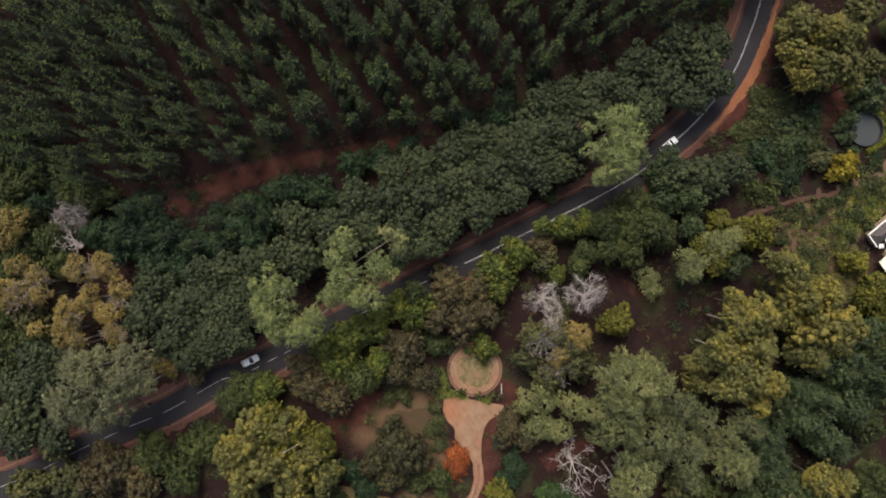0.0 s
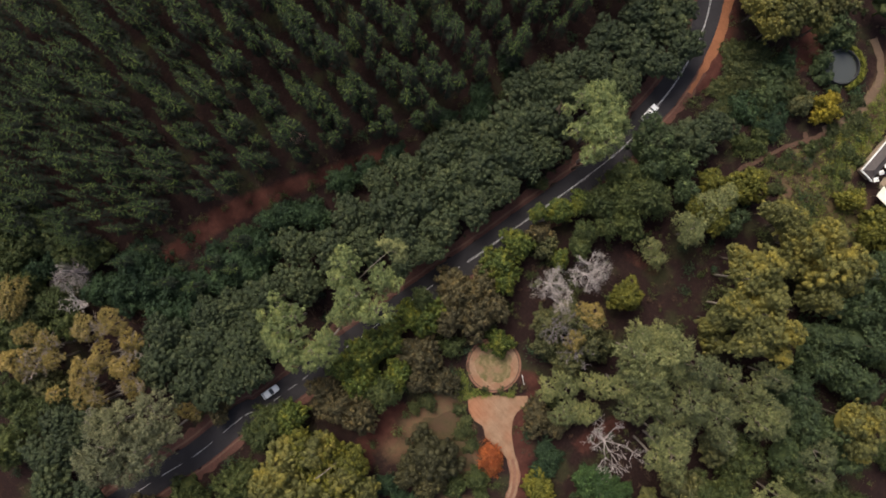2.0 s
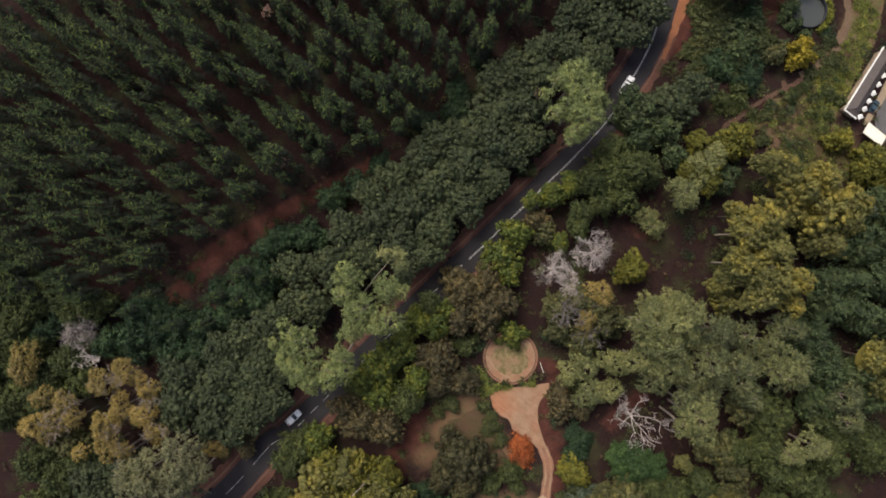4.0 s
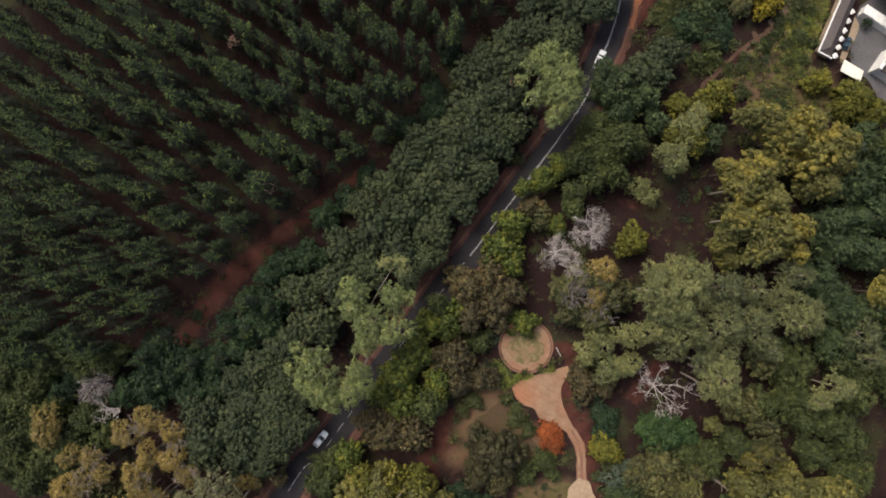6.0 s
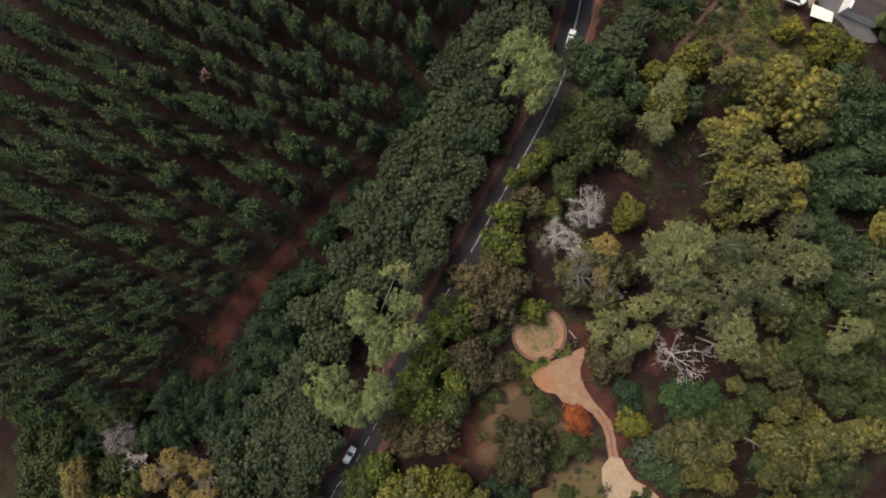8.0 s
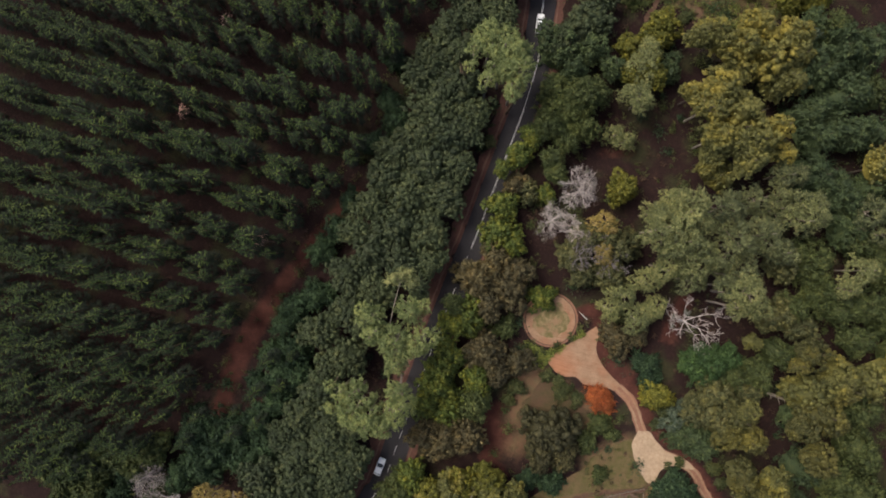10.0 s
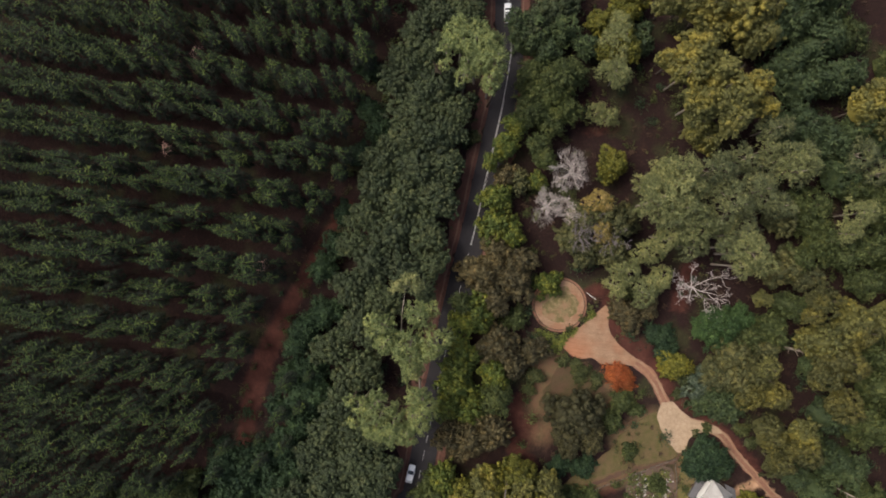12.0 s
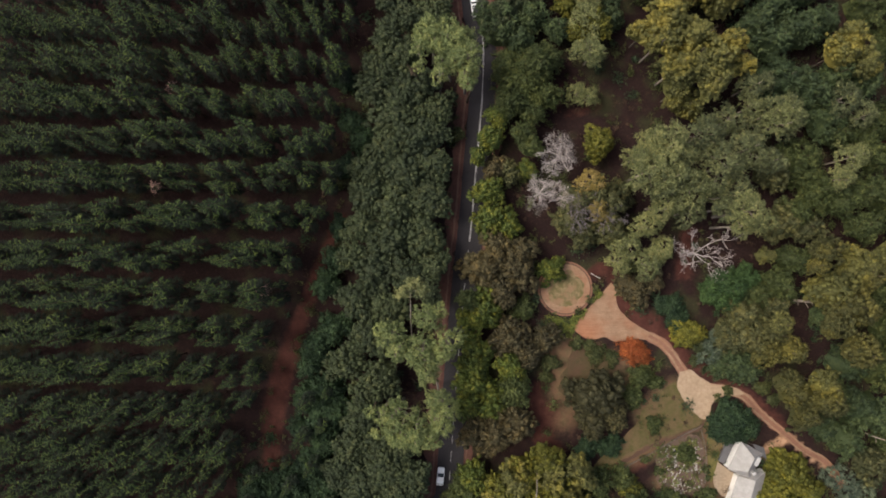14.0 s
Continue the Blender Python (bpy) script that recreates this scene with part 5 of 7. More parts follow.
# ================= broadleaf trees and bushes =================
tree("dark", -1.9, 56.9, 5.0, 10.8)
tree("dark", -8.4, 54.9, 4.7, 10.7)
tree("dark", -12.4, 45.6, 5.2, 10.9)
tree("dark", -6.5, 38.4, 5.6, 11.0)
tree("dark", -16.1, 38.4, 5.0, 10.8)
tree("dark", -11.1, 31.8, 6.2, 11.2)
tree("dark", -1.6, 33.1, 4.5, 10.6)
tree("dark", -5.8, 26.5, 6.2, 11.2)
tree("dark", -12.4, 25.2, 5.0, 10.8)
tree("dark", -17.0, 19.9, 5.0, 10.8)
tree("dark", -8.7, 18.3, 6.2, 11.2)
tree("dark", -1.9, 19.9, 4.5, 10.6)
tree("dark", -17.9, 13.3, 5.2, 10.9)
tree("dark", -11.1, 10.7, 6.5, 11.3)
tree("dark", -2.9, 12.0, 5.2, 10.9)
tree("dark", -19.0, 5.4, 4.7, 10.7)
tree("dark", -12.4, 2.8, 6.2, 11.2)
tree("dark", -4.2, 2.8, 5.5, 11.0)
tree("dark", -21.0, -1.2, 4.2, 10.5)
tree("dark", -16.4, -5.2, 5.6, 11.0)
tree("dark", -8.7, -5.2, 5.2, 10.9)
tree("dark", -2.1, -3.8, 4.0, 10.4)
tree("dark", -20.3, -11.7, 5.0, 10.8)
tree("dark", -12.4, -13.7, 5.0, 10.8)
tree("dark", -17.7, -19.7, 5.0, 10.8)
tree("dark", -22.7, -26.2, 5.2, 10.9)
tree("dark", -15.3, -30.5, 5.6, 11.0)
tree("dark", -19.0, -38.8, 5.6, 11.0)
tree("dark", -21.6, -46.0, 4.7, 10.7)
tree("dark", -13.5, -49.4, 6.0, 11.1)
tree("dark", -6.5, -53.3, 4.5, 10.6)
tree("dark", -19.0, -54.0, 5.2, 10.9)
tree("dark", -24.3, -51.3, 4.5, 10.6)
tree("dark", -10.4, -56.6, 5.2, 10.9)
tree("dark", -12.4, -21.0, 5.0, 10.8)
tree("dark", -3.2, -10.4, 3.0, 10.0)
tree("dark", -1.9, 27.8, 3.7, 10.3)
tree("teal", -25.8, -1.9, 3.5, 7.3)
tree("teal", -28.1, -7.9, 4.0, 7.5)
tree("teal", -30.2, -23.4, 4.6, 7.6)
tree("teal", -32.1, -27.4, 3.5, 7.3)
tree("teal", -22.1, 31.1, 3.5, 7.3)
tree("teal", -26.1, -18.7, 4.6, 7.6)
tree("teal", -23.4, 20.3, 3.5, 7.3)
tree("teal", -24.7, 5.5, 3.2, 7.3)
tree("teal", -19.4, 26.4, 3.5, 7.3)
tree("teal", -24.1, 41.8, 3.8, 7.4)
tree("silver", 1.4, 46.1, 5.6, 23.1)
tree("silver", 4.6, 42.6, 4.6, 22.3)
tree("silver", -2.4, 46.8, 4.4, 22.1)
tree("silver", 1.9, 42.1, 3.2, 21.1)
tree("silver", -4.8, 44.3, 2.4, 20.4)
tree("silver", -0.6, 38.8, 2.4, 20.4)
tree("silver", -5.1, 40.2, 1.7, 19.8)
tree("silver", 5.4, 38.9, 2.9, 20.9)
tree("silver", 5.9, 36.8, 1.7, 19.8)
tree("silver", -3.5, -14.7, 3.4, 21.3)
tree("silver", -11.4, -18.4, 3.3, 21.2)
tree("silver", -13.7, -17.6, 1.7, 19.8)
tree("silver", 0.7, -20.3, 3.9, 21.7)
tree("silver", -4.7, -22.3, 4.4, 22.1)
tree("silver", -3.5, -26.4, 3.2, 21.1)
tree("silver", -9.6, -21.8, 2.7, 20.6)
tree("silver", -0.7, -13.1, 2.0, 20.0)
tree("silver", -9.6, -36.5, 4.4, 22.1)
tree("silver", -12.9, -36.2, 2.4, 20.4)
tree("silver", -15.7, -35.3, 1.7, 19.8)
tree("silver", -6.0, -40.2, 3.9, 21.7)
tree("silver", -0.2, -36.5, 4.1, 21.9)
tree("silver", -1.5, -32.2, 2.7, 20.6)
tree("silver", -9.3, -40.7, 2.9, 20.9)
tree("silver", -14.2, -39.6, 1.7, 19.8)
tree("silver", -2.9, -40.7, 2.9, 20.9)
tree("teal", -32.3, -35.0, 4.6, 7.0)
tree("teal", -30.1, -40.1, 4.6, 8.0)
tree("teal", -34.7, -43.6, 3.5, 5.0)
tree("teal", -28.1, -33.4, 4.6, 8.0)
tree("teal", -25.9, -38.5, 4.5, 9.0)
tree("teal", -28.1, -45.5, 4.6, 8.0)
tree("teal", -31.4, -50.9, 4.6, 8.0)
tree("teal", -37.2, -55.6, 4.1, 6.0)
tree("teal", -34.5, -59.7, 4.1, 6.0)
tree("teal", -28.1, -56.3, 4.6, 8.0)
tree("teal", -41.5, -58.6, 3.5, 5.0)
tree("twig", 27.0, 22.2, 4.9, 13.2)
tree("twig", 22.7, 13.4, 4.2, 12.2)
tree("twig", 28.1, 12.7, 3.1, 12.2)
tree("twig", -52.7, -71.3, 5.0, 10.0)
tree("rust", -40.1, -9.1, 1.6, 16.0)
tree("rust", -64.8, 14.4, 1.5, 15.0)
tree("rust", -60.8, 36.6, 1.3, 16.0)
tree("weed", 3.6, 28.4, 2.2, 3.0)
tree("weed", 15.9, 4.3, 3.0, 4.0)
tree("weed", 37.7, -9.2, 1.2, 1.3)
tree("weed", 36.0, -12.0, 1.1, 1.1)
tree("weed", 33.4, -14.9, 1.1, 1.1)
tree("weed", 30.6, -17.4, 1.1, 1.1)
tree("weed", 46.7, -4.0, 2.2, 2.0)
tree("weed", 28.7, -18.7, 1.4, 1.2)
tree("weed", 25.9, -17.3, 1.4, 1.2)
tree("bright", 11.4, 26.7, 3.7, 9.3)
tree("bright", 13.0, 31.6, 3.2, 9.2)
tree("bright", 10.9, 14.1, 4.2, 9.5)
tree("bright", 11.7, 7.4, 5.0, 9.8)
tree("bright", 16.1, 6.1, 3.2, 9.2)
tree("bright", 8.5, 22.7, 2.5, 8.9)
tree("bright", 9.8, -13.8, 5.2, 9.9)
tree("bright", 7.2, -16.5, 4.0, 9.4)
tree("bright", 8.2, -23.8, 4.5, 9.6)
tree("bright", 7.7, -31.8, 5.6, 10.0)
tree("bright", 11.4, -36.4, 5.0, 9.8)
tree("bright", 16.1, -27.8, 4.2, 9.5)
tree("bright", 6.1, -37.0, 4.0, 9.4)
tree("bright", 26.5, -4.5, 3.6, 6.0)
tree("bright", 28.2, -6.2, 1.9, 4.0)
tree("bright", 25.3, -8.1, 1.4, 3.0)
tree("bright", 7.4, -54.3, 4.2, 9.5)
tree("bright", 7.2, -27.8, 4.2, 9.5)
tree("green", 19.3, 27.8, 3.4, 10.1)
tree("green", 21.2, 24.5, 2.9, 9.9)
tree("green", 19.1, 39.3, 6.5, 13.0)
tree("green", 22.2, 43.7, 5.2, 13.0)
tree("green", 15.3, 43.7, 4.5, 10.5)
tree("green", 24.4, 36.9, 4.2, 11.0)
tree("green", 15.8, 35.4, 4.7, 12.0)
tree("green", 21.3, 33.1, 3.4, 10.0)
tree("green", 17.3, -32.9, 4.8, 10.6)
tree("green", 19.8, -14.1, 3.2, 6.0)
tree("green", 6.1, -11.7, 2.9, 9.9)
tree("deep", 15.3, 54.3, 5.8, 11.0)
tree("deep", 10.7, 55.9, 3.7, 10.0)
tree("deep", 21.2, 55.6, 4.5, 11.0)
tree("deep", 27.2, 52.9, 3.4, 10.0)
tree("deep", 18.6, 50.4, 4.0, 10.0)
tree("deep", 40.1, 56.7, 4.0, 9.0)
tree("brown", 12.7, 20.1, 3.5, 7.0)
tree("brown", 9.8, -3.9, 5.8, 10.0)
tree("brown", 17.4, -3.9, 6.1, 10.0)
tree("brown", 12.8, 1.2, 4.5, 9.5)
tree("brown", 19.1, 0.1, 3.7, 9.2)
tree("brown", 16.1, -21.1, 5.6, 9.9)
tree("brown", 25.1, -21.2, 4.0, 7.0)
tree("brown", 20.2, -25.1, 4.0, 8.0)
tree("brown", 12.1, -43.8, 5.6, 9.9)
tree("brown", 17.4, -41.1, 5.3, 9.8)
tree("brown", 47.1, -9.4, 4.9, 6.0)
tree("brown", 51.0, -6.7, 3.2, 6.0)
tree("brown", 7.4, -43.7, 4.0, 9.3)
tree("brown", 14.1, -9.8, 4.0, 9.3)
tree("yelgreen", 36.0, 53.9, 4.2, 12.0)
tree("yelgreen", 37.2, 25.9, 4.2, 10.0)
tree("yelgreen", 59.6, -20.1, 4.3, 7.0)
tree("yelgreen", 32.5, 52.2, 3.2, 10.0)
tree("pale", 35.0, 46.0, 3.4, 13.0)
tree("pale", 43.4, 1.4, 3.7, 11.0)
tree("pale", 48.7, -3.1, 3.7, 11.0)
tree("pale", 41.7, -2.5, 3.2, 10.0)
tree("pale", 35.1, 37.1, 2.7, 7.0)
tree("pale", 51.6, 0.1, 3.4, 10.0)
tree("gold", 33.6, 15.7, 3.3, 15.0)
tree("gold", 35.6, 9.3, 2.8, 14.0)
tree("olive", 31.7, 11.7, 4.4, 14.0)
tree("olive", 38.8, 11.7, 4.6, 14.0)
tree("olive", 29.5, 7.3, 4.4, 12.0)
tree("olive", 39.3, 6.0, 4.4, 12.0)
tree("olive", 35.3, 13.6, 3.8, 14.5)
tree("olive", 16.3, 19.0, 3.2, 7.0)
tree("bright", 20.3, 19.6, 2.8, 7.0)
tree("olive", 33.9, 4.1, 4.2, 10.0)
tree("olive", 40.8, 4.1, 4.3, 9.0)
tree("olive", 42.1, 13.4, 4.0, 9.0)
tree("pale", 49.5, 21.2, 7.0, 24.3)
tree("pale", 45.5, 17.1, 5.6, 23.1)
tree("pale", 66.8, 8.3, 4.8, 24.0)
tree("pale", 50.2, 10.3, 3.8, 16.0)
tree("pale", 55.8, 13.7, 5.4, 20.0)
tree("pale", 47.3, 6.0, 3.6, 13.0)
tree("pale", 77.1, 29.5, 4.5, 18.0)
tree("pale", 50.9, 15.8, 5.3, 22.9)
tree("pale", 47.3, 23.1, 4.2, 19.0)
tree("pale", 44.4, 21.3, 3.3, 14.0)
tree("pale", 66.3, 5.6, 2.9, 20.0)
tree("softgreen", 71.6, 38.4, 4.1, 15.0)
tree("softgreen", 78.2, 31.4, 4.8, 17.0)
tree("softgreen", 71.1, 33.2, 3.3, 14.0)
tree("softgreen", 92.7, 34.9, 4.1, 15.0)
tree("softgreen", 97.0, 31.6, 3.3, 14.0)
tree("softgreen", 58.6, 25.6, 5.2, 19.0)
tree("softgreen", 61.9, 18.5, 5.9, 21.3)
tree("softgreen", 69.1, 22.9, 5.0, 18.0)
tree("softgreen", 65.9, 12.7, 4.8, 18.0)
tree("softgreen", 64.2, 9.5, 3.3, 17.0)
tree("softgreen", 74.8, 20.5, 3.8, 15.0)
tree("softgreen", 65.8, 30.1, 3.8, 15.0)
tree("softgreen", 57.3, 8.9, 3.6, 14.0)
tree("softgreen", 72.5, 29.9, 3.4, 13.0)
tree("yelgum", 50.6, 50.8, 5.3, 22.1)
tree("yelgum", 48.8, 46.8, 4.1, 21.0, "pale")
tree("yelgum", 56.1, 47.6, 5.5, 22.3)
tree("yelgum", 61.0, 42.7, 5.3, 22.1)
tree("yelgum", 52.6, 41.0, 4.6, 21.0, "pale")
tree("yelgum", 56.9, 41.0, 4.1, 21.1)
tree("yelgum", 64.4, 46.6, 3.5, 20.5)
tree("yelgum", 54.0, 36.9, 4.0, 16.0)
tree("yelgum", 60.0, 37.4, 4.1, 21.1)
tree("yelgum", 46.3, 50.5, 3.6, 16.0)
tree("yelgum", 68.5, 42.5, 3.6, 16.0)
tree("yelgum", 57.8, 34.5, 4.4, 13.0)
tree("deep", 80.0, 40.4, 7.1, 14.0)
tree("deep", 86.1, 37.6, 5.8, 14.0)
tree("deep", 78.1, 49.5, 5.2, 13.0)
tree("deep", 84.7, 52.4, 5.4, 14.0)
tree("deep", 90.5, 31.3, 5.2, 13.0)
tree("deep", 74.7, 54.6, 4.7, 13.0)
tree("deep", 92.8, 41.6, 4.4, 13.0)
tree("deep", 99.6, 40.4, 5.2, 13.0)
tree("yelgum", 94.1, 48.1, 4.7, 17.0)
tree("yelgum", 91.4, 45.5, 4.3, 17.0)
tree("yelgum", 97.1, 43.2, 4.0, 16.0)
tree("green", 84.8, 21.1, 6.0, 12.0)
tree("green", 88.5, 13.9, 5.2, 12.0)
tree("green", 99.5, 13.9, 4.7, 11.0)
tree("green", 100.7, 6.0, 4.5, 11.0)
tree("green", 84.2, -1.9, 4.5, 10.0)
tree("green", 80.3, -8.5, 4.8, 10.0)
tree("green", 75.4, -10.5, 4.0, 9.0)
tree("green", 94.1, 11.3, 4.2, 11.0)
tree("green", 83.6, 9.1, 4.2, 11.0)
tree("green", 102.0, 22.5, 4.5, 11.0)
tree("green", 94.7, 27.9, 4.0, 10.0)
tree("pale", 94.8, 21.4, 4.4, 14.0)
tree("pale", 92.5, 16.9, 3.1, 13.0)
tree("olive", 78.4, 18.6, 4.7, 11.0)
tree("olive", 81.1, 6.7, 5.0, 11.0)
tree("olive", 86.7, 5.4, 4.0, 10.0)
tree("olive", 72.5, -15.8, 5.3, 10.0)
tree("olive", 73.8, -21.1, 5.3, 10.0)
tree("olive", 103.6, -51.9, 4.8, 9.0)
tree("olive", 69.3, -21.4, 4.6, 8.0)
tree("olive", 79.4, -13.2, 4.0, 9.0)
tree("olivegum", 88.6, 0.1, 4.0, 15.0)
tree("olivegum", 87.2, -3.5, 2.7, 13.0)
tree("olivegum", 95.0, -13.2, 5.5, 17.0)
tree("olivegum", 91.0, -17.1, 3.8, 15.0)
tree("olivegum", 98.5, -6.0, 3.8, 15.0)
tree("olivegum", 97.3, -23.1, 4.5, 15.0)
tree("olivegum", 78.0, -19.1, 4.5, 13.0)
tree("olivegum", 81.3, -23.4, 3.8, 13.0)
tree("olivegum", 76.1, -24.4, 3.6, 12.0)
tree("olivegum", 82.2, -32.5, 4.5, 13.0)
tree("olivegum", 89.7, -35.3, 4.7, 14.0)
tree("olivegum", 85.5, -39.2, 3.9, 12.0)
tree("yelgum", 89.3, -31.4, 4.1, 14.0)
tree("yelgum", 77.2, -1.2, 2.5, 8.0)
tree("yelgum", 78.5, -16.6, 2.7, 13.5)
tree("deep", 73.5, -28.1, 5.4, 8.0)
tree("deep", 68.9, -27.1, 4.6, 6.0)
tree("deep", 97.0, -45.6, 4.6, 10.0)
tree("deep", 102.5, -39.5, 5.8, 11.0)
tree("deep", 90.6, -42.6, 3.8, 9.0)
tree("deep", 98.4, -27.9, 5.3, 9.0)
tree("deep", 91.5, -15.6, 2.8, 7.0)
tree("deep", 99.0, -37.0, 5.3, 10.0)
tree("teal", 70.4, -40.7, 4.9, 7.0)
tree("teal", 68.5, -43.9, 4.1, 6.0)
tree("teal", 74.7, -42.9, 3.8, 5.0)
tree("teal", 41.4, -48.0, 3.6, 4.0)
tree("teal", 35.2, -48.7, 3.3, 4.0)
tree("teal", 55.9, -13.6, 4.1, 4.0)
tree("teal", 57.9, -17.7, 3.3, 4.0)
tree("fern", 65.5, -24.6, 3.9, 4.0)
tree("fern", 98.6, -57.0, 5.0, 4.4)
tree("fern", 103.2, -59.0, 3.3, 4.0)
tree("orange", 47.2, -24.4, 3.2, 2.4)
tree("orange", 48.8, -26.0, 2.4, 2.0)
tree("orange", 45.1, -23.7, 1.7, 1.4)
tree("oak", 37.4, -35.1, 7.3, 9.0)
tree("oak", 36.0, -41.1, 4.6, 7.0)
tree("oak", 41.6, -39.7, 4.0, 7.0)
tree("weed", 33.1, -23.0, 1.9, 1.6)
tree("weed", 37.7, -25.6, 2.8, 1.8)
tree("weed", 41.9, -26.6, 2.1, 1.8)
tree("weed", 36.4, -23.5, 1.9, 1.4)
tree("weed", 26.4, -27.5, 2.5, 3.0)
tree("weed", 25.5, -31.1, 1.9, 2.0)
tree("green", 48.8, -30.7, 3.3, 4.5)
tree("green", 46.8, -35.9, 3.0, 4.0)
tree("green", 52.2, -32.4, 2.2, 3.0)
tree("green", 37.4, -56.7, 4.9, 7.0)
tree("green", 44.5, -55.9, 3.3, 5.0)
tree("green", 59.9, -49.9, 3.1, 2.0)
tree("green", 52.1, -42.8, 2.5, 2.5)
tree("yelgreen", 83.1, -53.4, 5.6, 9.0)
tree("yelgreen", 80.7, -58.4, 4.6, 8.0)
tree("yelgreen", 86.4, -57.4, 5.3, 9.0)
tree("yelgreen", 46.1, -58.2, 2.8, 4.0)
tree("yelgreen", 19.1, -53.5, 5.2, 12.0)
tree("yelgreen", 25.1, -49.8, 4.5, 11.0)
tree("yelgreen", 15.2, -57.2, 5.2, 12.0)
tree("yelgreen", 27.1, -55.1, 4.5, 11.0)
tree("yelgreen", 22.5, -57.5, 4.7, 11.0)
tree("weed", 75.9, -45.8, 1.4, 1.5)
tree("weed", 70.5, -34.7, 1.7, 1.2)
tree("weed", 78.9, -33.8, 2.2, 2.0)
tree("weed", 81.6, -36.8, 1.9, 2.0)
tree("weed", 62.4, -27.1, 1.9, 1.5)
tree("weed", 63.4, -23.5, 2.5, 2.0)
tree("weed", 67.8, -36.1, 1.1, 1.0)
tree("gold", -42.8, -84.0, 2.9, 12.6)
tree("gold", -41.1, -88.9, 3.1, 12.7)
tree("gold", -38.9, -85.3, 2.6, 12.4)
tree("gold", -39.5, -75.3, 3.6, 12.9)
tree("gold", -37.0, -69.8, 3.4, 12.8)
tree("gold", -30.3, -69.3, 3.1, 12.7)
tree("gold", -32.4, -82.1, 3.9, 13.1)
tree("gold", -28.8, -85.5, 3.4, 12.8)
tree("gold", -32.4, -76.4, 3.1, 12.7)
tree("gold", -27.0, -74.3, 3.4, 12.8)
tree("gold", -25.4, -83.7, 2.6, 12.4)
tree("gold", -22.1, -75.8, 2.9, 12.6)
tree("gold", -32.4, -90.0, 2.3, 12.3)
tree("gold", -41.3, -92.2, 2.6, 12.4)
tree("gold", -56.7, -82.7, 3.9, 13.1)
tree("gold", -10.3, -71.3, 2.9, 9.0)
tree("greygum", -17.1, -80.7, 6.1, 21.5)
tree("greygum", -12.9, -73.9, 5.9, 21.3)
tree("greygum", -13.6, -85.7, 6.1, 21.5)
tree("greygum", -9.3, -79.8, 5.7, 21.1)
tree("greygum", -11.8, -90.0, 4.4, 20.2)
tree("greygum", -8.1, -85.1, 4.2, 20.0)
tree("greygum", -8.4, -72.8, 3.2, 19.2)
tree("greygum", -15.2, -91.0, 3.7, 19.6)
tree("teal", -68.8, -76.2, 5.1, 7.8)
tree("teal", -70.4, -71.2, 4.0, 7.5)
tree("teal", -40.0, -60.0, 6.8, 8.2)
tree("teal", -42.3, -66.4, 5.7, 7.9)
tree("teal", -45.9, -69.7, 4.8, 7.7)
tree("teal", -45.6, -58.9, 5.4, 7.8)
tree("teal", -59.5, -77.8, 3.8, 7.4)
tree("teal", -72.8, -77.7, 4.6, 7.6)
tree("green", -49.7, -78.6, 4.5, 10.5)
tree("green", -54.4, -64.8, 4.8, 10.6)
tree("green", -60.7, -68.7, 4.0, 10.3)
tree("green", -56.6, -69.7, 3.2, 10.0)
tree("green", -31.7, -97.3, 5.3, 10.8)
tree("green", 5.3, -58.1, 5.4, 8.0)
tree("green", 5.7, -63.8, 4.3, 8.0)
tree("green", 10.8, -75.0, 5.4, 8.0)
tree("green", 6.4, -86.8, 5.3, 9.0)
tree("green", 14.9, -83.8, 5.1, 8.0)
tree("green", -31.9, -92.5, 4.5, 10.5)
tree("green", -50.9, -85.6, 4.5, 10.5)
tree("green", -44.5, -80.2, 4.0, 10.3)
tree("dark", -23.3, -68.3, 6.8, 11.5)
tree("dark", -18.5, -60.5, 6.2, 11.2)
tree("dark", -14.2, -52.2, 6.2, 11.2)
tree("dark", -16.0, -45.0, 4.7, 10.7)
tree("dark", -14.8, -65.8, 5.2, 10.9)
tree("dark", -8.9, -58.6, 4.7, 10.7)
tree("dark", -27.6, -62.6, 4.7, 10.7)
tree("dark", -8.9, -52.4, 4.5, 10.6)
tree("dark", -22.9, -98.0, 6.2, 11.2)
tree("dark", -18.2, -105.5, 5.7, 11.0)
tree("dark", -27.4, -95.2, 5.0, 10.8)
tree("dark", -24.5, -103.2, 5.0, 10.8)
tree("dark", -8.8, -64.8, 3.7, 10.3)
tree("dark", -9.5, -101.4, 4.2, 10.5)
tree("dark", -9.6, -45.8, 3.7, 10.3)
tree("dark", -13.2, -110.0, 4.5, 10.6)
tree("dark", -23.2, -88.5, 5.0, 10.8)
tree("olive", -7.7, -106.2, 3.8, 8.0)
tree("olive", -36.6, -92.7, 4.5, 10.5)
tree("olive", 2.0, -106.8, 5.3, 9.0)
tree("olive", -2.4, -116.6, 5.3, 9.0)
tree("brown", 4.7, -96.3, 6.7, 9.0)
tree("brown", 11.1, -92.4, 4.8, 8.0)
tree("brown", -4.8, -67.1, 3.0, 7.0)
tree("brown", 4.8, -102.9, 5.4, 8.0)
tree("yelgum", 14.2, -60.9, 6.1, 14.0)
tree("yelgum", 16.8, -53.9, 4.8, 14.0)
tree("yelgum", 16.1, -68.3, 5.6, 13.0)
tree("yelgum", 22.9, -61.6, 6.1, 14.0)
tree("yelgum", 25.5, -52.8, 5.4, 13.0)
tree("yelgum", 23.0, -69.5, 5.4, 13.0)
tree("yelgum", 29.6, -59.8, 5.4, 13.0)
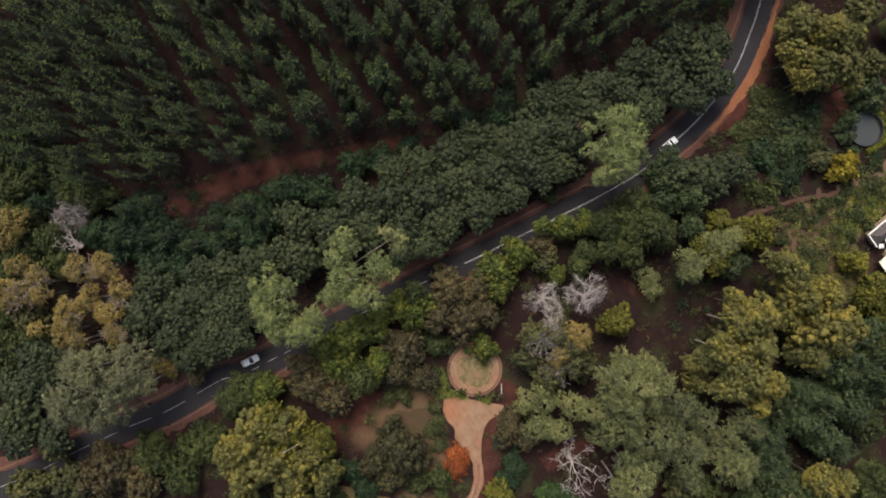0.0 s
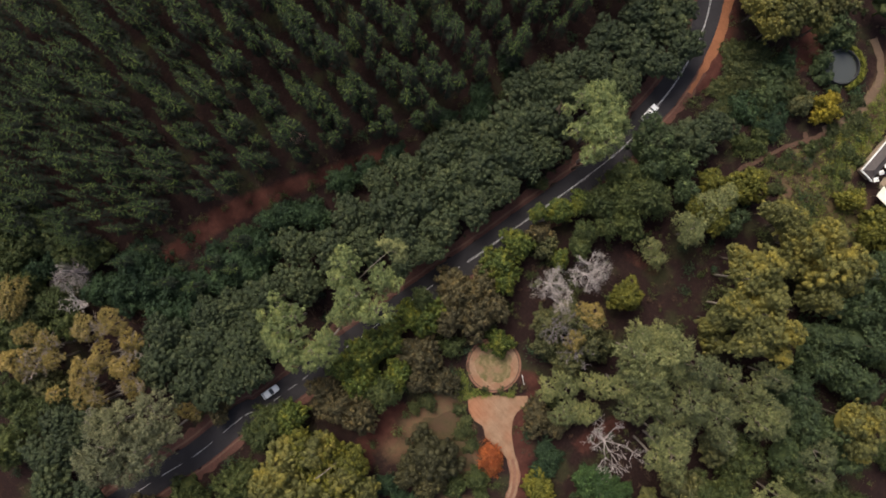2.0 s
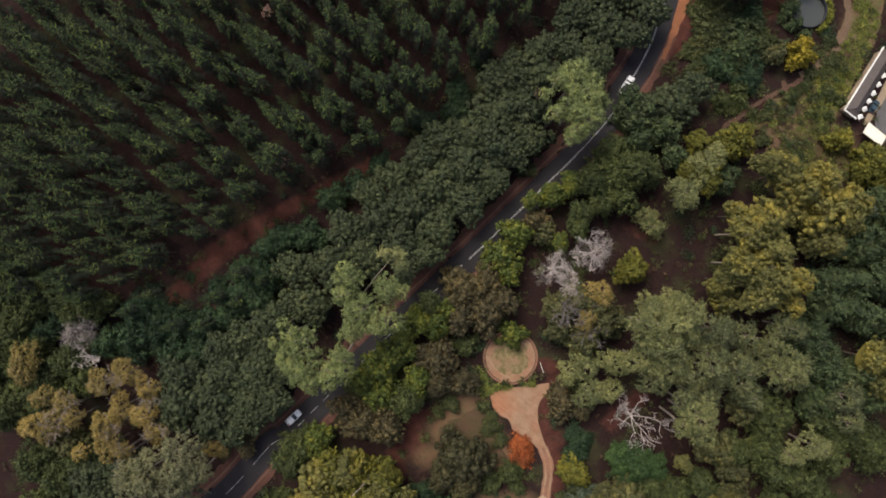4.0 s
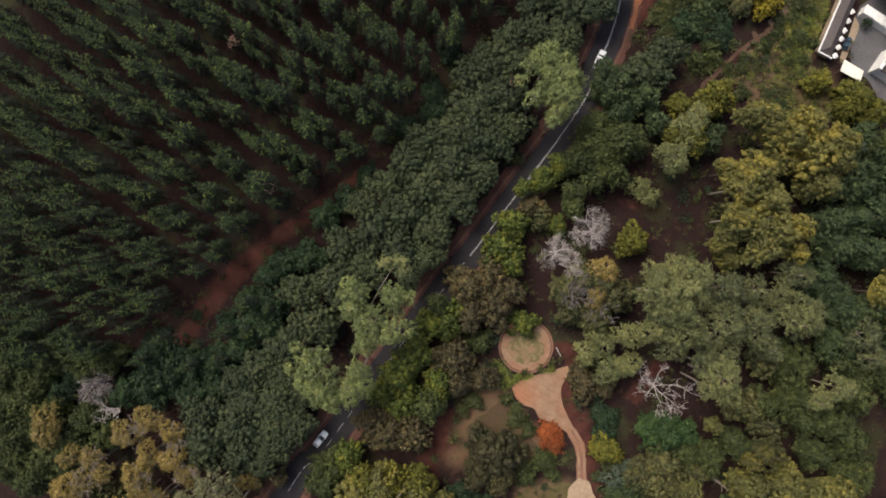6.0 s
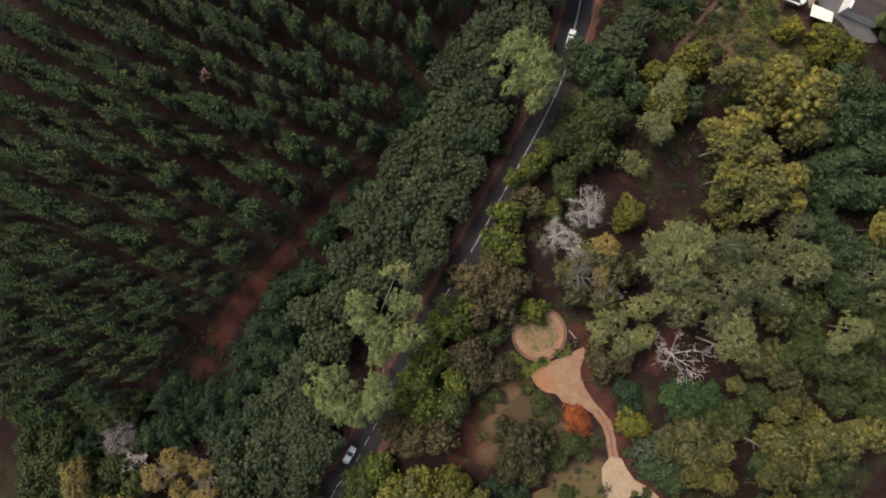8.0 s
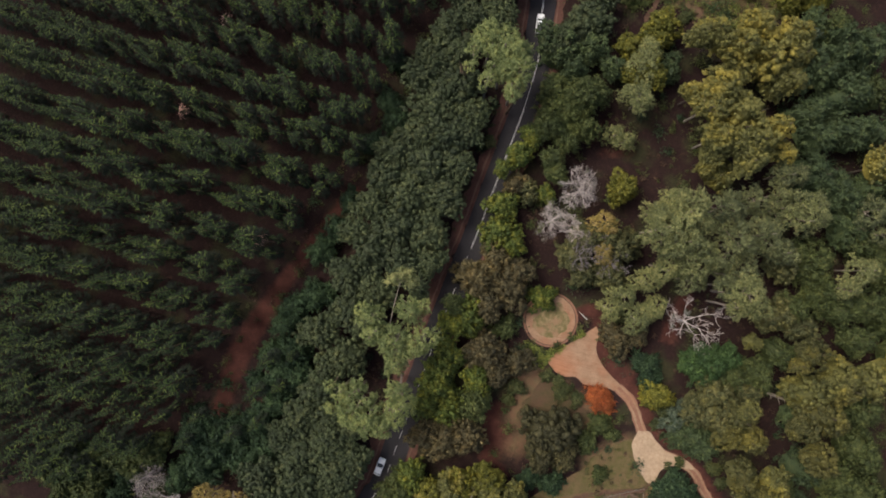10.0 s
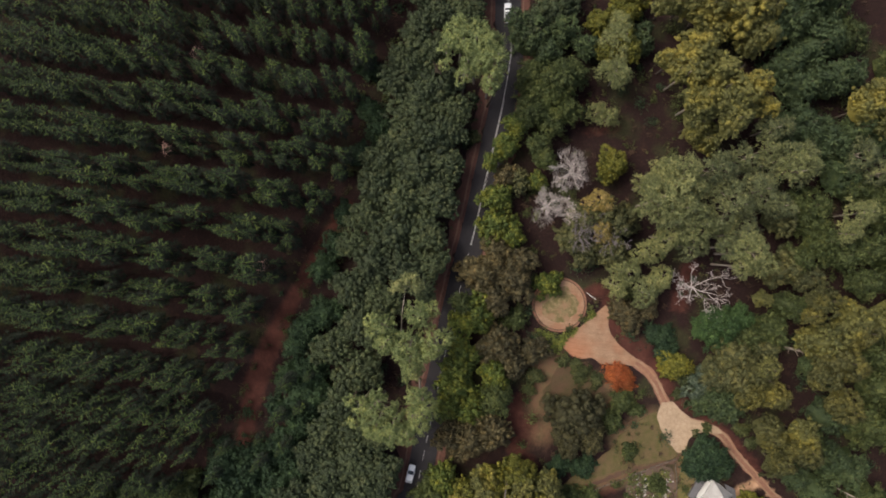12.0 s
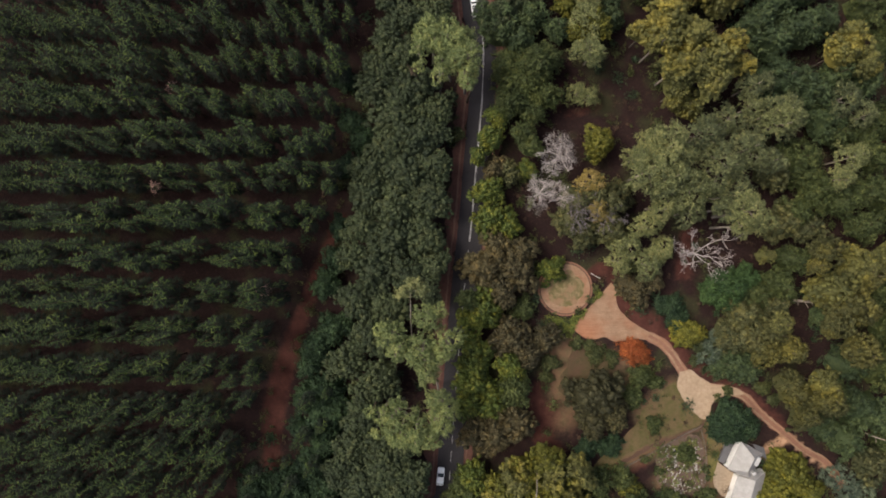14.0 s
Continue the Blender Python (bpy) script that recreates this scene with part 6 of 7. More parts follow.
tree("yelgum", 32.1, -52.4, 4.4, 12.0)
tree("dark", 18.6, 61.3, 6.0, 10.0)
tree("dark", 20.4, 68.2, 4.5, 9.0)
tree("dark", 13.7, 55.9, 4.8, 9.0)
tree("dark", -12.9, 61.4, 5.2, 10.9)
tree("dark", -5.5, 64.6, 6.0, 11.1)
tree("dark", -7.1, 74.8, 6.2, 11.2)
tree("dark", 0.9, 73.8, 4.7, 10.7)
tree("dark", -12.4, 71.1, 5.2, 10.9)
tree("dark", -9.5, 45.4, 5.2, 10.9)
tree("dark", -14.5, 42.3, 4.7, 10.7)
tree("dark", -12.7, 50.4, 4.5, 10.6)
tree("dark", 0.6, 67.0, 4.2, 10.5)
tree("dark", -10.3, 36.6, 5.0, 10.8)
tree("dark", -7.2, 79.5, 4.2, 10.5)
tree("yelgum", -0.7, 96.7, 5.1, 16.0)
tree("yelgum", 4.7, 100.2, 5.3, 17.0)
tree("yelgum", 12.2, 100.7, 4.9, 16.0)
tree("yelgum", 5.5, 92.6, 4.2, 15.0)
tree("yelgum", 10.3, 95.1, 4.9, 16.0)
tree("yelgum", 10.9, 92.1, 3.8, 14.0)
tree("yelgum", 8.5, 104.0, 3.8, 16.0)
tree("yelgum", 17.6, 101.3, 2.7, 12.0)
tree("olive", 5.1, 112.8, 5.2, 12.0)
tree("olive", 17.4, 110.5, 4.0, 9.0)
tree("olive", 30.3, 88.9, 3.0, 6.0)
tree("deep", 21.9, 89.0, 5.5, 5.0)
tree("deep", 21.1, 107.5, 4.0, 7.0)
tree("deep", 24.8, 107.3, 3.2, 6.0)
tree("deep", 22.6, 83.3, 4.1, 5.0)
tree("teal", 19.9, 93.6, 3.6, 4.0)
tree("teal", 21.7, 78.3, 5.0, 4.0)
tree("teal", 28.9, 82.0, 4.7, 4.0)
tree("weed", 15.0, 78.2, 4.2, 2.0)
tree("weed", 13.9, 84.5, 4.7, 2.0)
tree("weed", 9.8, 86.3, 3.6, 1.6)
tree("weed", 14.1, 90.1, 4.2, 2.0)
tree("weed", 19.0, 74.1, 3.6, 2.0)
tree("weed", 18.9, 84.7, 4.2, 2.0)
tree("weed", 26.6, 90.6, 3.6, 2.0)
tree("weed", 25.2, 81.7, 4.2, 2.0)
tree("deep", 25.7, 100.6, 2.5, 4.5)
tree("deep", 29.1, 98.0, 2.2, 4.0)
tree("deep", 33.1, 98.2, 1.9, 3.0)
tree("deep", 23.7, 105.1, 1.6, 3.0)
tree("deep", 26.1, 98.4, 1.9, 3.0)
tree("yellow", 35.5, 92.2, 3.5, 6.0)
tree("yellow", 32.4, 92.4, 1.9, 5.0)
tree("yellow", 33.9, 95.4, 2.2, 5.0)
tree("yelgreen", 29.7, 59.1, 3.5, 9.0)
tree("yelgreen", 36.1, 65.8, 4.8, 10.0)
tree("yelgreen", 36.2, 62.1, 3.5, 9.0)
tree("yelgreen", 55.7, 83.2, 3.5, 6.5)
tree("yelgreen", 65.2, 83.6, 5.4, 8.5)
tree("yelgreen", 70.7, 83.0, 3.8, 8.0)
tree("yelgreen", 64.5, 80.7, 3.0, 7.0)
tree("yelgreen", 48.2, 94.6, 1.5, 1.1)
tree("yelgreen", 48.7, 90.3, 1.3, 0.9)
tree("yelgreen", 46.3, 89.4, 1.5, 1.0)
tree("yelgreen", 43.2, 92.9, 1.7, 1.1)
tree("yelgreen", 49.1, 87.7, 1.1, 0.8)
tree("yelgreen", 47.8, 97.9, 1.3, 0.9)
tree("yelgreen", 45.6, 92.3, 1.1, 0.8)
tree("yelgreen", 45.9, 96.8, 1.4, 0.9)
tree("yelgreen", 46.4, 86.8, 1.1, 0.8)
tree("pale", 33.9, 54.5, 4.9, 13.0)
tree("pale", 34.2, 47.4, 3.7, 11.0)
tree("pale", 34.0, 58.4, 3.1, 11.0)
tree("pale", 32.7, 38.2, 3.0, 6.0)
tree("yelgum", 44.0, 63.9, 4.0, 16.0)
tree("yelgum", 52.7, 63.5, 5.2, 17.0)
tree("yelgum", 56.2, 69.3, 5.0, 17.0)
tree("yelgum", 64.3, 70.2, 4.5, 16.0)
tree("yelgum", 61.0, 63.7, 5.7, 17.0)
tree("yelgum", 48.1, 64.4, 4.0, 16.0)
tree("yelgum", 66.2, 59.6, 5.3, 15.0)
tree("yelgum", 67.2, 66.1, 4.1, 15.0)
tree("yelgum", 55.5, 59.0, 4.4, 14.0)
tree("fern", 70.0, 73.0, 2.1, 9.0)
tree("green", 18.6, 43.3, 5.8, 12.0)
tree("green", 24.9, 46.1, 4.0, 10.0)
tree("green", 27.9, 72.4, 3.0, 4.0)
tree("green", 31.4, 75.6, 2.5, 3.0)
tree("green", 29.4, 77.7, 2.5, 3.0)
tree("green", 103.0, 58.7, 5.3, 9.0)
tree("green", 74.3, 76.1, 5.3, 10.0)
tree("green", 89.1, 64.7, 5.3, 10.0)
tree("weed", 38.6, 76.9, 2.2, 1.4)
tree("weed", 42.7, 79.5, 1.4, 1.0)
tree("weed", 44.9, 87.8, 1.9, 1.4)
tree("weed", 49.8, 81.8, 1.1, 0.8)
tree("weed", 36.0, 75.3, 1.7, 1.4)
tree("weed", 42.6, 98.0, 2.8, 1.8)
tree("weed", 42.6, 94.1, 2.2, 1.4)
tree("weed", 41.9, 71.6, 2.2, 1.6)
tree("weed", 40.5, 92.1, 2.2, 1.4)
tree("weed", 38.8, 101.2, 2.2, 1.6)
tree("weed", 52.0, 75.3, 1.7, 1.2)
tree("weed", 37.6, 80.2, 1.3, 0.9)
tree("weed", 41.9, 83.7, 1.1, 0.8)
tree("weed", 41.2, 87.8, 1.4, 0.9)
tree("weed", 44.9, 91.3, 1.3, 0.8)
tree("weed", 46.4, 81.6, 0.8, 0.6)
tree("weed", 38.1, 84.1, 1.0, 0.7)
tree("weed", 48.9, 89.7, 1.0, 0.7)
tree("green", -59.6, -82.9, 5.3, 10.8)
tree("green", -65.3, -77.3, 4.8, 10.6)
tree("green", -70.9, -73.6, 4.5, 10.5)
tree("green", -64.4, -70.7, 4.5, 10.5)
tree("green", -31.4, -110.7, 5.3, 10.8)
tree("green", -33.4, -101.3, 4.8, 10.6)
tree("gold", -54.8, -84.8, 3.6, 12.9)
tree("gold", -44.6, -93.0, 3.6, 12.9)
tree("gold", -47.5, -86.6, 2.9, 12.6)
tree("green", -67.2, -85.0, 5.3, 10.8)
tree("green", -57.7, -85.5, 5.3, 10.8)
tree("green", -62.0, -91.2, 5.3, 10.8)
tree("green", -49.1, -89.7, 5.3, 10.8)
tree("teal", -59.3, -70.4, 4.8, 7.7)
tree("teal", -31.5, -61.9, 4.8, 7.7)
tree("yelgum", 91.6, -9.2, 5.6, 14.0)
tree("yelgum", 97.5, -4.2, 5.3, 14.0)
tree("yelgum", 104.4, -3.1, 5.3, 14.0)
tree("yelgum", 110.0, 1.2, 4.9, 13.0)
tree("green", 106.3, 13.3, 5.8, 11.0)
tree("green", 101.1, 28.5, 5.3, 10.0)
tree("green", 111.9, 6.0, 5.3, 11.0)
tree("green", 105.1, -9.4, 5.8, 11.0)
tree("green", 108.9, -19.3, 5.8, 11.0)
tree("green", 104.1, -27.3, 5.8, 11.0)
tree("green", 92.5, -34.5, 4.8, 10.0)
tree("green", 112.7, -29.3, 5.8, 11.0)
tree("green", 105.1, -64.7, 5.3, 9.0)
tree("green", 88.9, -65.9, 4.8, 9.0)
tree("green", 81.9, -65.0, 5.8, 10.0)
tree("green", 58.4, -64.1, 5.9, 9.0)
tree("green", 47.7, -64.1, 5.9, 9.0)
tree("green", 35.6, -65.5, 5.9, 9.0)
tree("green", 69.1, -66.8, 5.9, 9.0)
tree("green", 110.6, -47.5, 6.6, 11.0)
tree("green", 110.6, 31.9, 6.6, 11.0)
tree("green", 110.6, 51.8, 6.6, 11.0)
tree("green", -75.2, -75.1, 4.5, 10.5)
tree("green", -59.2, -98.7, 5.3, 10.8)
tree("green", -53.3, -98.3, 5.3, 10.8)
tree("green", -71.0, -81.1, 4.5, 10.5)
tree("green", -66.2, -90.5, 4.8, 10.6)
tree("green", -53.5, -91.7, 4.5, 10.5)
tree("green", -39.9, -102.3, 5.3, 10.8)
tree("green", -73.7, -70.8, 4.5, 10.5)
tree("green", -64.3, -81.9, 4.5, 10.5)
tree("lush", 68.7, -9.2, 6.1, 10.0)
tree("lush", 72.2, -6.8, 4.0, 9.5)
tree("lush", 65.3, -10.8, 3.5, 8.0)
tree("deep", 73.4, 66.1, 6.0, 13.0)
tree("deep", 81.3, 60.0, 6.0, 13.0)
tree("deep", 69.5, 62.6, 4.4, 12.0)
tree("green", 40.4, 84.7, 2.2, 2.5)
tree("green", 47.1, 85.0, 2.2, 2.0)
tree("green", 46.8, 91.0, 2.5, 2.5)
tree("green", 50.6, 87.2, 1.9, 2.0)
tree("green", 41.6, 88.6, 1.9, 2.0)
tree("green", 50.8, 92.0, 1.9, 2.0)
tree("teal", 58.6, 102.3, 1.5, 3.2)
tree("deep", 78.5, 70.9, 5.2, 12.0)
tree("deep", 82.8, 62.5, 5.2, 12.0)
tree("deep", 83.9, 73.7, 5.7, 13.0)
tree("deep", 76.7, 74.4, 4.4, 12.0)
tree("deep", 90.1, 53.9, 4.7, 12.0)
tree("deep", 70.2, 75.2, 3.9, 11.0)

# ================= leafless trees =================
bare_tree(27.1, 22.0, 5.6, 13.0, "bare", 3, "leafless tree with dense pale pinkish twigs", 0.9, 4)
bare_tree(22.8, 13.5, 4.9, 12.0, "bare", 4, "leafless tree with dense pale pinkish twigs", 0.9, 4)
bare_tree(28.3, 12.6, 3.9, 12.0, "bare", 14, "leafless tree with dense pale pinkish twigs", 0.9, 4)
bare_tree(60.8, -0.8, 9.3, 11.0, "bare", 5, "dead tree with thick bleached branches over bare soil", 2.2, 4)
bare_tree(-52.2, -71.2, 5.8, 10.0, "lilac", 6, "leafless tree with fine lilac grey twigs", 0.8, 4)
bare_tree(-46.6, -74.9, 4.7, 9.0, "bare", 7, "leafless tree with pale branches", 1.2, 4)
bare_tree(-41.8, -84.4, 4.8, 14.0, "pale", 20, "thinning autumn tree with bare pale twigs", 0.8, 4)
bare_tree(-37.4, -73.4, 5.3, 14.0, "pale", 21, "thinning autumn tree with bare pale twigs", 0.8, 4)
bare_tree(-29.2, -70.0, 4.3, 14.0, "pale", 22, "thinning autumn tree with bare pale twigs", 0.8, 4)
bare_tree(-31.4, -82.3, 5.6, 14.0, "pale", 23, "thinning autumn tree with bare pale twigs", 0.8, 4)
bare_tree(-23.3, -75.2, 4.8, 14.0, "pale", 24, "thinning autumn tree with bare pale twigs", 0.8, 4)
bare_tree(-40.0, -90.1, 4.3, 14.0, "pale", 25, "thinning autumn tree with bare pale twigs", 0.8, 4)
bare_tree(-24.4, -84.4, 3.8, 14.0, "pale", 26, "thinning autumn tree with bare pale twigs", 0.8, 4)
bare_tree(34.4, 10.5, 5.1, 14.5, "lilac", 30, "thinning autumn tree with bare grey twigs", 0.8, 4)
bare_tree(38.2, 7.2, 4.5, 14.5, "lilac", 31, "thinning autumn tree with bare grey twigs", 0.8, 4)
bare_tree(30.5, 7.2, 4.5, 14.5, "lilac", 32, "thinning autumn tree with bare grey twigs", 0.8, 4)


def leaning_gum():
    """A gum tree whose one long pale stem leans out over the others and ends in a sparse tuft."""
    ob = tagged(new("gum_tree"), "gum tree with one long bare pale stem and sparse top", "gum tree", "gum trees in the wood")
    stem = [(-5.9, -22.2, 0), (-6.9, -20.3, 13), (-7.1, -14.8, 17), (-6.9, -8.6, 21)]
    v, f = tube(stem, [0.24, 0.15, 0.10, 0.05], 7)
    child("trunk", mesh_np("trunk", np.array([q[:] for q in v]), f, BARK["pale"]), ob)
    rng = np.random.default_rng(9)
    for dx, dy, r in ((0.2, 1.0, 2.0), (2.4, 0.2, 2.0), (-1.7, -0.2, 1.8), (1.2, 1.8, 1.6)):
        cv, cf, _, cc = crown_arrays(rng, r, 21.9, 0.6, 0.24, 0.7, 0.5, 1.8, 0.05, 0.5)
        child("crown", mesh_np("crown", cv + np.array([stem[3][0] + dx, stem[3][1] + dy, 0]), cf, LEAF["pale"], cc), ob)
        bv, bf = tube([stem[3], (stem[3][0] + dx, stem[3][1] + dy, 20.9)], [0.05, 0.02], 4)
        child("branch", mesh_np("branch", np.array([q[:] for q in bv]), bf, BARK["pale"]), ob)


leaning_gum()


def fallen_trunk(points, radii, stubs, seed, label, name="fallen_trunk"):
    """A bleached trunk lying or leaning in the wood, with the stumps of its limbs."""
    ob = tagged(new(name), label, "dead tree", "dead trees")
    rng = random.Random(seed)
    v, f = tube(points, radii, 7)
    child("trunk", mesh_np("trunk", np.array([q[:] for q in v]), f, BARK["pale"]), ob)
    a, b = Vector(points[0]), Vector(points[-1])
    for k in range(stubs):
        p = a.lerp(b, 0.15 + 0.7 * k / max(1, stubs - 1))
        e = p + Vector((rng.uniform(-0.8, 1.2), rng.choice((-1, 1)) * rng.uniform(0.8, 2.2), rng.uniform(0.2, 0.9)))
        v, f = tube([p, p.lerp(e, 0.6) + Vector((0, 0, 0.15)), e], [0.13, 0.08, 0.03], 5)
        child("branch", mesh_np("branch", np.array([q[:] for q in v]), f, BARK["pale"]), ob)


fallen_trunk([(86.0, -12.2, 0.25), (89.5, -12.5, 0.9), (93.5, -12.8, 1.3), (97.0, -13.2, 1.6)], [0.40, 0.34, 0.26, 0.14], 6, 3, "bleached fallen trunk lying across the dark gap")
fallen_trunk([(100.6, -43.6, 0.1), (104.0, -44.8, 3.6), (108.6, -46.2, 7.0)], [0.22, 0.16, 0.08], 3, 4, "thin pale trunk leaning over bare soil")
fallen_trunk([(23.2, -51.0, 0.0), (22.0, -53.0, 9.0), (21.0, -55.2, 14.4)], [0.26, 0.20, 0.09], 3, 5, "pale dead stem standing among yellow-green trees", "dead_tree")


# ================= hedge, garden, small things =================
def hedge(line, width, tall, kind, label):
    """A clipped but uneven hedge along a line."""
    rng = np.random.default_rng(400)
    vs, fs, cs, o = [], [], [], 0
    for p in smooth_line(line, 0.8):
        v, f, _, cl = crown_arrays(rng, width / 2 * rng.uniform(0.9, 1.15), tall * rng.uniform(0.85, 1.1), 0.5, 0.24, 0.9, 0.4, 1.4, 0.0, 0.4)
        vs.append(v + np.array([p.x, p.y, 0])), fs.append(f + o), cs.append(cl)
        o += len(v)
    v = np.concatenate(vs)
    v[:, 2] = np.maximum(v[:, 2], 0.02)
    ob = tagged(new("hedge"), label, "hedge")
    child("leaves", mesh_np("leaves", v, np.concatenate(fs), LEAF[kind], np.concatenate(cs)), ob)
    tv, tf = join([tube([(p.x, p.y, -0.05), (p.x + 0.1, p.y, tall * 0.6)], [0.06, 0.03], 5) for p in smooth_line(line, 1.2)])
    child("stems", mesh_np("stems", np.array([q[:] for q in tv]), tf, BARK["brown"]), ob)


hedge(HEDGE, 1.9, 1.9, "hedge", "curved yellow-green hedge round the reservoir")


def in_shape(x, y, shape):
    """Is the point inside the closed outline?"""
    hit, k = False, len(shape) - 1
    for i in range(len(shape)):
        (ax, ay), (bx, by) = shape[i], shape[k]
        if (ay > y) != (by > y) and x < (bx - ax) * (y - ay) / (by - ay) + ax:
            hit = not hit
        k = i
    return hit


def stone_mesh(seed):
    rng = random.Random(seed)
    bm = bmesh.new()
    bmesh.ops.create_icosphere(bm, subdivisions=2, radius=0.5)
    for v in bm.verts:
        v.co *= rng.uniform(0.75, 1.1)
        v.co.z *= 0.6
    me = bpy.data.meshes.new("garden_stone")
    bm.to_mesh(me)
    bm.free()
    me.materials.append(MAT_STONE)
    return me


def build_garden():
    rng = random.Random(91)
    stones = [stone_mesh(s) for s in range(5)]
    lo = Vector((min(p[0] for p in GARDEN), min(p[1] for p in GARDEN)))
    hi = Vector((max(p[0] for p in GARDEN), max(p[1] for p in GARDEN)))
    n = 0
    while n < 150:
        x, y = rng.uniform(lo.x, hi.x), rng.uniform(lo.y, hi.y)
        if in_shape(x, y, GARDEN) and noise.noise((x * 0.35, y * 0.35, 5)) > -0.15:
            ob = tagged(new("garden_stone", rng.choice(stones)), "pale stone lying in the garden bed", "stone", "garden stones")
            s = rng.choice((0.18, 0.25, 0.35, 0.55))
            ob.matrix_basis = pose(x, y, 0.08 * s, 0, 0, rng.uniform(0, 360)) @ Matrix.Diagonal((s * rng.uniform(0.8, 1.5), s, s, 1))
            n += 1
    for k in range(34):
        x, y = rng.uniform(lo.x + 3, hi.x), rng.uniform(lo.y, hi.y - 3)
        if in_shape(x, y, GARDEN):
            ob = part("plank", box(rng.uniform(1.2, 2.8), 0.22, 0.08, bevel=0.01), rng.choice((MAT_TIMBER, MAT_STONE)), None)
            ob.matrix_basis = pose(x, y, 0.0, 0, 0, rng.choice((10, 18, 95, 105, 60)))
            tagged(ob, "weathered plank lying in the garden", "plank", "garden planks")


build_garden()
for px, py, r, tall in GARDEN_BUSHES:
    tree("green", px, py, r, tall)


def fence(line, label, high=0.9):
    ob = tagged(new("fence"), label, "fence")
    pts = smooth_line(line, 1.8)
    for p in pts:
        part("post", box(0.11, 0.11, high, (p.x, p.y, -0.02), 0.01, random.uniform(0, 40)), MAT_TIMBER, ob)
    for a, b in zip(pts[:-1], pts[1:]):
        for z in (high * 0.45, high * 0.85):
            v, f = tube([(a.x, a.y, z), (b.x, b.y, z)], [0.045, 0.045], 5)
            child("rail", mesh_of("rail", v, f, MAT_TIMBER), ob)


fence(GARDEN_EDGE, "low weathered timber fence along the garden")
fence(FENCE, "low weathered timber fence beside the lawn strip")


def build_pole():
    a, b = Vector((*POLE[0], 0.95)), Vector((*POLE[1], 0.95))
    ob = tagged(new("barrier"), "white barrier pole on two posts near the round lawn", "barrier")
    v, f = tube([a, b], [0.06, 0.06], 6)
    child("boom", mesh_of("boom", v, f, MAT_WHITE), ob)
    for p in (a, b):
        part("post", box(0.14, 0.14, 1.0, (p.x, p.y, -0.02), 0.01), MAT_TIMBER, ob)


build_pole()


# ================= undergrowth =================
def undergrowth(name, kind, count, seed, label, low=0.2, big=1.0, area=((-60, -118), (118, -118), (118, 118), (-60, 118))):
    rng = np.random.default_rng(seed)
    cs, ns, ss = [], [], []
    road = np.array([p[:] for p in smooth_line(ROAD, 3.0)])
    wide, deep = [(min(q), max(q)) for q in zip(*area)]
    n = 0
    while n < count:
        x, y = rng.uniform(*wide), rng.uniform(*deep)
        if not in_shape(x, y, area):
            continue
        if math.hypot(x, y) > 122 or noise.noise((x * 0.06, y * 0.06, seed)) < low - rng.uniform(0, 0.5):
            continue
        n += 1
        if inside_pines(x + 4, y) or np.min(np.hypot(road[:, 0] - x, road[:, 1] - y)) < 5.4 + rng.normal(0, 0.4):
            continue
        if in_shape(x, y, CLEARING) and rng.uniform() < 0.85:
            continue
        if any(in_shape(x, y, q) for q in (DRIVE, YARD, COURT, LONG_ROOF, CREAM_ROOF, BIG_ROOF, GABLE_HOUSE, COTTAGE_MAIN, COTTAGE_WING)):
            continue
        if any(math.hypot(x - q[0], y - q[1]) < q[2] + 0.3 for q in (GREEN_ROUND, POND)):
            continue
        if float(np.min(far_from_line(np.array([[x, y]]), DRIVE_TRACK))) < 2.3 or float(np.min(far_from_line(np.array([[x, y]]), FOOTPATH))) < 1.2 or float(np.min(far_from_line(np.array([[x, y]]), FOOTPATH_POND))) < 1.5:
            continue
        r = rng.uniform(0.3, 1.0) * big
        k = int(10 + 22 * r * big)
        d = rng.normal(size=(k, 3)) * np.array([0.5, 0.5, 0.35]) * r
        cs.append(np.array([x, y, 0.1 * big]) + np.abs(d) * np.array([0, 0, 1]) + d * np.array([1, 1, 0]))
        nn = rng.normal(size=(k, 3)) * 0.6 + np.array([0, 0, 1])
        ns.append(nn / np.linalg.norm(nn, axis=1)[:, None])
        ss.append(rng.uniform(0.13, 0.28, k) * (0.7 + 0.3 * big))
    s = np.concatenate(ss)
    shade = np.repeat(np.concatenate([np.full(len(q), rng.uniform()) for q in ss]), 4)
    v, f = facets(rng, np.concatenate(cs), np.concatenate(ns), s * 1.8, s)
    tagged(new(name, mesh_np(name, v, f, LEAF[kind], shade)), label, "undergrowth", kind="stuff")


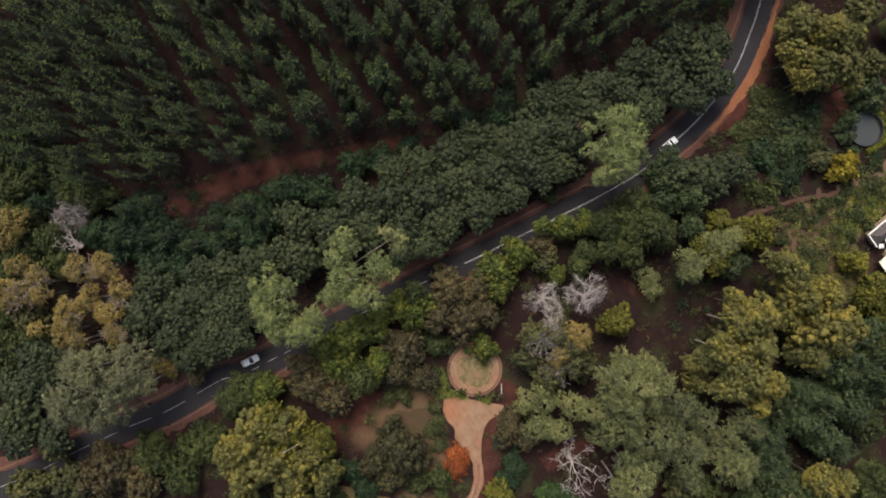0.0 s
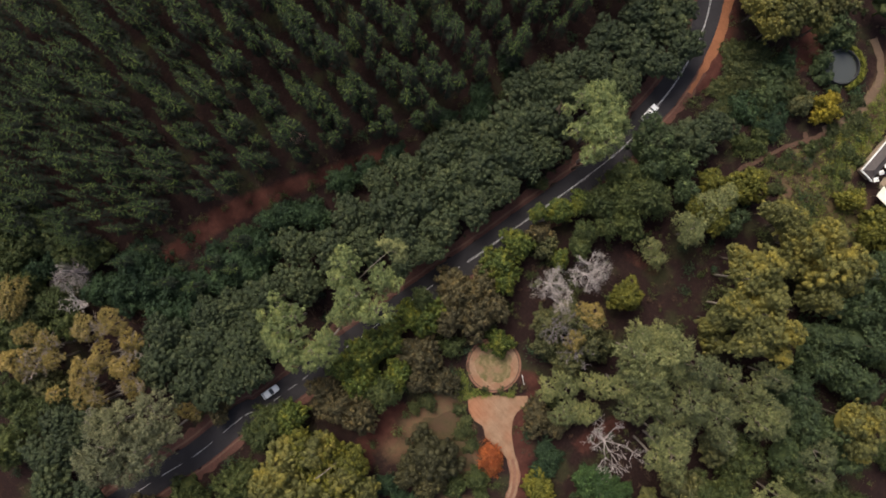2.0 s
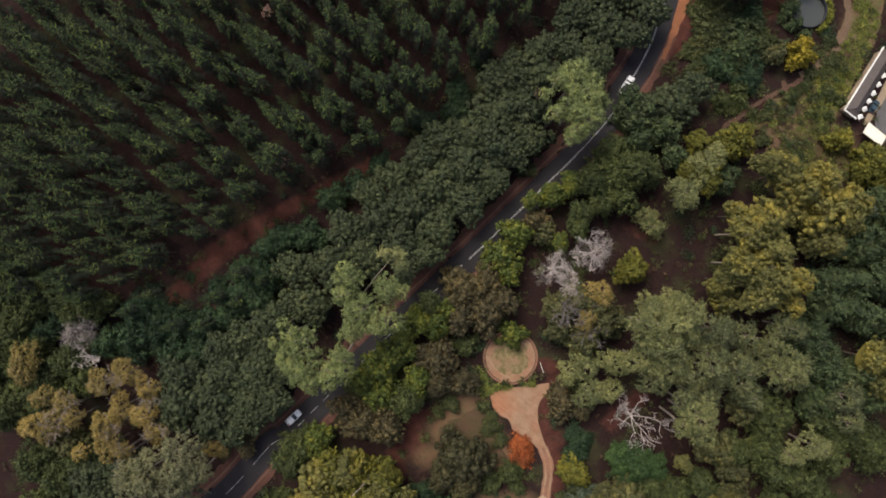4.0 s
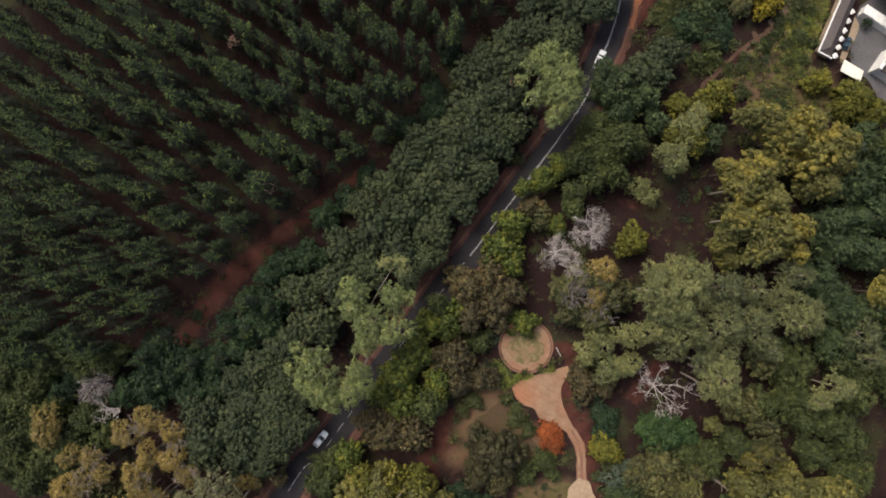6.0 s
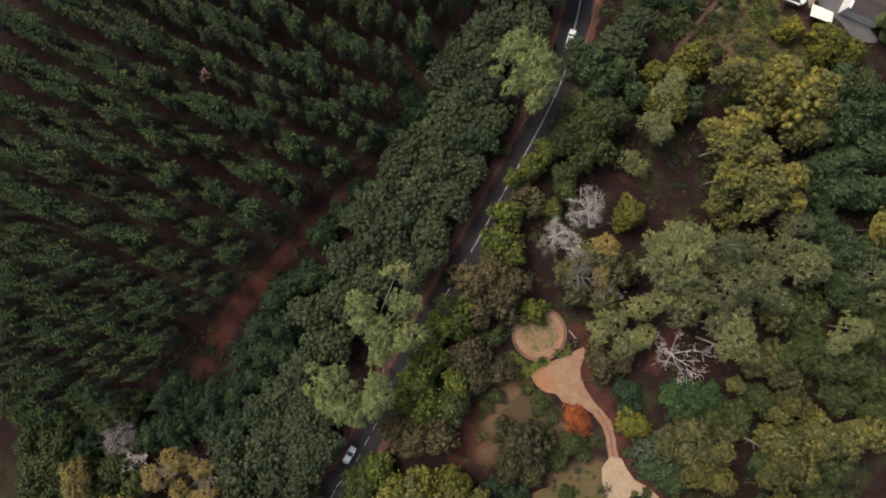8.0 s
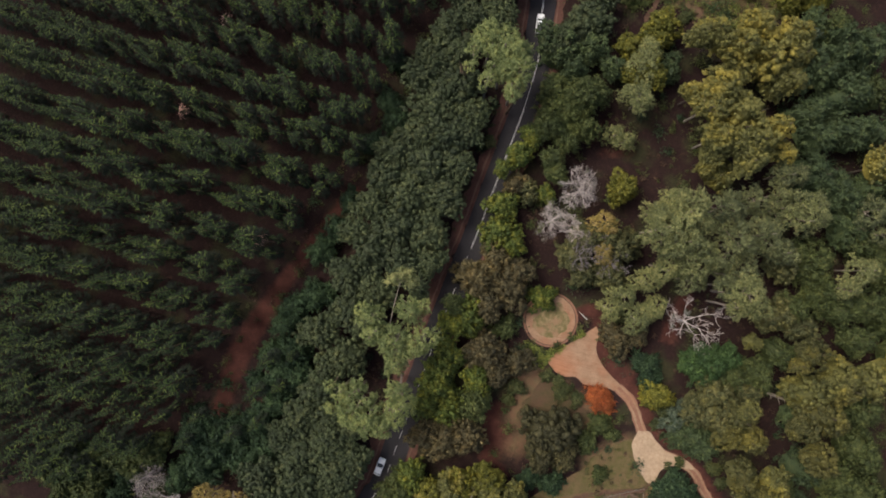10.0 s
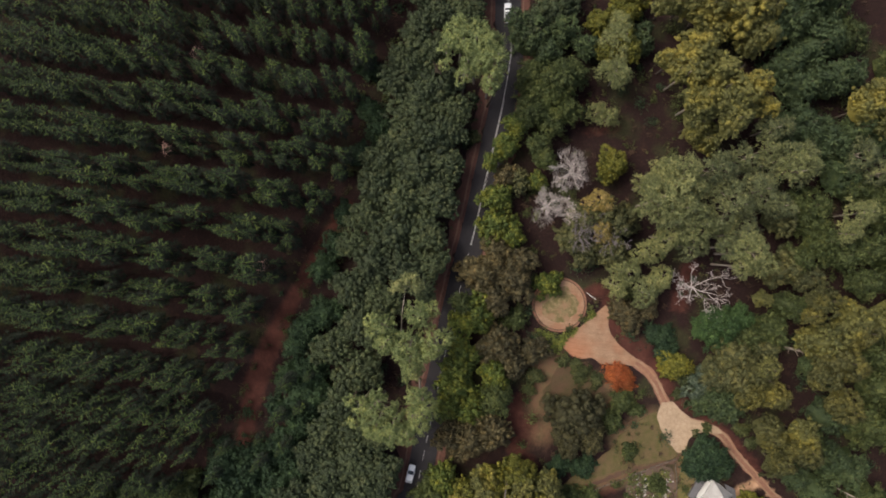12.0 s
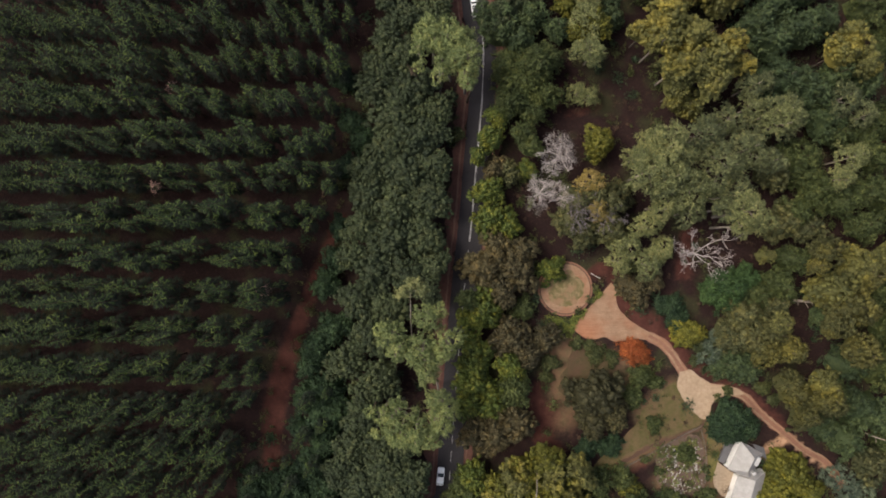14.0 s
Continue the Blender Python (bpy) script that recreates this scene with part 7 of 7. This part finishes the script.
undergrowth("undergrowth", "weed", 1900, 7, "low green weeds and seedlings on the forest floor")
undergrowth("dry_brush", "litter", 1500, 8, "dry reddish brush and fallen twigs on the soil", 0.1)
undergrowth("thicket", "green", 380, 9, "waist-high dark green thicket between the trees", 0.25, 2.2)
undergrowth("thicket", "teal", 300, 10, "waist-high dark green thicket between the trees", 0.3, 2.2)

undergrowth("meadow", "meadow", 430, 11, "long green grass and weeds on the slope by the reservoir", -0.6, 1.0, MEADOW)
undergrowth("scrub", "meadow", 200, 15, "low green scrub on the reddish slope", -0.3, 1.0, SCRUB)
undergrowth("scrub", "green", 34, 16, "knee-high green scrub on the reddish slope", -0.3, 1.8, SCRUB)
undergrowth("scrub", "litter", 160, 17, "dry brown scrub on the reddish slope", -0.3, 1.0, SCRUB)
undergrowth("garden_weeds", "meadow", 150, 13, "weeds and low flowers between the garden stones", -0.6, 0.6, GARDEN)
undergrowth("fallen_leaves", "orange", 130, 14, "fallen orange leaves round the autumn shrub", -0.6, 0.7, FALLEN)
undergrowth("meadow", "meadow", 260, 12, "grass and low weeds beside the sandy turning place", -0.6, 0.8, GRASS_STRIP)


# ================= woods further off =================
def far_woods():
    rng = np.random.default_rng(31)
    vs, fs, o = [], [], 0
    for k in range(130):
        a, q = rng.uniform(-2.0, 1.85), rng.uniform(119, 165)
        x, y = q * math.cos(a), q * math.sin(a)
        if abs(x) < 9 and y < 0 or -12 < x < 10 and y > 0:
            continue
        v, f, _, _ = crown_arrays(rng, rng.uniform(3.5, 6), rng.uniform(9, 17), 2.0, 1.0, 0.9, 0.6, 1.3, 0.0, 0.3)
        vs.append(v + np.array([x, y, 0])), fs.append(f + o)
        o += len(v)
        tv, tf = tube([(x, y, -0.1), (x, y, 8)], [0.3, 0.15], 5)
        vs.append(np.array([q[:] for q in tv])), fs.append(np.array(tf) + o)
        o += len(tv)
    tagged(new("far_woods", mesh_np("far_woods", np.concatenate(vs), np.concatenate(fs), LEAF["green"], np.full(o, 0.5))), "mixed green woods further off", "woods", kind="stuff")


far_woods()
